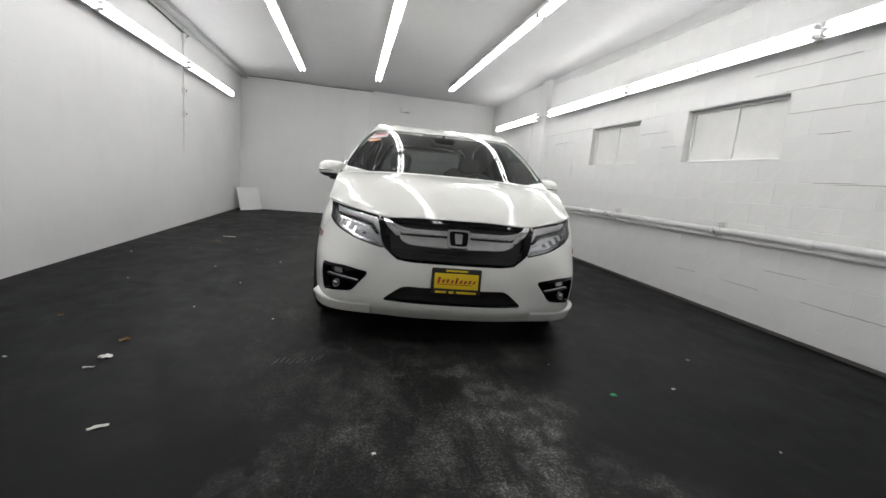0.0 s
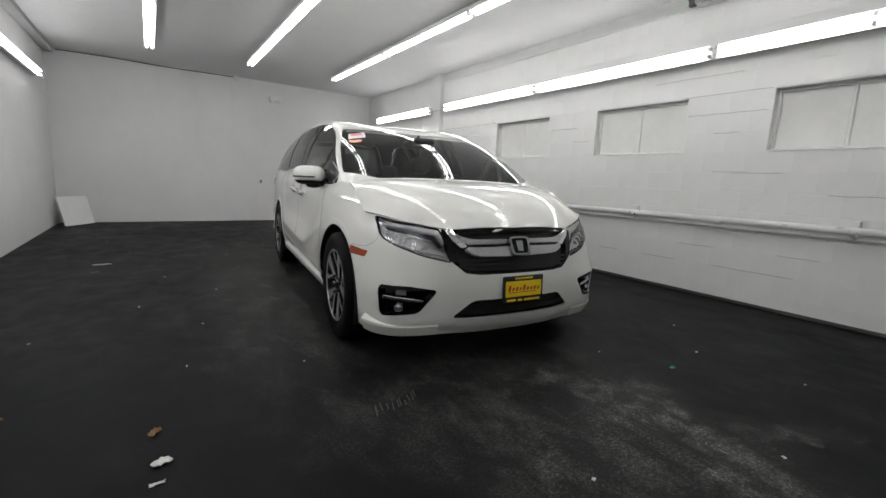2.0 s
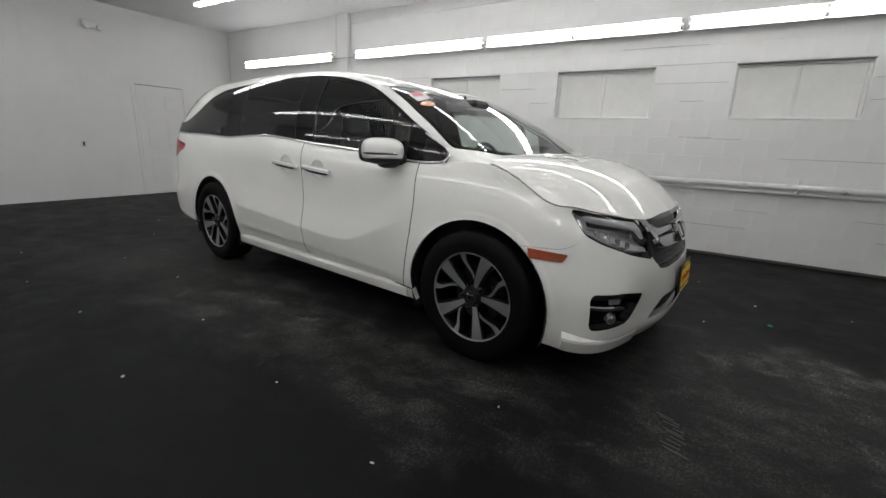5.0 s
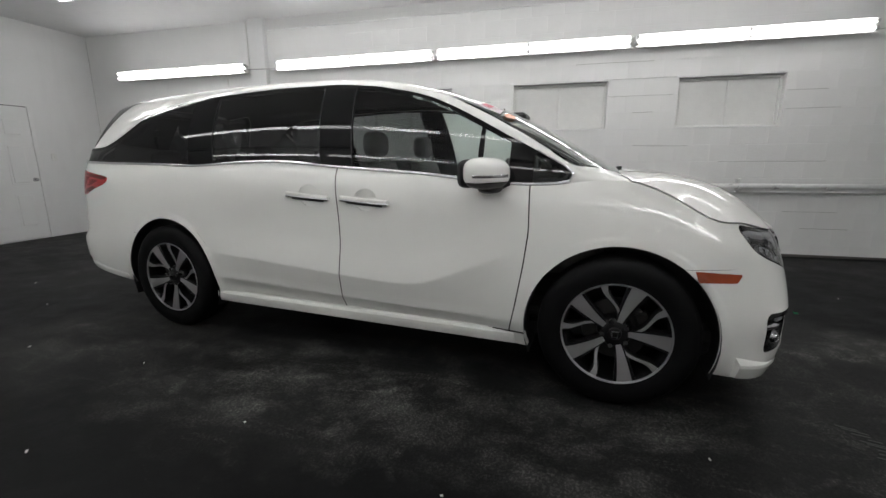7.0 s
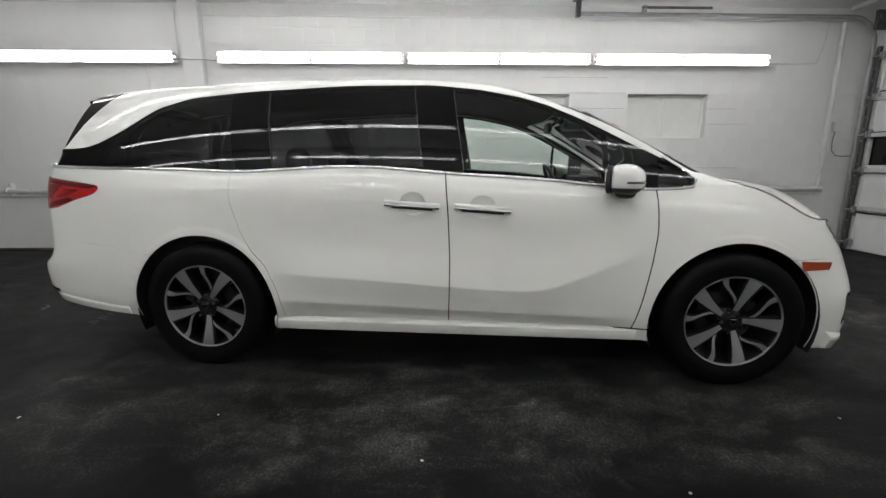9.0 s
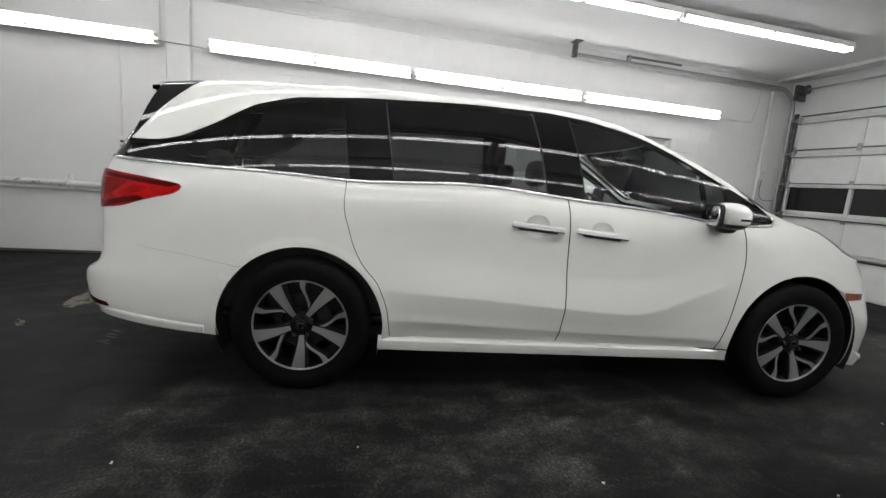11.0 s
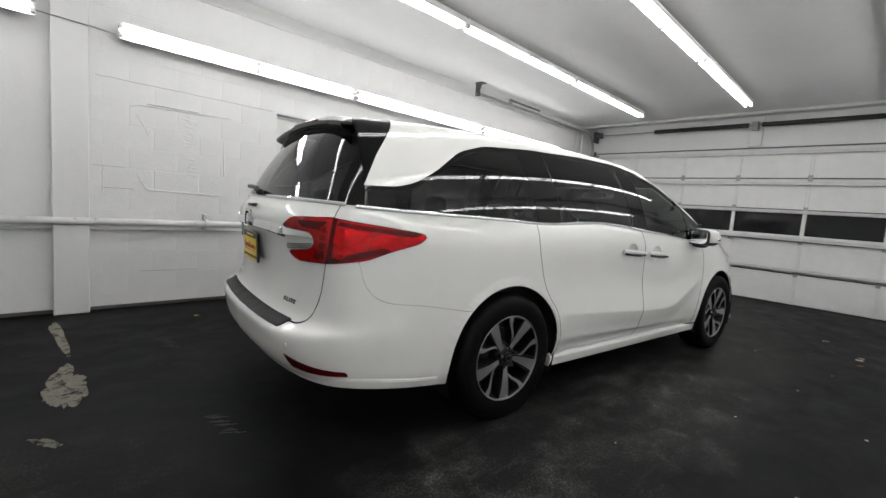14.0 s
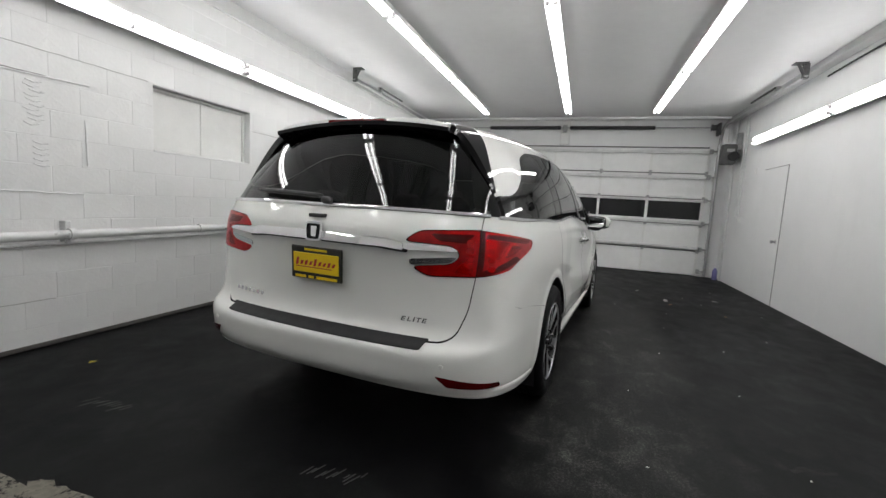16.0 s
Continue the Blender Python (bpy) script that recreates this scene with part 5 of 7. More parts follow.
# ---- door handles with round recesses ----
for side in (1, -1):
    for ob, (x0, x1, z0, z1), bowl in ((flank[side][1], GRIPS[0], dished(slide_cup, cup(GRIPS[0]), 0.022)), (flank[side][0], GRIPS[1], dished(front_cup, cup(GRIPS[1]), 0.022))):
        y = flank_y((x0 + x1) / 2, z0)
        panel("handle_recess", bowl, PEARL, ob, side, 0)
        pts = [(x0 + (x1 - x0) * k / 16, side * (y + 0.014 + 0.012 * math.sin(math.pi * k / 16)), z0 + (z1 - z0) * k / 16) for k in range(17)]
        part("handle", tube([(px, py, pz + 0.005) for px, py, pz in pts], 0.008, 12, rz=0.011), PEARL, ob, "white pull handle", smooth=True)
        part("handle_strip", tube([(px, py + side * 0.003, pz - 0.009) for px, py, pz in pts], 0.010, 8, rz=0.0085), CHROME, ob, "chrome strip", smooth=True)
        # the shade under the grip, added as a black bar
        part("handle_shade", tube([(px, py - side * 0.006, pz - 0.018) for px, py, pz in pts[2:15]], 0.006, 8, rz=0.008), BLACK_PLASTIC, ob, "black bar that stands in for the shade under the handle", smooth=True)
        for k in (1, 15):
            px, py, pz = pts[k]
            part("handle_foot", box((px - 0.02, min(side * (y - 0.01), py), pz - 0.014), (px + 0.02, max(side * (y - 0.01), py), pz + 0.008), 0.006), PEARL, ob)

# ---- mirrors ----
def egg(at, size, power=2.6, n=24, m=14):
    """A rounded box-like shell."""
    bm = bmesh.new()
    sp = lambda c: math.copysign(abs(c) ** (2 / power), c)
    rings = []
    for i in range(1, m):
        a = math.pi * (i / m - 0.5)
        rings.append([bm.verts.new((at[0] + size[0] * sp(math.cos(a)) * sp(math.cos(k * math.tau / n)), at[1] + size[1] * sp(math.cos(a)) * sp(math.sin(k * math.tau / n)), at[2] + size[2] * sp(math.sin(a)))) for k in range(n)])
    for a, b in zip(rings, rings[1:]):
        for k in range(n):
            bm.faces.new((a[k], a[(k + 1) % n], b[(k + 1) % n], b[k]))
    bm.faces.new(rings[0][::-1])
    bm.faces.new(rings[-1])
    return bm


def mirror_shell(at, size, top, low):
    """A mirror cap: full behind, drawn in towards the front, cut level below."""
    bm = egg((0, 0, 0), size, 3.0, 36, 20)
    for v in bm.verts:
        f = max(0.0, v.co.x / size[0])
        v.co.z = v.co.z * (1 - 0.22 * f * f) - 0.006 * f
        v.co.z = min(max(v.co.z, low), top)
        v.co += Vector(at)
    bmesh.ops.recalc_face_normals(bm, faces=bm.faces[:])
    return bm


for side in (1, -1):
    c = (0.850, side * 1.020, 1.130)
    mir = part("side_mirror", mirror_shell(c, (0.086, 0.122, 0.074), 0.074, -0.044), PEARL, car, "white mirror housing with a black foot", smooth=True, angle=50)
    part("mirror_base", mirror_shell((c[0], c[1], c[2] - 0.002), (0.083, 0.118, 0.076), -0.044, -0.075), BLACK_PLASTIC, mir, "black lower shell", smooth=True, angle=50)
    part("mirror_rim", egg((c[0] - 0.078, c[1], c[2] - 0.004), (0.016, 0.120, 0.070), 4.0), BLACK_PLASTIC, mir, smooth=True)
    part("mirror_glass", egg((c[0] - 0.090, c[1], c[2] - 0.004), (0.008, 0.107, 0.058), 4.0), CHROME, mir, "silvered mirror glass", smooth=True)
    part("mirror_foot", egg((c[0] - 0.005, side * 0.985, 1.068), (0.052, 0.062, 0.040), 3.0), BLACK_PLASTIC, mir, "black foot", smooth=True)
    part("mirror_arm", tube([(0.85, side * 0.98, 1.060), (0.88, side * 0.94, 1.068), (0.93, side * 0.90, 1.085)], 0.024, 10, rz=0.028), BLACK_PLASTIC, car, smooth=True)
    mir.matrix_basis = pose(c[0], c[1], 0, 0, 0, side * 22) @ pose(-c[0], -c[1], 0)
    line = []
    for k in range(15):
        a = radians(-20 + 108 * k / 14)
        ca, sa = math.cos(a), math.sin(a)
        line.append((c[0] + 0.0845 * math.copysign(abs(ca) ** (2 / 3), ca), c[1] + side * 0.1205 * math.copysign(abs(sa) ** (2 / 3), sa), c[2] - 0.012))
    part("turn_signal", tube(line, 0.0035, 6, rz=0.0045), SATIN_CHROME, mir, "slim clear turn signal", smooth=True)
    part("signal_shade", tube([(x, y, z - 0.0065) for x, y, z in line], 0.003, 6, rz=0.003), BLACK_PLASTIC, mir, smooth=True)

# ---- front: head lamps, grille, fog lamps ----
# diffuse white that paints the gleam of silver lamp parts into their colour
PALE_GLEAM = even("pale_lamp_gleam", (0.74, 0.75, 0.77), 0.22, 0.0, 0.6)
LAMP_DARK = even("lamp_bezel_dark", (0.012, 0.012, 0.013), 0.25)
for side in (1, -1):
    hl = panel("headlamp", moved(head_lens, 0.001), LENS, car, side, 0, "clear headlamp with silver reflectors and an LED strip")
    panel("bucket", moved(clip(nose, region(FRONT, HEADLAMP, 0))[0], -0.050), LAMP_GREY, hl, side, 0)
    panel("lamp_rim", moved(clip(clip(nose, region(FRONT, HEADLAMP, 1))[0], lambda p: -0.005 - region(FRONT, HEADLAMP, 1)(p))[0], -0.003), GLOSS_BLACK, hl, side, 0.03, "black rim")
    panel("led_strip", patch(nose, FRONT, [(-1.10, .880), (-1.13, .862), (-1.36, .838), (-1.575, .815), (-1.69, .745), (-1.675, .785), (-1.60, .836), (-1.42, .852), (-1.22, .868)], -0.008, 0), PALE_GLEAM, hl, side, 0.02, "LED strip coloured pale for its bright gleam")
    panel("lamp_bezel", patch(nose, FRONT, [(-1.12, .858), (-1.15, .846), (-1.38, .824), (-1.58, .798), (-1.68, .742), (-1.655, .738), (-1.57, .782), (-1.38, .808), (-1.14, .832)], -0.014, 0), LAMP_DARK, hl, side, 0.02, "black bezel below the LED strip")
    panel("lamp_blade", patch(nose, FRONT, [(-1.13, .832), (-1.15, .820), (-1.40, .796), (-1.57, .768), (-1.58, .778), (-1.40, .808)], -0.018, 0), LAMP_SILVER, hl, side, 0.03, "silver blade")
    panel("reflector", patch(nose, FRONT, [(-1.17, .826), (-1.20, .785), (-1.42, .738), (-1.64, .690), (-1.655, .712), (-1.59, .766), (-1.40, .800)], -0.036, 0), LAMP_GREY, hl, side, 0.03, "ribbed silver reflector")
    for k in range(8):
        p0 = -1.215 - 0.050 * k
        z0 = .800 - 0.0112 * k
        panel("led_cell", patch(nose, FRONT, [(p0, z0 + .018), (p0 + .006, z0 - .016), (p0 - .026, z0 - .024), (p0 - .034, z0 + .011)], -0.022, 0), PALE_GLEAM if k % 2 else LAMP_SILVER, hl, side, 0.03)
    panel("lamp_trim", patch(nose, FRONT, [(-1.12, .800), (-1.25, .762), (-1.53, .700), (-1.765, .660), (-1.72, .690), (-1.66, .700), (-1.52, .714), (-1.25, .776)], -0.010, 0), SATIN_CHROME, hl, side, 0.02)
    panel("lamp_wedge", patch(nose, FRONT, [(-1.50, .722), (-1.60, .694), (-1.755, .664), (-1.70, .716), (-1.62, .728)], -0.014, 0), PALE_GLEAM, hl, side, 0.02, "silver wedge coloured pale for its gleam")
    panel("side_reflector", patch(nose, FRONT, [(-1.05, .872), (-1.075, .840), (-1.13, .800), (-1.15, .806), (-1.12, .85)], -0.016, 0), LAMP_SILVER, hl, side, 0.02)

grille_ob = panel("grille", moved(grille_hole, -0.045), BLACK_PLASTIC, car, 0, 0, "black grille with chrome wings")
panel("grille_frame", moved(clip(grille_hole, region(FRONT, [(-2.7, .835), (-1.70, .825), (-1.86, .625), (-1.95, .597), (-2.7, .590)], 0))[1], -0.004), GLOSS_BLACK, grille_ob, 0, 0.04)
for z in (.610, .636, .662):
    panel("grille_bar", patch(grille_hole, FRONT, [(-2.7, z + .007), (-1.80, z + .010), (-1.80, z - .004), (-2.7, z - .007)], -0.014, 0), BLACK_PLASTIC, grille_ob, 0, 0.03)
WING_TOP = [(-2.7, .785), (-2.17, .783), (-1.90, .783), (-1.80, .800), (-1.735, .822), (-1.76, .795), (-1.86, .752), (-1.93, .757), (-2.20, .760), (-2.7, .762)]
WING_LOW = [(-2.7, .738), (-2.21, .739), (-1.94, .736), (-1.86, .742), (-1.875, .715), (-1.965, .687), (-2.26, .681), (-2.7, .679)]
panel("chrome_wing", patch(grille_hole, FRONT, WING_TOP, 0.006, 1), SATIN_CHROME, grille_ob, 0, 0.03, "chrome wing bar")
panel("chrome_wing", patch(grille_hole, FRONT, WING_LOW, 0.010, 1), SATIN_CHROME, grille_ob, 0, 0.035, "broad chrome wing bar")
for side in (1, -1):
    panel("chrome_sweep", patch(nose, FRONT, [(-1.60, .852), (-1.665, .832), (-1.735, .785), (-1.83, .738), (-1.87, .742), (-1.77, .800), (-1.69, .845), (-1.62, .86)], 0.006, 0), CHROME, grille_ob, side, 0.02)
panel("lower_grille", moved(low_hole, -0.05), BLACK_PLASTIC, bump_f, 0, 0, "black lower grille")
for z in (.335, .362, .389):
    panel("grille_bar", patch(low_hole, FRONT, [(-2.8, z + .005), (-1.8, z + .005), (-1.8, z - .005), (-2.8, z - .005)], -0.03, 0), BLACK_RUBBER, bump_f, 0, 0.02)
for side in (1, -1):
    fog = panel("fog_lamp", moved(fog_hole, -0.045), GLOSS_BLACK, bump_f, side, 0, "black fog lamp recess with a chrome blade")
    panel("fog_rim", moved(clip(fog_hole, region(FRONT, [(-1.205, .497), (-1.47, .496), (-1.715, .474), (-1.58, .358), (-1.225, .338)], 0))[1], -0.004), GLOSS_BLACK, fog, side, 0.05)
    panel("chrome_blade", patch(nose, FRONT, [(-1.23, .446), (-1.45, .440), (-1.70, .412), (-1.69, .404), (-1.45, .425), (-1.23, .430)], -0.026, 0), CHROME, fog, side, 0.02)
    near = nose[0][np.argsort((nose[0][:, 1] - 0.775) ** 2 + (nose[0][:, 2] - 0.385) ** 2)[:4]].mean(axis=0)
    eye = part("fog_projector", lathe([(0, -0.014), (0.018, -0.010), (0.024, 0.0), (0.027, -0.009), (0.030, 0.009)], 28), LAMP_SILVER, fog, "round clear fog lamp", smooth=True)
    eye.matrix_basis = pose(float(near[0]) - 0.022, side * (0.775 - 0.012), .385, 0, 0, 90 + side * 34)
    near = nose[0][np.argsort((nose[0][:, 1] - 0.76) ** 2 + (nose[0][:, 2] - 0.475) ** 2)[:4]].mean(axis=0)
    eye = part("corner_lamp", box((-0.04, -0.003, -0.016), (0.022, 0.012, 0.016), 0.005), LAMP_GREY, fog, "small clear corner lamp", smooth=True)
    eye.matrix_basis = pose(float(near[0]) - 0.022, side * (0.76 - 0.012), .475, 0, 0, 90 + side * 34)
part("bumper_lip", swept_edge(0, 0, 4.2, [(-.004, .096), (.022, .086), (.034, .076), (.035, .062), (.020, .016), (-.04, .002)], 0), PEARL, bump_f, "white folded lower lip", smooth=True, angle=18)
for side in (1, -1):
    part("lip_wing", swept_edge(0, 2.1, 4.2, [(-.004, .112), (.030, .104), (.054, .084), (.056, .070), (.034, .012), (-.04, .0)], side), PEARL, bump_f, "white angular wing of the lower lip", smooth=True, angle=18)
    part("side_skirt", swept_edge(0, 7.12, 10.86, [(-.012, .080), (.010, .072), (.018, .060), (.016, .034), (.006, .004), (-.05, .0)], side), PEARL, car, "white folded side skirt", smooth=True, angle=18)
part("bumper_lip", swept_edge(0, 12.9, 17, [(.010, .060), (.020, .050), (.021, .040), (.012, .008), (-.04, .004)], 0), PEARL, bump_r, "white folded lower lip", smooth=True, angle=18)

# plain shield on the nose in place of a maker's mark
def shield(parent, at, turn, tilt, w, h):
    outline = smooth_line([(-w * .8, h), (w * .8, h), (w, h * .8), (w * 0.88, -h * .8), (w * .68, -h), (-w * .68, -h), (-w * 0.88, -h * .8), (-w, h * .8)], True, 3)
    inner = [(px * .80, pz * .80) for px, pz in outline]
    ring_bm = bmesh.new()
    loops = []
    for pts, y in ((outline, 0.0), (outline, -0.016), (inner, -0.016), (inner, 0.0)):
        loops.append([ring_bm.verts.new((px, y, pz)) for px, pz in pts])
    n = len(outline)
    for a, b in zip(loops, loops[1:]):
        for i in range(n):
            ring_bm.faces.new((a[i], a[(i + 1) % n], b[(i + 1) % n], b[i]))
    bmesh.ops.recalc_face_normals(ring_bm, faces=ring_bm.faces[:])
    ob = part("emblem", ring_bm, CHROME, parent, "plain chrome emblem ring", smooth=True)
    ob.matrix_basis = pose(*at, tilt, 0, turn)
    part("emblem_field", extruded([(px * 0.99, pz * 0.99) for px, pz in inner], 0.006), GLOSS_BLACK, ob).location = (0, -0.009, 0)
    part("emblem_bar", extruded([(-w * .34, h * .56), (w * .34, h * .56), (w * .26, -h * .56), (-w * .26, -h * .56)], 0.006, bevel=0.0015), CHROME, ob).location = (0, -0.014, 0)
    return ob


shield(grille_ob, (2.282, 0, .740), 90, -26, .078, .062)
shield(tail_gate, (-2.711, 0, 1.072), -90, -4, .054, .047)


# ---- number plates: dealer cards with unreadable print as bars ----
def plate(parent, at, turn, tilt):
    ob = part("licence_plate", box((-.158, -.008, -.082), (.158, .004, .082), 0.006), BLACK_PLASTIC, parent, "yellow dealer plate in a black frame")
    ob.matrix_basis = pose(*at, tilt, 0, turn)
    part("card", box((-.140, -.011, -.048), (.140, -.007, .050), 0.002), YELLOW, ob, "yellow card")
    for k in range(9):
        h = (.040, .022, .026, .020, .038, .022, .020, .024, .020)[k]
        bm = extruded([(-.010, -h / 2), (.004, -h / 2 + .002), (.012, h / 2), (-.002, h / 2 - .002)], 0.003)
        part("print_bar", bm, PLATE_RED, ob).location = (-.112 + .028 * k, -.0135, .0 + (h - .02) * .3)
    part("print_bar", box((-.12, -.0125, -.022), (.10, -.0105, -.018)), PLATE_RED, ob)
    for x0, x1 in ((-.13, -.060), (-.045, -.012), (.003, .13)):
        part("print_bar", box((x0, -.0105, -.077), (x1, -.0078, -.063), 0.001), YELLOW, ob)
    part("print_bar", box((-.07, -.0105, .061), (.07, -.0078, .072), 0.001), YELLOW, ob)
    return ob


plate(bump_f, (2.352, 0, .484), 90, -3)
plate(tail_gate, (-2.694, 0, .912), -90, 3)

# ---- rear: tail lamps, chrome bar, step pad, reflectors ----
split = region(REAR, [(-1.0, 1.3), (-1.752, 1.3), (-1.752, 1.13), (-1.780, .90), (-1.0, .80)], 0)
outer_lens, inner_lens = take(tail_lens, split, 0.003)
RED_GLASS = glass("red_lamp_glass", (0.98, 0.008, 0.014))
RED_CHROME = even("lamp_mirror_foil", (0.80, 0.55, 0.55), 0.22, 0.85)
RED_CLOUD = plain("lamp_prism_foil", (0.95, 0.72, 0.72), 0.45, 0.0, vary=0.4, scale=22, relief=0.002, relief_scale=70)
RED_SHADE = even("lamp_dark_divider", (0.09, 0.03, 0.03), 0.3)
for side in (1, -1):
    tl = panel("tail_lamp", moved(outer_lens, 0.006), RED_GLASS, car, side, 0.02, "red tail lamp wrapped round the corner")
    panel("lamp_bowl", moved(outer_lens, -0.005), RED_CLOUD, tl, side, 0)
    panel("lamp_rib", patch(outer_lens, REAR, [(-1.20, 1.078), (-1.70, 1.116), (-1.72, 1.098), (-1.26, 1.060)], 0.000, 0), RED_SHADE, tl, side, 0.005)
    panel("lamp_rib", patch(outer_lens, REAR, [(-1.38, .988), (-1.74, .925), (-1.745, .950), (-1.42, 1.008)], 0.000, 0), RED_SHADE, tl, side, 0.005)
    panel("lamp_rib", patch(outer_lens, REAR, [(-1.722, 1.14), (-1.752, 1.14), (-1.775, .92), (-1.742, .92)], 0.001, 0), RED_SHADE, tl, side, 0.005)
    panel("lamp_core", patch(outer_lens, REAR, [(-1.50, 1.075), (-1.715, 1.09), (-1.735, 1.02), (-1.62, 1.0)], 0.002, 0), RED_CHROME, tl, side, 0.006)
    panel("lamp_core", patch(outer_lens, REAR, [(-1.60, .992), (-1.72, 1.0), (-1.735, .958), (-1.66, .955)], 0.002, 0), RED_CLOUD, tl, side, 0.006)
    panel("lamp_core", patch(outer_lens, REAR, [(-1.34, 1.052), (-1.47, 1.062), (-1.56, 1.005), (-1.46, 1.015)], 0.001, 0), RED_CHROME, tl, side, 0.006)
    gl = panel("gate_lamp", moved(inner_lens, 0.006), RED_GLASS, tail_gate, side, 0.02, "red tail lamp on the tailgate")
    panel("lamp_bowl", moved(inner_lens, -0.005), RED_CLOUD, gl, side, 0)
    panel("lamp_core", patch(inner_lens, REAR, [(-1.79, 1.11), (-2.05, 1.105), (-2.0, 1.075), (-1.85, 1.07)], 0.002, 0), RED_SHADE, gl, side, 0.005)
    panel("lamp_core", patch(inner_lens, REAR, [(-1.80, .985), (-1.86, .985), (-1.90, .935), (-1.80, .93)], 0.002, 0), RED_CHROME, gl, side, 0.005)
    for lo in (.945, .985, 1.025, 1.060):
        panel("lamp_cell", patch(inner_lens, REAR, [(-1.795, lo + .026), (-1.835, lo + .028), (-1.845, lo + .004), (-1.800, lo)], 0.003, 0), LAMP_SILVER, gl, side, 0.006)
        panel("lamp_cell", patch(outer_lens, REAR, [(-1.655, lo + .024), (-1.705, lo + .028), (-1.710, lo + .004), (-1.665, lo)], 0.003, 0), LAMP_SILVER, tl, side, 0.006)
    panel("reverse_lamp", patch(tail, REAR, [(-2.15, .957), (-1.93, .978), (-1.885, 1.008), (-2.16, .985)], 0.004, 0), LAMP_SILVER, gl, side, 0.02, "clear reversing lamp")
    panel("chrome_end", tilted(patch(tail, REAR, [(-2.20, 1.058), (-1.925, 1.05), (-1.885, 1.034), (-2.17, 1.028), (-2.25, 1.043)], 0.004, 0), 1.06, 0.25), CHROME, tail_gate, side, 0.02)
    panel("reflector", patch(tail, REAR, [(-2.03, .488), (-1.59, .442), (-1.57, .420), (-1.95, .438)], 0.004, 0), RED_DEEP, bump_r, side, 0.01, "deep red bumper reflector")
panel("chrome_bar", tilted(patch(tail, REAR, [(-3.0, 1.080), (-2.3, 1.073), (-2.2, 1.058), (-2.2, 1.030), (-2.32, 1.038), (-3.0, 1.042)], 0.004, 0), 1.08, 0.4), CHROME, tail_gate, 0, 0.02, "chrome bar")
# black strip laid on as the shadow line under the chrome bar
panel("bar_shadow_gap", patch(tail, REAR, [(-3.0, 1.044), (-2.34, 1.040), (-2.24, 1.032), (-2.17, 1.028), (-2.17, 1.012), (-2.24, 1.016), (-2.36, 1.025), (-3.0, 1.029)], 0.005, 0), BLACK_PLASTIC, tail_gate, 0, 0.01)
panel("step_pad", patch(tail, REAR, [(-3.0, .592), (-2.12, .592), (-2.03, .628), (-3.0, .632)], 0.008, 0), BLACK_RUBBER, bump_r, 0, 0.01, "black ribbed step pad")
part("brake_light", box((-2.424, -.18, 1.643), (-2.39, .18, 1.660), 0.004), RED_DEEP, tail_gate, "slim red high brake light")
spoiler_rows = [[(-2.36, y, 1.655 - 0.045 * (abs(y) / 0.56) ** 2) for y in np.linspace(-0.56, 0.56, 25)], [(-2.425, y * .98, 1.650 - 0.045 * (abs(y) / 0.56) ** 2) for y in np.linspace(-0.56, 0.56, 25)],
                [(-2.425, y * .98, 1.630 - 0.045 * (abs(y) / 0.56) ** 2) for y in np.linspace(-0.56, 0.56, 25)], [(-2.33, y * .97, 1.588 - 0.045 * (abs(y) / 0.56) ** 2) for y in np.linspace(-0.56, 0.56, 25)]]
v = [p for r in spoiler_rows for p in r]
mesh_object("spoiler_lip", v[25:], [(r * 25 + i, r * 25 + i + 1, (r + 1) * 25 + i + 1, (r + 1) * 25 + i) for r in range(2) for i in range(24)], GLOSS_BLACK, tail_gate, "gloss black spoiler underside")
mesh_object("spoiler_top", v[:50], [(i, i + 1, 25 + i + 1, 25 + i) for i in range(24)], PEARL, tail_gate, smooth=True)
part("rear_wiper", tube([(-2.672, -.02, 1.222), (-2.672, .0, 1.245), (-2.66, .15, 1.252), (-2.642, .33, 1.256), (-2.615, .46, 1.258)], 0.010, 8, rz=0.012), BLACK_PLASTIC, tail_gate, smooth=True)
part("wiper_pivot", egg((-2.668, -.03, 1.225), (0.02, 0.03, 0.02), 2.4), BLACK_PLASTIC, tail_gate, smooth=True)
part("camera_nub", box((-2.712, -.045, 1.140), (-2.655, .045, 1.158), 0.004), BLACK_PLASTIC, tail_gate, "black tailgate camera and release pad")
def on_tail(y, z):
    """Place and outward direction of the tail panel at a half width and height."""
    d = (tail[0][:, 1] - abs(y)) ** 2 + (tail[0][:, 2] - z) ** 2
    best = np.argsort(d)[:5]
    w = 1 / (d[best] + 1e-6)
    x = float((tail[0][best, 0] * w).sum() / w.sum())
    n = tail[0][best, 3:].mean(axis=0)
    return Vector((x, y, z)), Vector((n[0], n[1] * (1 if y > 0 else -1), n[2])).normalized()


for k in range(7):
    place, out = on_tail(.635 - .036 * k, .700)
    bar = part("badge_bar", box((-.011, -.003, -.010), (.011, .003, .010), 0.002), SATIN_CHROME, tail_gate)
    bar.matrix_basis = Matrix.Translation(place) @ out.to_track_quat("-Y", "Z").to_matrix().to_4x4()
letters = bmesh.new()
at = -0.455
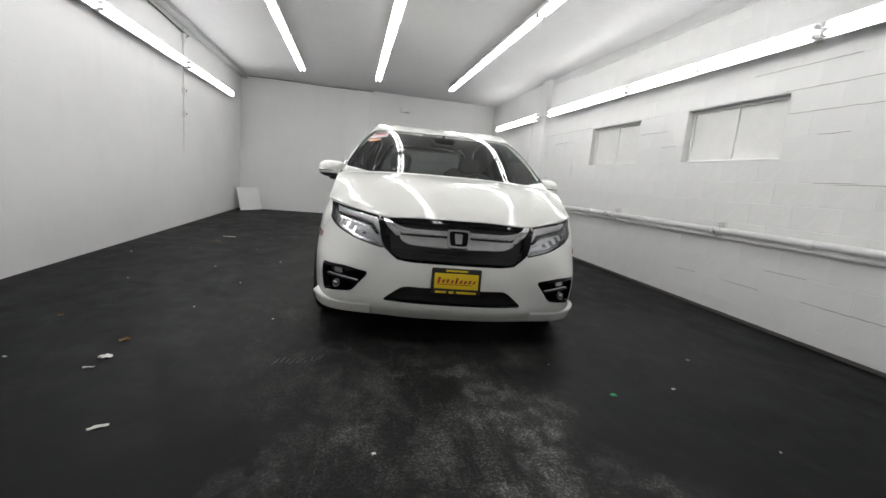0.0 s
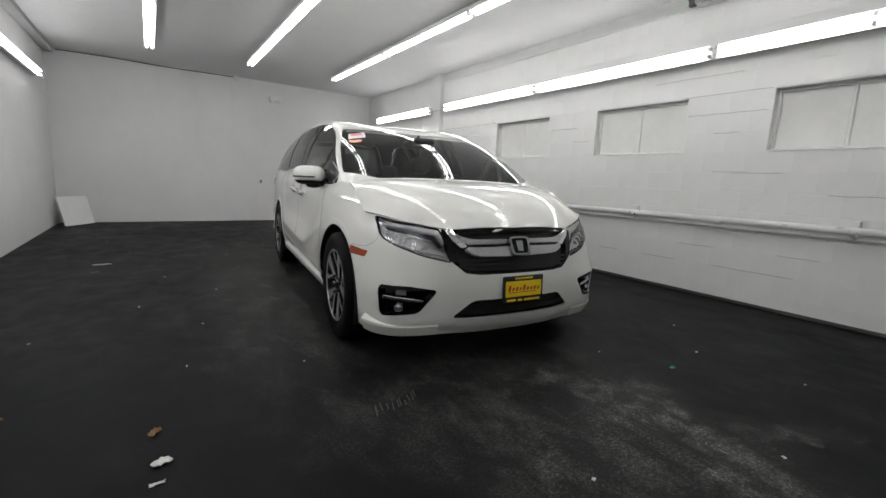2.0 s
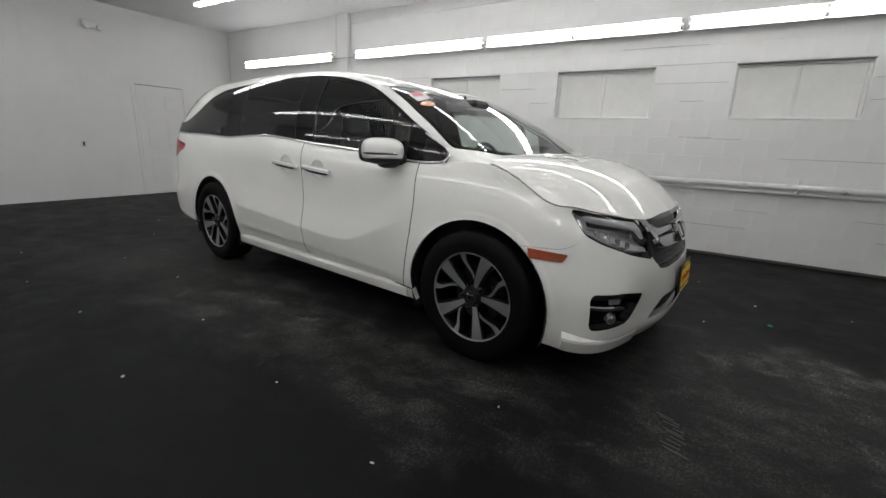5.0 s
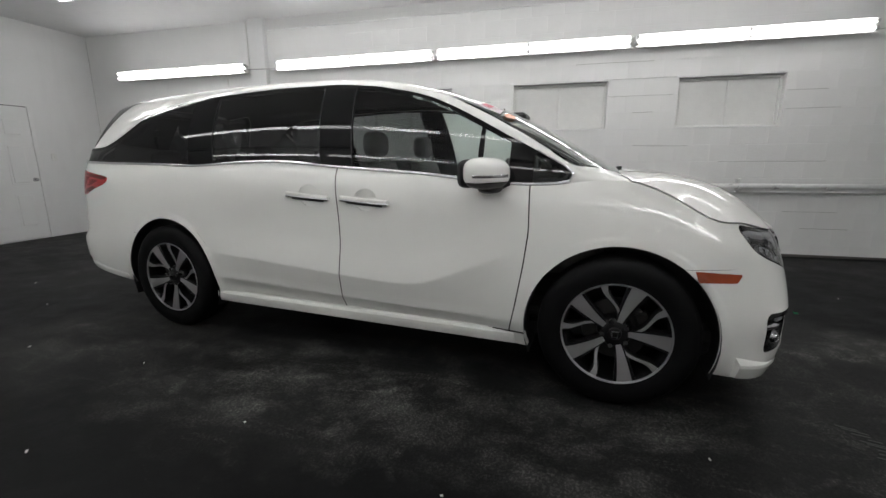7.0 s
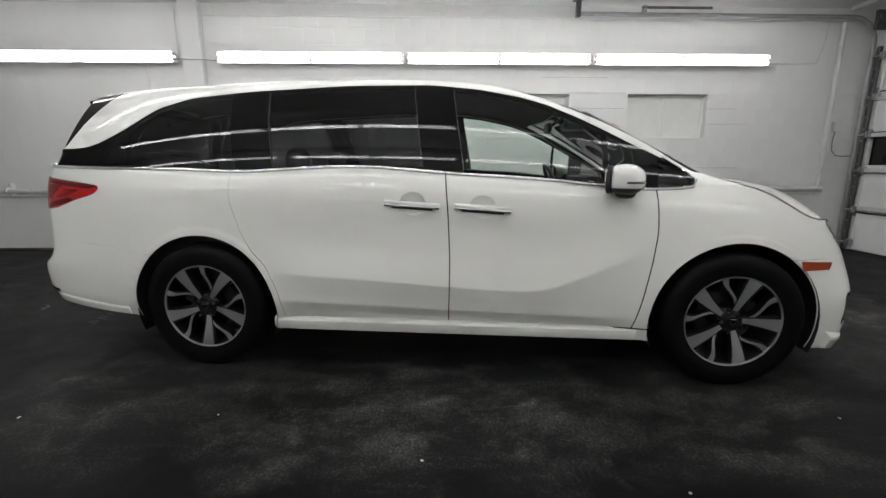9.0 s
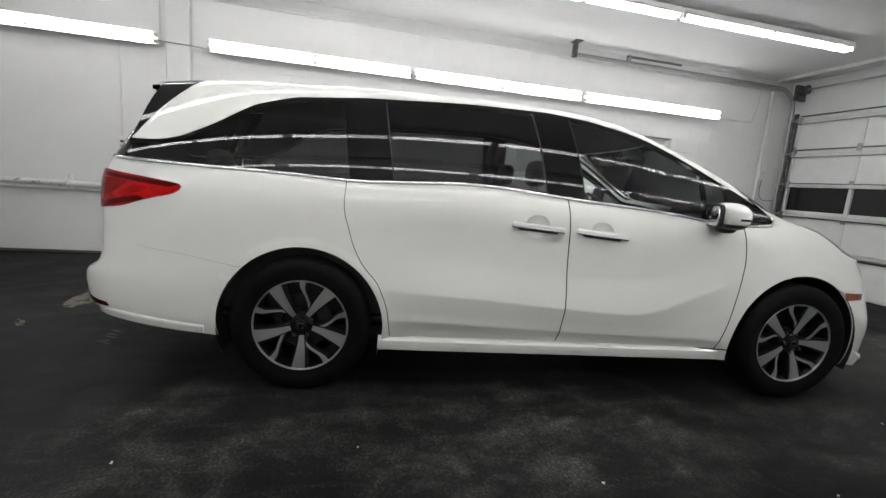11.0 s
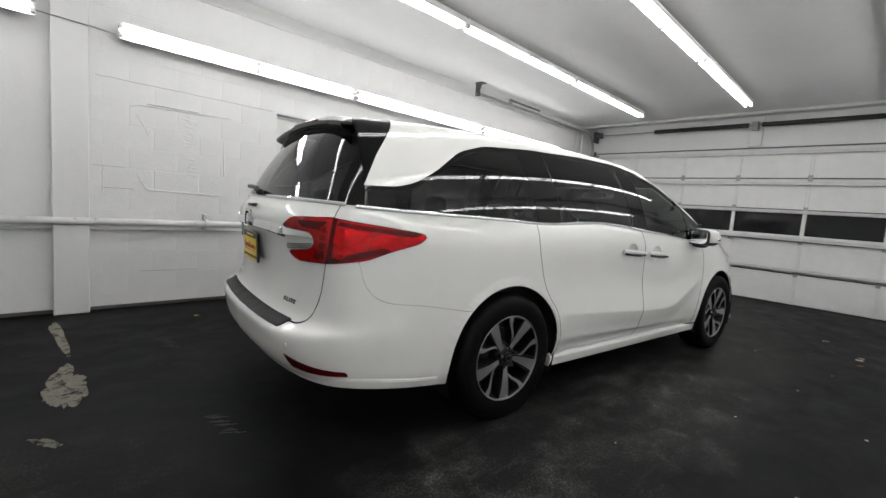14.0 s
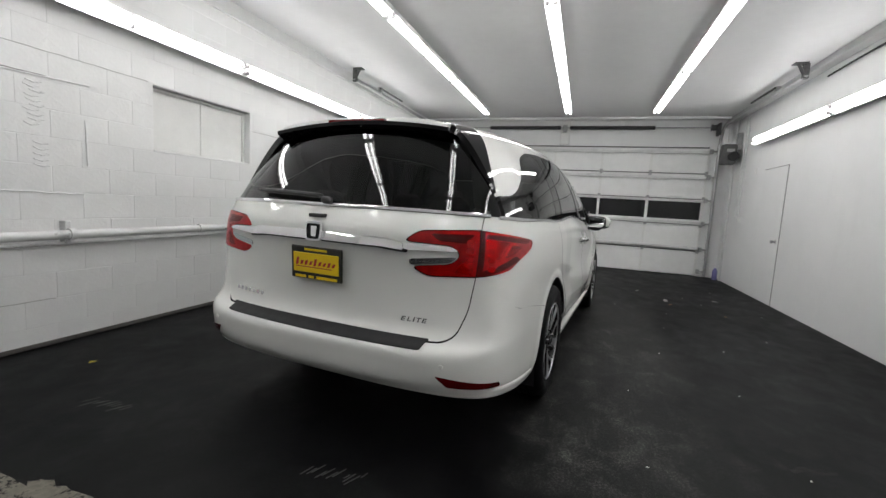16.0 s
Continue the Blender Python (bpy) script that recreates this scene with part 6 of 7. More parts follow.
for ch, wide in (("E", .035), ("L", .031), ("I", .016), ("T", .034), ("E", .035)):
    txt = bpy.data.curves.new("letter", "FONT")
    txt.body, txt.size, txt.extrude, txt.offset, txt.shear = ch, 0.034, 0.001, 0.0007, 0.18
    tmp = new("letter_curve", txt)
    me = bpy.data.meshes.new_from_object(tmp)
    bpy.data.objects.remove(tmp)
    place, out = on_tail(at, .692)
    across = Vector((0, 0, 1)).cross(out).normalized()
    up = out.cross(across)
    m = Matrix((across * 1.28, up * 0.85, out)).transposed().to_4x4()
    m.translation = place + out * 0.004
    me.transform(m)
    letters.from_mesh(me)
    bpy.data.meshes.remove(me)
    at -= wide * 0.88
part("trim_badge", letters, DARK_STEEL, tail_gate, "grey metal letters")
for s in (-1, 1):
    for y in (0.30, 0.70):
        x = -2.752 if y < .5 else -2.70
        sn = part("parking_sensor", lathe([(0, -.004), (.009, -.003), (.011, 0)], 16), PEARL, bump_r, smooth=True)
        sn.matrix_basis = pose(x, s * y, .535, 0, 0, -90)


# ---- wheels ----
def wheel_at(x, side):
    w = thing("wheel", (x, side * 0.966, 0.371), 0 if side < 0 else 180, "")
    w.parent = car
    w["label"] = "alloy wheel with five machined blades, each with a curled side arm"
    R, r = 0.371, 0.257
    prof = [(r - 0.004, 0.0), (r + 0.012, -0.004), (r + 0.035, -0.010), (r + 0.065, -0.012), (R - 0.022, -0.004), (R - 0.008, 0.008), (R - 0.001, 0.025),
            (R, 0.06), (R, 0.175), (R - 0.006, 0.21), (R - 0.02, 0.226), (r + 0.06, 0.24), (r, 0.235), (r - 0.01, 0.2), (r - 0.012, 0.05)]
    tyre = part("tyre", lathe(prof, 72, closed=True), TYRE, w, "black road tyre", smooth=True)
    for off in (0.075, 0.117, 0.16):
        part("tread_groove", lathe([(R + 0.0006, off - 0.004), (R + 0.0012, off), (R + 0.0006, off + 0.004)], 48), SEAM_BLACK, tyre)
    rim = part("rim", lathe([(r - 0.002, 0.004), (r - 0.004, -0.002), (r - 0.012, 0.0), (r - 0.018, 0.014), (r - 0.024, 0.03), (r - 0.03, 0.2)], 72), ALLOY_DARK, w, "black painted barrel", smooth=True, angle=60)
    part("rim_lip", lathe([(r - 0.003, 0.002), (r - 0.006, -0.004), (r - 0.013, -0.002), (r - 0.014, 0.004)], 72), ALLOY, rim, "machined bright lip", smooth=True)
    part("hub", lathe([(0, 0.012), (0.036, 0.013), (0.054, 0.016), (0.068, 0.026), (0.08, 0.05), (0.085, 0.08)], 40), ALLOY_DARK, w, smooth=True)
    for k in range(5):
        base = math.radians((73 if x > 0 else 57) + 72 * k)
        # a broad blade and, beside it, a slim arm that curls away to the lip: bright faces, black flanks
        for kind in ("blade", "arm"):
            face_pts = []
            for i in range(13):
                u = i / 12
                rad = 0.048 + (r - 0.057) * u
                if kind == "blade":
                    mid, half = base - math.radians(5) * u, 0.011 + 0.025 * u ** 1.1
                else:
                    q = min(1, max(0, (u - 0.05) / 0.80))
                    bend = 5 + 27 * q * q * (3 - 2 * q)
                    mid, half = base + math.radians(bend), 0.006 + 0.003 * u + 0.008 * max(0, u - 0.7) / 0.3
                half /= rad
                face_pts.append(((rad, mid - half), (rad, mid + half)))
            for name, mat, y0, y1, grow in (("spoke", ALLOY, 0.0, 0.008, 0.0), ("spoke_flank", ALLOY_DARK, 0.004, 0.05, 0.22)):
                bm = bmesh.new()
                rows = []
                for i, (a, b) in enumerate(face_pts):
                    u = i / 12
                    dish = 0.020 * (1 - u) ** 1.5 + 0.002 + (0.006 if kind == "arm" else 0) * (1 - u)
                    extra = grow * (b[1] - a[1])
                    a1, b1 = a[1] - extra, b[1] + extra
                    rows.append([bm.verts.new((rr * math.cos(t), yy + dish, rr * math.sin(t))) for rr, t, yy in ((a[0], a1, y0), (b[0], b1, y0), (b[0], b1, y1), (a[0], a1, y1))])
                for p, q in zip(rows, rows[1:]):
                    for e in range(4):
                        bm.faces.new((p[e], p[(e + 1) % 4], q[(e + 1) % 4], q[e]))
                bm.faces.new(rows[0])
                bm.faces.new(rows[-1])
                bmesh.ops.recalc_face_normals(bm, faces=bm.faces[:])
                part(name, bm, mat, rim, "machined grey spoke face" if name == "spoke" else "")
        a = base + math.radians(36)
        part("lug_nut", rod((0.060 * math.cos(a), -0.004, 0.060 * math.sin(a)), (0.060 * math.cos(a), 0.03, 0.060 * math.sin(a)), 0.012, 6), CHROME, w, "bright lug nut")
    cap = part("centre_cap", lathe([(0, 0.002), (0.026, 0.003), (0.031, 0.008), (0.032, 0.02)], 32), ALLOY_DARK, w, smooth=True)
    part("cap_mark", extruded([(-0.014, -0.016), (0.014, -0.016), (0.018, 0.016), (-0.018, 0.016)], 0.003, bevel=0.001), CHROME, cap, "bright cap mark").location = (0, -0.002, 0)
    part("cap_mark_field", extruded([(-0.008, -0.010), (0.008, -0.010), (0.011, 0.010), (-0.011, 0.010)], 0.002), SEAM_BLACK, cap).location = (0, -0.0045, 0)
    part("brake_disc", lathe([(0.07, 0.09), (0.155, 0.09), (0.157, 0.1), (0.155, 0.112), (0.07, 0.112)], 48), IRON, w, smooth=True, angle=30)
    cal = bmesh.new()
    cal = box((-0.05, 0.07, 0.10), (0.05, 0.14, 0.172), 0.012, cal)
    c = part("caliper", cal, IRON, w)
    c.rotation_euler = (0, radians(70 if x > 0 else -70) * (1 if side < 0 else -1), 0)
    return w


for x in WHEELS_X:
    for side in (-1, 1):
        wheel_at(x, side)

# ---- cabin ----
part("cabin_floor", box((-2.3, -0.84, 0.36), (1.2, 0.84, 0.42), 0.02), DASH, car)
panel("headliner", moved(top, -0.022), LINER, car, 0, 0, "dark grey roof lining")
dash = part("dashboard", box((0.86, -0.84, 0.60), (1.40, 0.84, 1.02), 0.06, segments=3), DASH, car, smooth=True)
part("dash_top", box((0.90, -0.80, 1.0), (1.44, 0.80, 1.055), 0.025, segments=2), DASH, dash, smooth=True)
part("instrument_hood", box((0.86, 0.20, 1.03), (1.08, 0.56, 1.11), 0.03, segments=2), DASH, dash, smooth=True)
part("screen", box((0.85, -0.12, 0.94), (0.87, 0.14, 1.06), 0.006), GLOSS_BLACK, dash)
part("console", box((0.1, -0.14, 0.42), (0.86, 0.14, 0.70), 0.04, segments=2), DASH, car, smooth=True)
wheel = lathe([(0.185 + 0.016 * math.cos(a), 0.016 * math.sin(a)) for a in np.linspace(0, math.tau, 12, endpoint=False)], 40, closed=True)
sw_ob = part("steering_wheel", wheel, LEATHER, car, "dark leather steering wheel", smooth=True)
sw_ob.matrix_basis = pose(0.72, 0.38, 1.02, 0, 0, 90) @ pose(0, 0, 0, -22, 0, 0)
part("wheel_boss", egg((0, 0.02, 0), (0.075, 0.025, 0.06)), DASH, sw_ob, smooth=True)
for a in (0, 180, 270):
    part("wheel_spoke", box((0.05, 0.004, -0.014), (0.178, 0.020, 0.014), 0.005), SATIN_CHROME if a == 270 else DASH, sw_ob).rotation_euler = (0, radians(a), 0)
part("rear_mirror", egg((0.60, 0.0, 1.455), (0.02, 0.12, 0.036), 3), BLACK_PLASTIC, car, smooth=True)
part("mirror_stalk", rod((0.62, 0, 1.47), (0.70, 0, 1.53), 0.012, 8), BLACK_PLASTIC, car)
part("sensor_pod", box((0.70, -0.10, 1.44), (0.86, 0.10, 1.50), 0.02), BLACK_PLASTIC, car)


def seat(x, y, w, base=0.62, top=1.18, head=True, tilt=14):
    s = part("seat", box((x - 0.26, y - w / 2, base - 0.16), (x + 0.28, y + w / 2, base), 0.06, segments=3), LEATHER, car, "dark leather seat with a headrest", smooth=True)
    lo, hi = base - 0.05, top
    n = 8
    bm = bmesh.new()
    rings = []
    for i in range(n + 1):
        u = i / n
        z = lo + (hi - lo) * u
        cx = x - 0.22 - math.tan(radians(tilt)) * (z - lo)
        half, th = w / 2 * (0.94 + 0.06 * math.sin(math.pi * u)) * (1 - 0.22 * max(0, u - 0.7) / 0.3), 0.075 - 0.025 * u
        rings.append([bm.verts.new((cx + th * math.copysign(abs(math.cos(a)) ** 0.5, math.cos(a)), y + half * math.copysign(abs(math.sin(a)) ** 0.5, math.sin(a)), z)) for a in np.linspace(0, math.tau, 20, endpoint=False)])
    for a, b in zip(rings, rings[1:]):
        for k in range(20):
            bm.faces.new((a[k], a[(k + 1) % 20], b[(k + 1) % 20], b[k]))
    bm.faces.new(rings[0][::-1])
    bm.faces.new(rings[-1])
    part("backrest", bm, LEATHER, s, smooth=True, angle=50)
    if head:
        hx = x - 0.22 - math.tan(radians(tilt)) * (hi + 0.12 - lo) + 0.02
        for yy in ([y] if w < 0.7 else [y - w / 3, y + w / 3]):
            part("headrest", egg((hx, yy, hi + 0.115), (0.055, 0.125, 0.088), 3.0), LEATHER, s, smooth=True)
            for d in (-0.05, 0.05):
                part("headrest_post", rod((hx, yy + d, hi - 0.03), (hx, yy + d, hi + 0.06), 0.007, 8), CHROME, s)


for y in (-0.40, 0.40):
    seat(0.28, y, 0.54)
    seat(-0.75, y, 0.52, 0.62, 1.10)
seat(-1.75, 0.0, 1.3, 0.62, 1.08)
part("door_card", box((-2.2, -0.86, 0.42), (0.9, -0.83, 1.05), 0.01), DASH, car)
part("door_card", box((-2.2, 0.83, 0.42), (0.9, 0.86, 1.05), 0.01), DASH, car)

# ---- windscreen stickers, lying just on the glass ----
gh_v = gh[0]


def on_glass(x, y):
    """The screen's height at a place."""
    d = (gh_v[:, 0] - x) ** 2 + (gh_v[:, 1] - abs(y)) ** 2
    best = np.argsort(d)[:6]
    w = 1 / (d[best] + 1e-6)
    return float((gh_v[best, 2] * w).sum() / w.sum()), gh_v[best, 3:].mean(axis=0)


def decal(name, outline, mat, lift, label):
    v = []
    for x, y in outline:
        z, n = on_glass(x, y)
        v.append((x + n[0] * lift, y, z + n[2] * lift))
    return mesh_object(name, v, [tuple(range(len(v)))], mat, car, label)


decal("sticker", [(0.70, -0.665), (0.69, -0.52), (0.81, -0.545), (0.83, -0.70)], STICKER_PINK, 0.006, "pale red and white inspection sticker")
decal("sticker_print", [(0.715, -0.645), (0.71, -0.55), (0.76, -0.56), (0.765, -0.665)], STICKER_RED, 0.008, "")
decal("sticker", [(0.875 + 0.03 * math.cos(a), -0.655 + 0.06 * math.sin(a)) for a in np.linspace(math.tau, 0, 18, endpoint=False)], STICKER_ORANGE, 0.006, "small orange oval sticker")


# ---- litter and marks on the floor ----
PAPER = plain("dirty_paper", (0.62, 0.61, 0.58), 0.8, vary=0.12, scale=40)
LEAF = plain("dry_leaf", (0.22, 0.12, 0.05), 0.8, vary=0.3, scale=60)
GREEN_BIT = plain("green_plastic", (0.02, 0.30, 0.12), 0.4, vary=0.1)
YELLOW_BIT = plain("yellow_plastic", (0.55, 0.42, 0.03), 0.5, vary=0.1)
def worn_concrete(name):
    """Bare grey concrete with rests of the black coat clinging to it."""
    def build(t, p):
        ragged = maths(t, "ADD", maths(t, "MULTIPLY", noise_fac(t, 11.0, 6.0, 0.7), 0.75), maths(t, "MULTIPLY", noise_fac(t, 60.0, 4.0, 0.7), 0.25))
        tone = mixed(t, noise_fac(t, 30.0, 4.0), (0.08, 0.073, 0.06), (0.22, 0.205, 0.17))
        t.links.new(mixed(t, ramp(t, ragged, 0.43, 0.49), (0.006, 0.006, 0.006), tone), p.inputs["Base Color"])
        p.inputs["Roughness"].default_value = 0.8
        p.inputs["Specular IOR Level"].default_value = 0.2
        bump(t, p, ragged, 0.6, 0.003)
    return material(name, build)


RAW = worn_concrete("bare_concrete")
SCUFF = plain("rubber_scuff", (0.045, 0.045, 0.043), 0.7, vary=0.4, scale=50)


def scrap(name, x, y, w, d, turn, mat, seed, label, curl=0.012):
    """A small crumpled scrap lying on the floor."""
    r = random.Random(seed)
    bm = bmesh.new()
    n, m = 6, 4
    grid = [[bm.verts.new(((i / n - 0.5) * w + r.uniform(-.08, .08) * w, (j / m - 0.5) * d + r.uniform(-.1, .1) * d, 0.001 + r.random() * curl)) for j in range(m + 1)] for i in range(n + 1)]
    for i in range(n):
        for j in range(m):
            bm.faces.new((grid[i][j], grid[i + 1][j], grid[i + 1][j + 1], grid[i][j + 1]))
    low = [bm.verts.new((v.co.x, v.co.y, v.co.z + 0.0015)) for row in grid for v in row]
    for i in range(n):
        for j in range(m):
            k = i * (m + 1) + j
            bm.faces.new((low[k], low[k + m + 1], low[k + m + 2], low[k + 1]))
    ob = part(name, bm, mat)
    ob.matrix_basis = pose(x, y, 0.0005, 0, 0, turn)
    tagged(ob, label, "litter", "litter on the floor")


scrap("paper_scrap", -1.04, 2.69, .06, .04, 20, PAPER, 1, "crumpled scrap of white paper on the floor")
scrap("paper_strip", -.734, 2.01, .07, .018, 32, PAPER, 2, "narrow strip of white paper on the floor", .006)
scrap("dry_leaf", -1.06, 2.93, .05, .03, 60, LEAF, 3, "dry brown leaf on the floor")
scrap("paper_strip", -1.53, 7.02, .16, .04, 10, PAPER, 4, "torn strip of white paper on the floor")
scrap("dry_leaf", -1.56, 6.58, .07, .05, 0, LEAF, 5, "dry brown leaf on the floor")
scrap("plastic_bit", 1.695, 2.145, .035, .025, 0, GREEN_BIT, 6, "small bit of green plastic on the floor")
scrap("paper_bit", 2.137, 2.20, .02, .015, 0, PAPER, 7, "tiny bit of white paper on the floor", .005)
scrap("paper_strip", -1.775, 2.28, .08, .02, -20, PAPER, 8, "narrow strip of white paper on the floor", .006)
scrap("paper_strip", -1.055, 2.565, .05, .014, 5, PAPER, 9, "narrow strip of white paper on the floor", .006)
scrap("plastic_bit", 3.36, 7.55, .04, .03, 30, YELLOW_BIT, 10, "small bit of yellow plastic on the floor")
scrap("dry_leaf", -1.62, 3.35, .03, .02, 30, LEAF, 11, "dry brown leaf on the floor")
rr = random.Random(5)
SPOTS = [(-1.35, 2.25), (-1.5, 2.7), (-.4, 1.5), (.35, 1.75), (-.9, 3.6), (-1.7, 4.4), (-.55, 5.35), (-.75, 4.35), (-.2, 7.3), (-.95, 6.1), (1.2, 1.4), (2.6, 2.6), (1.5, 2.55), (-1.15, 5.0), (-.3, 3.35), (-1.3, 7.8), (.45, 8.15), (-.7, 8.2), (2.2, 1.6), (-.95, 7.1), (.9, 9.0), (-1.6, 8.9), (-.2, 6.35), (-2.1, 3.1), (-2.2, 5.6), (-1.9, 1.5)]
for k, (x, y) in enumerate(SPOTS):
    scrap("paper_bit", x, y, rr.uniform(.008, .02), rr.uniform(.006, .013), rr.uniform(0, 180), PAPER, 40 + k, "tiny bit of white paper on the floor", .004)


def flat_patch(name, x, y, w, d, turn, seed, mat, label, category, lift=0.002):
    """A ragged flat patch, a few millimetres of broken edge."""
    r = random.Random(seed)
    n = 46
    bm = bmesh.new()
    ring_top, ring_low = [], []
    ph = [r.uniform(0, 6.3) for _ in range(6)]
    for k in range(n):
        a = k * math.tau / n
        q = 1 + sum(0.22 / (i + 1) * math.sin((i + 2) * a + ph[i]) for i in range(6)) + r.uniform(-.13, .13)
        ring_top.append(bm.verts.new((w / 2 * q * math.cos(a) * 0.96, d / 2 * q * math.sin(a) * 0.96, lift)))
        ring_low.append(bm.verts.new((w / 2 * q * math.cos(a), d / 2 * q * math.sin(a), 0.0002)))
    mid = bm.verts.new((0, 0, lift))
    for k in range(n):
        j = (k + 1) % n
        bm.faces.new((mid, ring_top[k], ring_top[j]))
        bm.faces.new((ring_top[k], ring_low[k], ring_low[j], ring_top[j]))
    bmesh.ops.recalc_face_normals(bm, faces=bm.faces[:])
    ob = part(name, bm, mat)
    ob.matrix_basis = pose(x, y, 0, 0, 0, turn)
    tagged(ob, label, category, kind="structure")


flat_patch("floor_patch", 3.2, 8.53, .82, .085, 3, 21, RAW, "bare worn concrete patch in the black floor", "floor patch")
flat_patch("floor_patch", 2.12, 8.53, .62, .19, -8, 22, RAW, "bare worn concrete patch in the black floor", "floor patch")
flat_patch("floor_patch", 1.45, 8.62, .18, .05, 30, 23, RAW, "small bare worn patch in the black floor", "floor patch")


def tread_mark(x, y, turn):
    t = thing("tyre_mark", (x, y, 0), turn, "faint grey tyre print on the black floor", "tyre mark", "tyre prints", "structure")
    r = random.Random(int(x * 100))
    for k in range(11):
        u = -0.13 + 0.026 * k + r.uniform(-.006, .006)
        ln, sl = r.uniform(.03, .085), r.uniform(.35, .55)
        y0 = r.uniform(-.05, .0)
        bar = bmesh.new()
        low, high = [], []
        for px, py in ((u, y0), (u + .007, y0), (u + .007 + ln * sl, y0 + ln), (u + ln * sl, y0 + ln)):
            low.append(bar.verts.new((px, py, 0.0002)))
            high.append(bar.verts.new((px + .001, py, 0.0010)))
        bar.faces.new(high)
        for i in range(4):
            bar.faces.new((low[i], low[(i + 1) % 4], high[(i + 1) % 4], high[i]))
        part("tread_bar", bar, SCUFF, t)


tread_mark(1.156, 7.93, 5)
tread_mark(2.655, 7.90, 4)
tread_mark(-.062, 2.63, 8)

# ---- raised ridges of an old sign and cracks on the block wall ----
def ridge(points, r, label, seed):
    q = random.Random(seed)
    pts = []
    for a, b in zip(points, points[1:]):
        for k in range(9):
            u = k / 9
            pts.append((XR - 0.001 - q.uniform(0, 0.002), a[0] + (b[0] - a[0]) * u, a[1] + (b[1] - a[1]) * u + q.uniform(-.004, .004)))
    ob = part("paint_ridge", tube(pts, r, 6), WALL, smooth=True)
    tagged(ob, label, "wall trim", kind="structure")


ridge([(7.99, 1.94), (7.92, 1.965), (7.40, 1.982), (7.10, 1.99)], .007, "ragged painted ridge left by an old sign", 1)
ridge([(7.86, 1.163), (7.45, 1.155), (7.18, 1.150)], .008, "ragged painted ridge left by an old sign", 2)
ridge([(7.17, 1.72), (7.165, 1.45), (7.16, 1.36)], .006, "ragged painted ridge left by an old sign", 3)
ridge([(8.20, 1.42), (8.20, 1.08)], .005, "painted ridge beside the pilaster", 5)
wrinkles = [(7.49 + 0.02 * math.sin(2.3 * k), 1.93 - 0.033 * k) for k in range(10)] + [(7.46, 1.505 - 0.04 * k) for k in range(5)]
for k, (y, z) in enumerate(wrinkles):
    ridge([(y + .05, z + .008), (y, z - .006), (y - .045, z + .006)], .004, "wrinkle in the thick wall paint", 10 + k)
for k in range(4):
    y, z = 7.925 - 0.012 * k, 1.30 - 0.035 * k
    ridge([(y + .03, z + .03), (y - .03, z - .03)], .004, "slanting wrinkle in the thick wall paint", 40 + k)
ridge([(7.95, 1.875), (7.90, 1.80), (7.84, 1.675)], .004, "slanting wrinkle in the thick wall paint", 50)


def crack(y0, y1, z, seed, r=0.0022):
    """A length of bed joint where the paint has split, its shadow drawn as a grey line."""
    q = random.Random(seed)
    n = max(4, int((y0 - y1) / 0.05))
    pts = [(XR - 0.0012, y0 + (y1 - y0) * k / n, z + q.uniform(-.003, .003)) for k in range(n + 1)]
    ob = part("paint_crack", tube(pts, r * 0.5, 6, rz=r), SPLIT, smooth=True)
    tagged(ob, "thin split in the wall paint along a block joint, its shadow coloured in", "wall crack", kind="structure")


SPLIT = plain("split_joint_shadow", (0.26, 0.25, 0.235), 0.9, vary=0.3, scale=25)
CRACKS = [(3.82, 2.91, 2.36), (3.47, 2.63, 2.16), (3.40, 2.66, 1.958), (5.4, 4.9, 1.945), (4.96, 4.7, 1.757), (2.9, 2.45, 1.345), (3.33, 2.95, 0.552), (3.76, 3.35, 0.356), (2.96, 2.23, 0.355),
          (4.37, 4.1, 0.357), (2.39, 2.06, 0.556), (3.11, 2.87, 1.758), (1.46, 0.92, 1.752), (1.46, 1.07, 1.958), (2.09, 0.97, 1.152), (3.07, 2.73, 1.356), (1.33, 0.77, 0.555), (1.12, 0.64, 0.355),
          (8.25, 6.65, 2.162), (8.27, 8.03, 1.36), (8.2, 7.97, 1.158), (7.91, 7.41, 0.355)]
for k, (y0, y1, z) in enumerate(CRACKS):
    crack(y0, y1, z, 60 + k)
crack(7.86, 7.27, 1.985, 90, 0.0045)

# ---- a bottle standing in the corner by the garage door ----
BLUE_FILM = plain("blue_plastic", (0.16, 0.15, 0.36), 0.3, vary=0.15, scale=20)
bottle = thing("plastic_bottle", (-2.43, -0.36, 0), 0, "pale violet plastic bottle standing in the corner by the garage door", "bottle")
part("bottle_body", lathe([(0, 0.0), (0.040, 0.0), (0.046, 0.008), (0.047, 0.07), (0.044, 0.10), (0.047, 0.13), (0.045, 0.18), (0.030, 0.215), (0.016, 0.235), (0.015, 0.25), (0, 0.25)], 20, "Z"), BLUE_FILM, bottle, smooth=True)
part("cap", lathe([(0, 0.25), (0.018, 0.25), (0.018, 0.272), (0, 0.274)], 16, "Z"), WHITE_METAL, bottle, smooth=True)


# ---- the block wall's face: single blocks in running bond, thickly painted ----
BW, BH, FIRST = 0.401, 0.2005, -0.046
block_meshes = {}


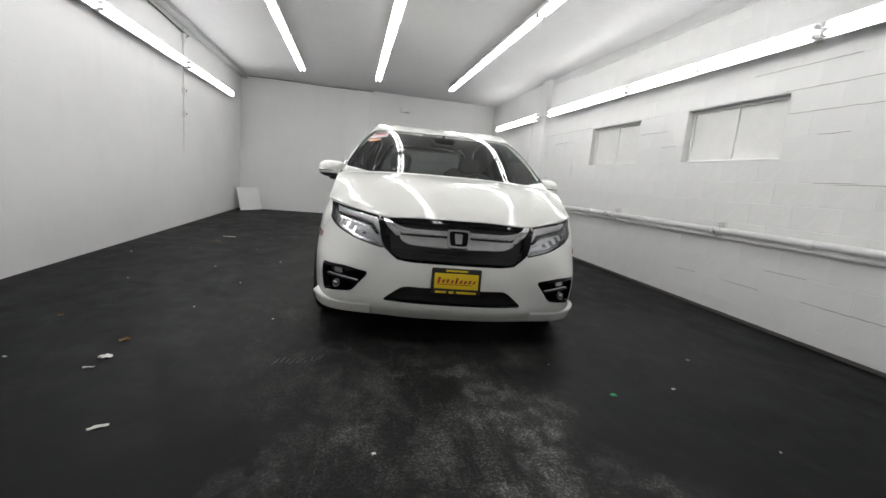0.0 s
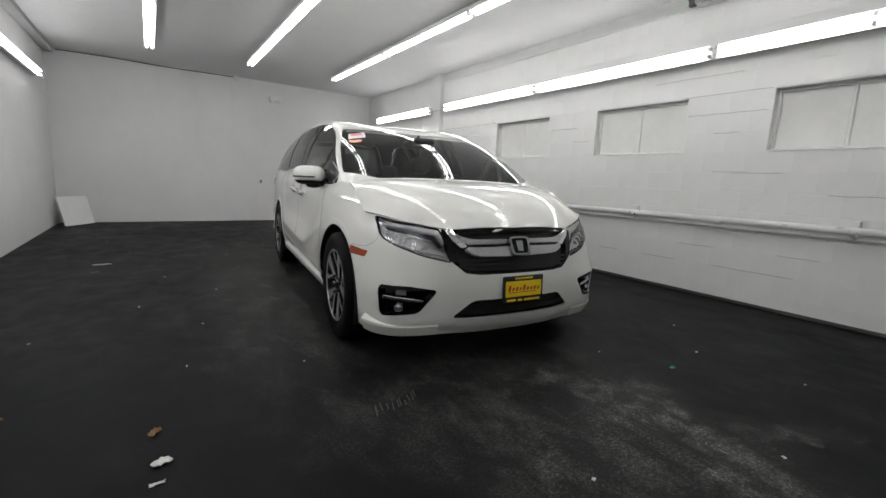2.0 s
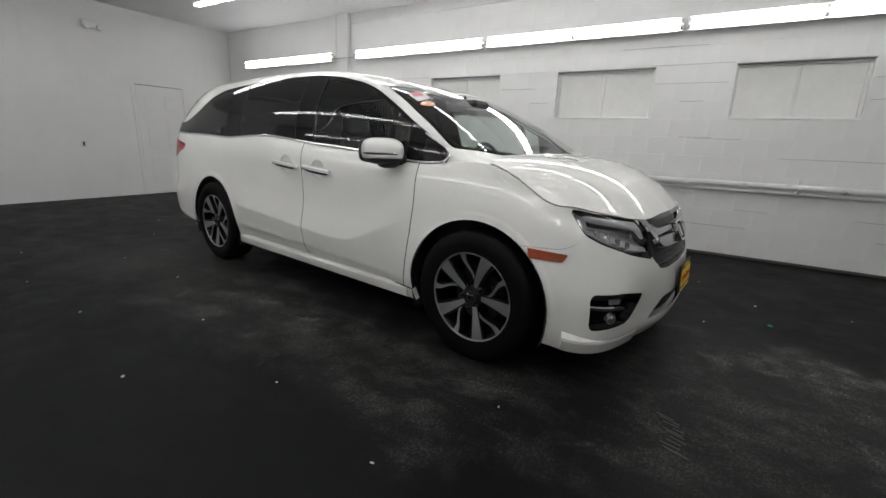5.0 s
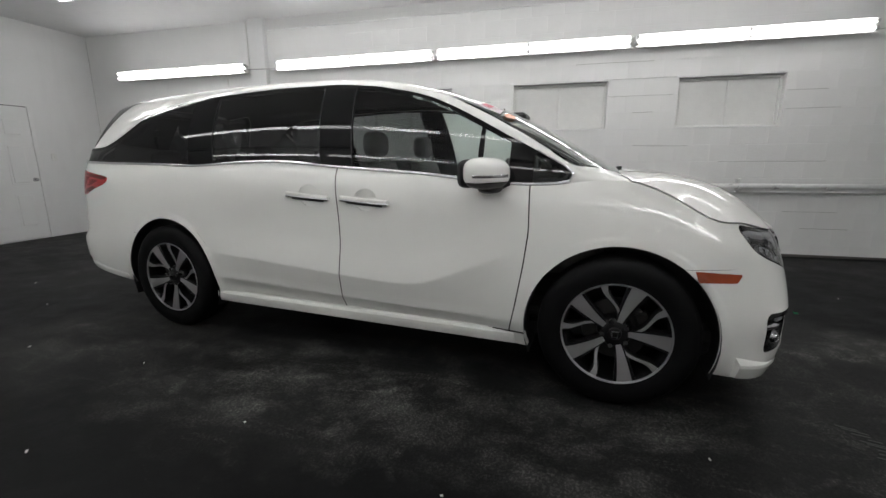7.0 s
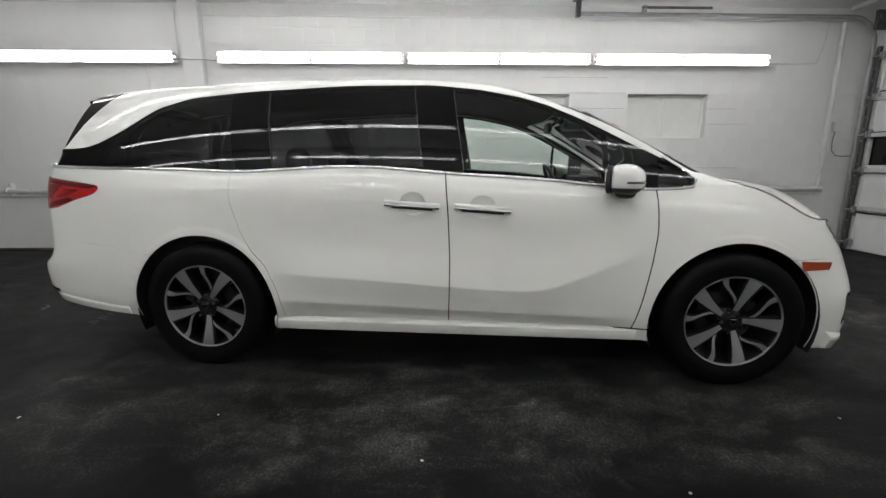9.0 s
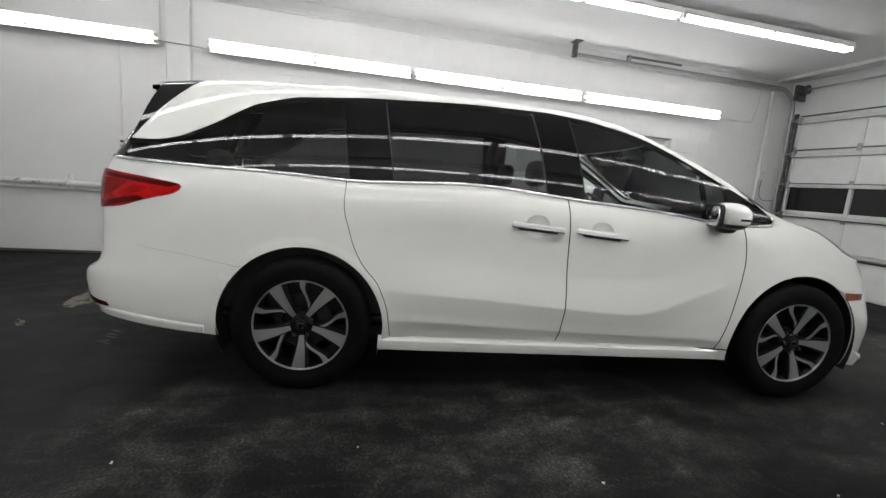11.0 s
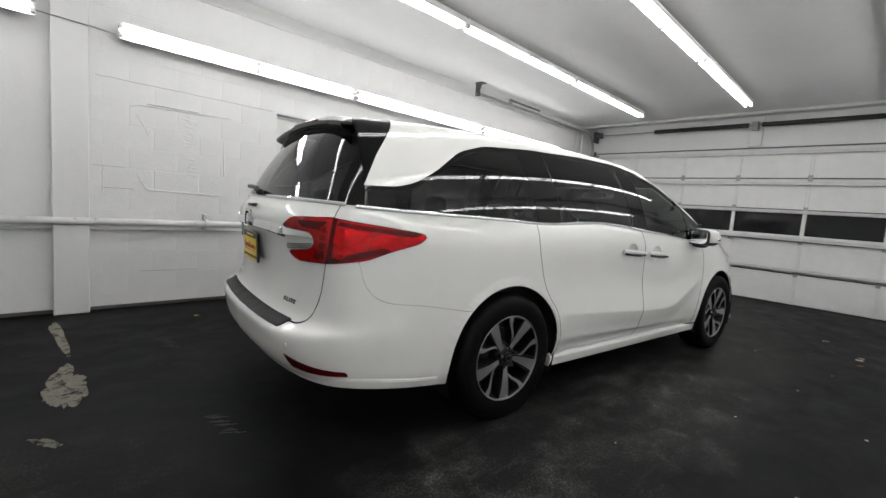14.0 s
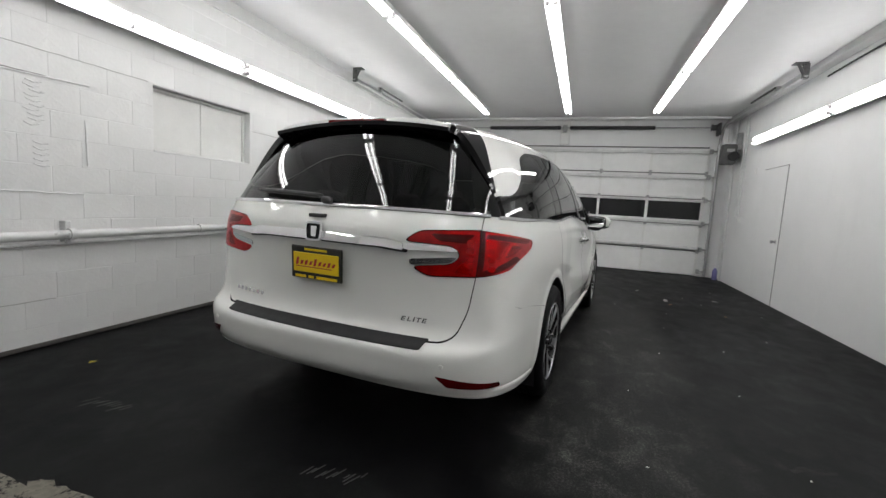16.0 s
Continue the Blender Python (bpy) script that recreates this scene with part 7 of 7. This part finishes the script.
def block_mesh(w, h, fill):
    """A painted block: fill 0 shows its joints all round, 1 only its bed joint, 2 hardly any."""
    key = (round(w, 3), round(h, 3), fill)
    if key not in block_meshes:
        d = (0.0020, 0.0015, 0.0011)[fill]
        e, g = ((0.006, 0.006), (0.0012, 0.005), (0.001, 0.0015))[fill]
        a, b = key[0] / 2, key[1] / 2
        v = [(0, -a, -b), (0, a, -b), (0, a, b), (0, -a, b), (-d, -a + e, -b + g), (-d, a - e, -b + g), (-d, a - e, b - g), (-d, -a + e, b - g)]
        f = [(4, 7, 6, 5), (0, 4, 5, 1), (1, 5, 6, 2), (2, 6, 7, 3), (3, 7, 4, 0)]
        me = bpy.data.meshes.new("block")
        me.from_pydata(v, [], [q[::-1] for q in f])
        me.materials.append(BLOCK)
        me.update()
        block_meshes[key] = me
    return block_meshes[key]


rest_v, rest_f = [], []
count = 0
spans_all = []
row = 0
while FIRST + row * BH < ZC - 0.02:
    z0, z1 = max(0.0, FIRST + row * BH), min(FIRST + (row + 1) * BH, ZC)
    y = YN - (BW / 2 if row % 2 else 0.0)
    while y < 8.5:
        pieces = [(max(y, YN), min(y + BW, 8.5))]
        if z0 > WIN_Z[0] - 0.1 and z1 < WIN_Z[1] + 0.1:
            for lo, hi in WINDOWS:
                cut = []
                for a, b in pieces:
                    if a < lo:
                        cut.append((a, min(b, lo)))
                    if b > hi:
                        cut.append((max(a, hi), b))
                pieces = cut
        for a, b in pieces:
            if b - a > 0.02:
                spans_all.append((a, b, z0, z1))
        y += BW
    row += 1
# the blocks of the stretch that the walk sees best are parts, the rest is joined
spans_all.sort(key=lambda s: abs((s[0] + s[1]) / 2 - 4.6) + (0 if s[3] < 2.4 else 6))
shake = random.Random(3)
for k, (a, b, z0, z1) in enumerate(spans_all):
    depth = shake.uniform(-0.0004, 0.0004)
    me = block_mesh(b - a - 0.0006, z1 - z0 - 0.0006, shake.choices((0, 1, 2), (0.08, 0.40, 0.52))[0])
    at = (face - 0.0002 + depth, (a + b) / 2, (z0 + z1) / 2)
    if k < 300:
        ob = new("block", me)
        ob.parent = wall_east
        ob.location = at
    else:
        base = len(rest_v)
        rest_v += [(p.co.x + at[0], p.co.y + at[1], p.co.z + at[2]) for p in me.vertices]
        rest_f += [tuple(base + i for i in q.vertices) for q in me.polygons]
far_blocks = mesh_object("blocks", rest_v, rest_f, BLOCK, wall_east)
far_blocks["kind"] = "stuff"
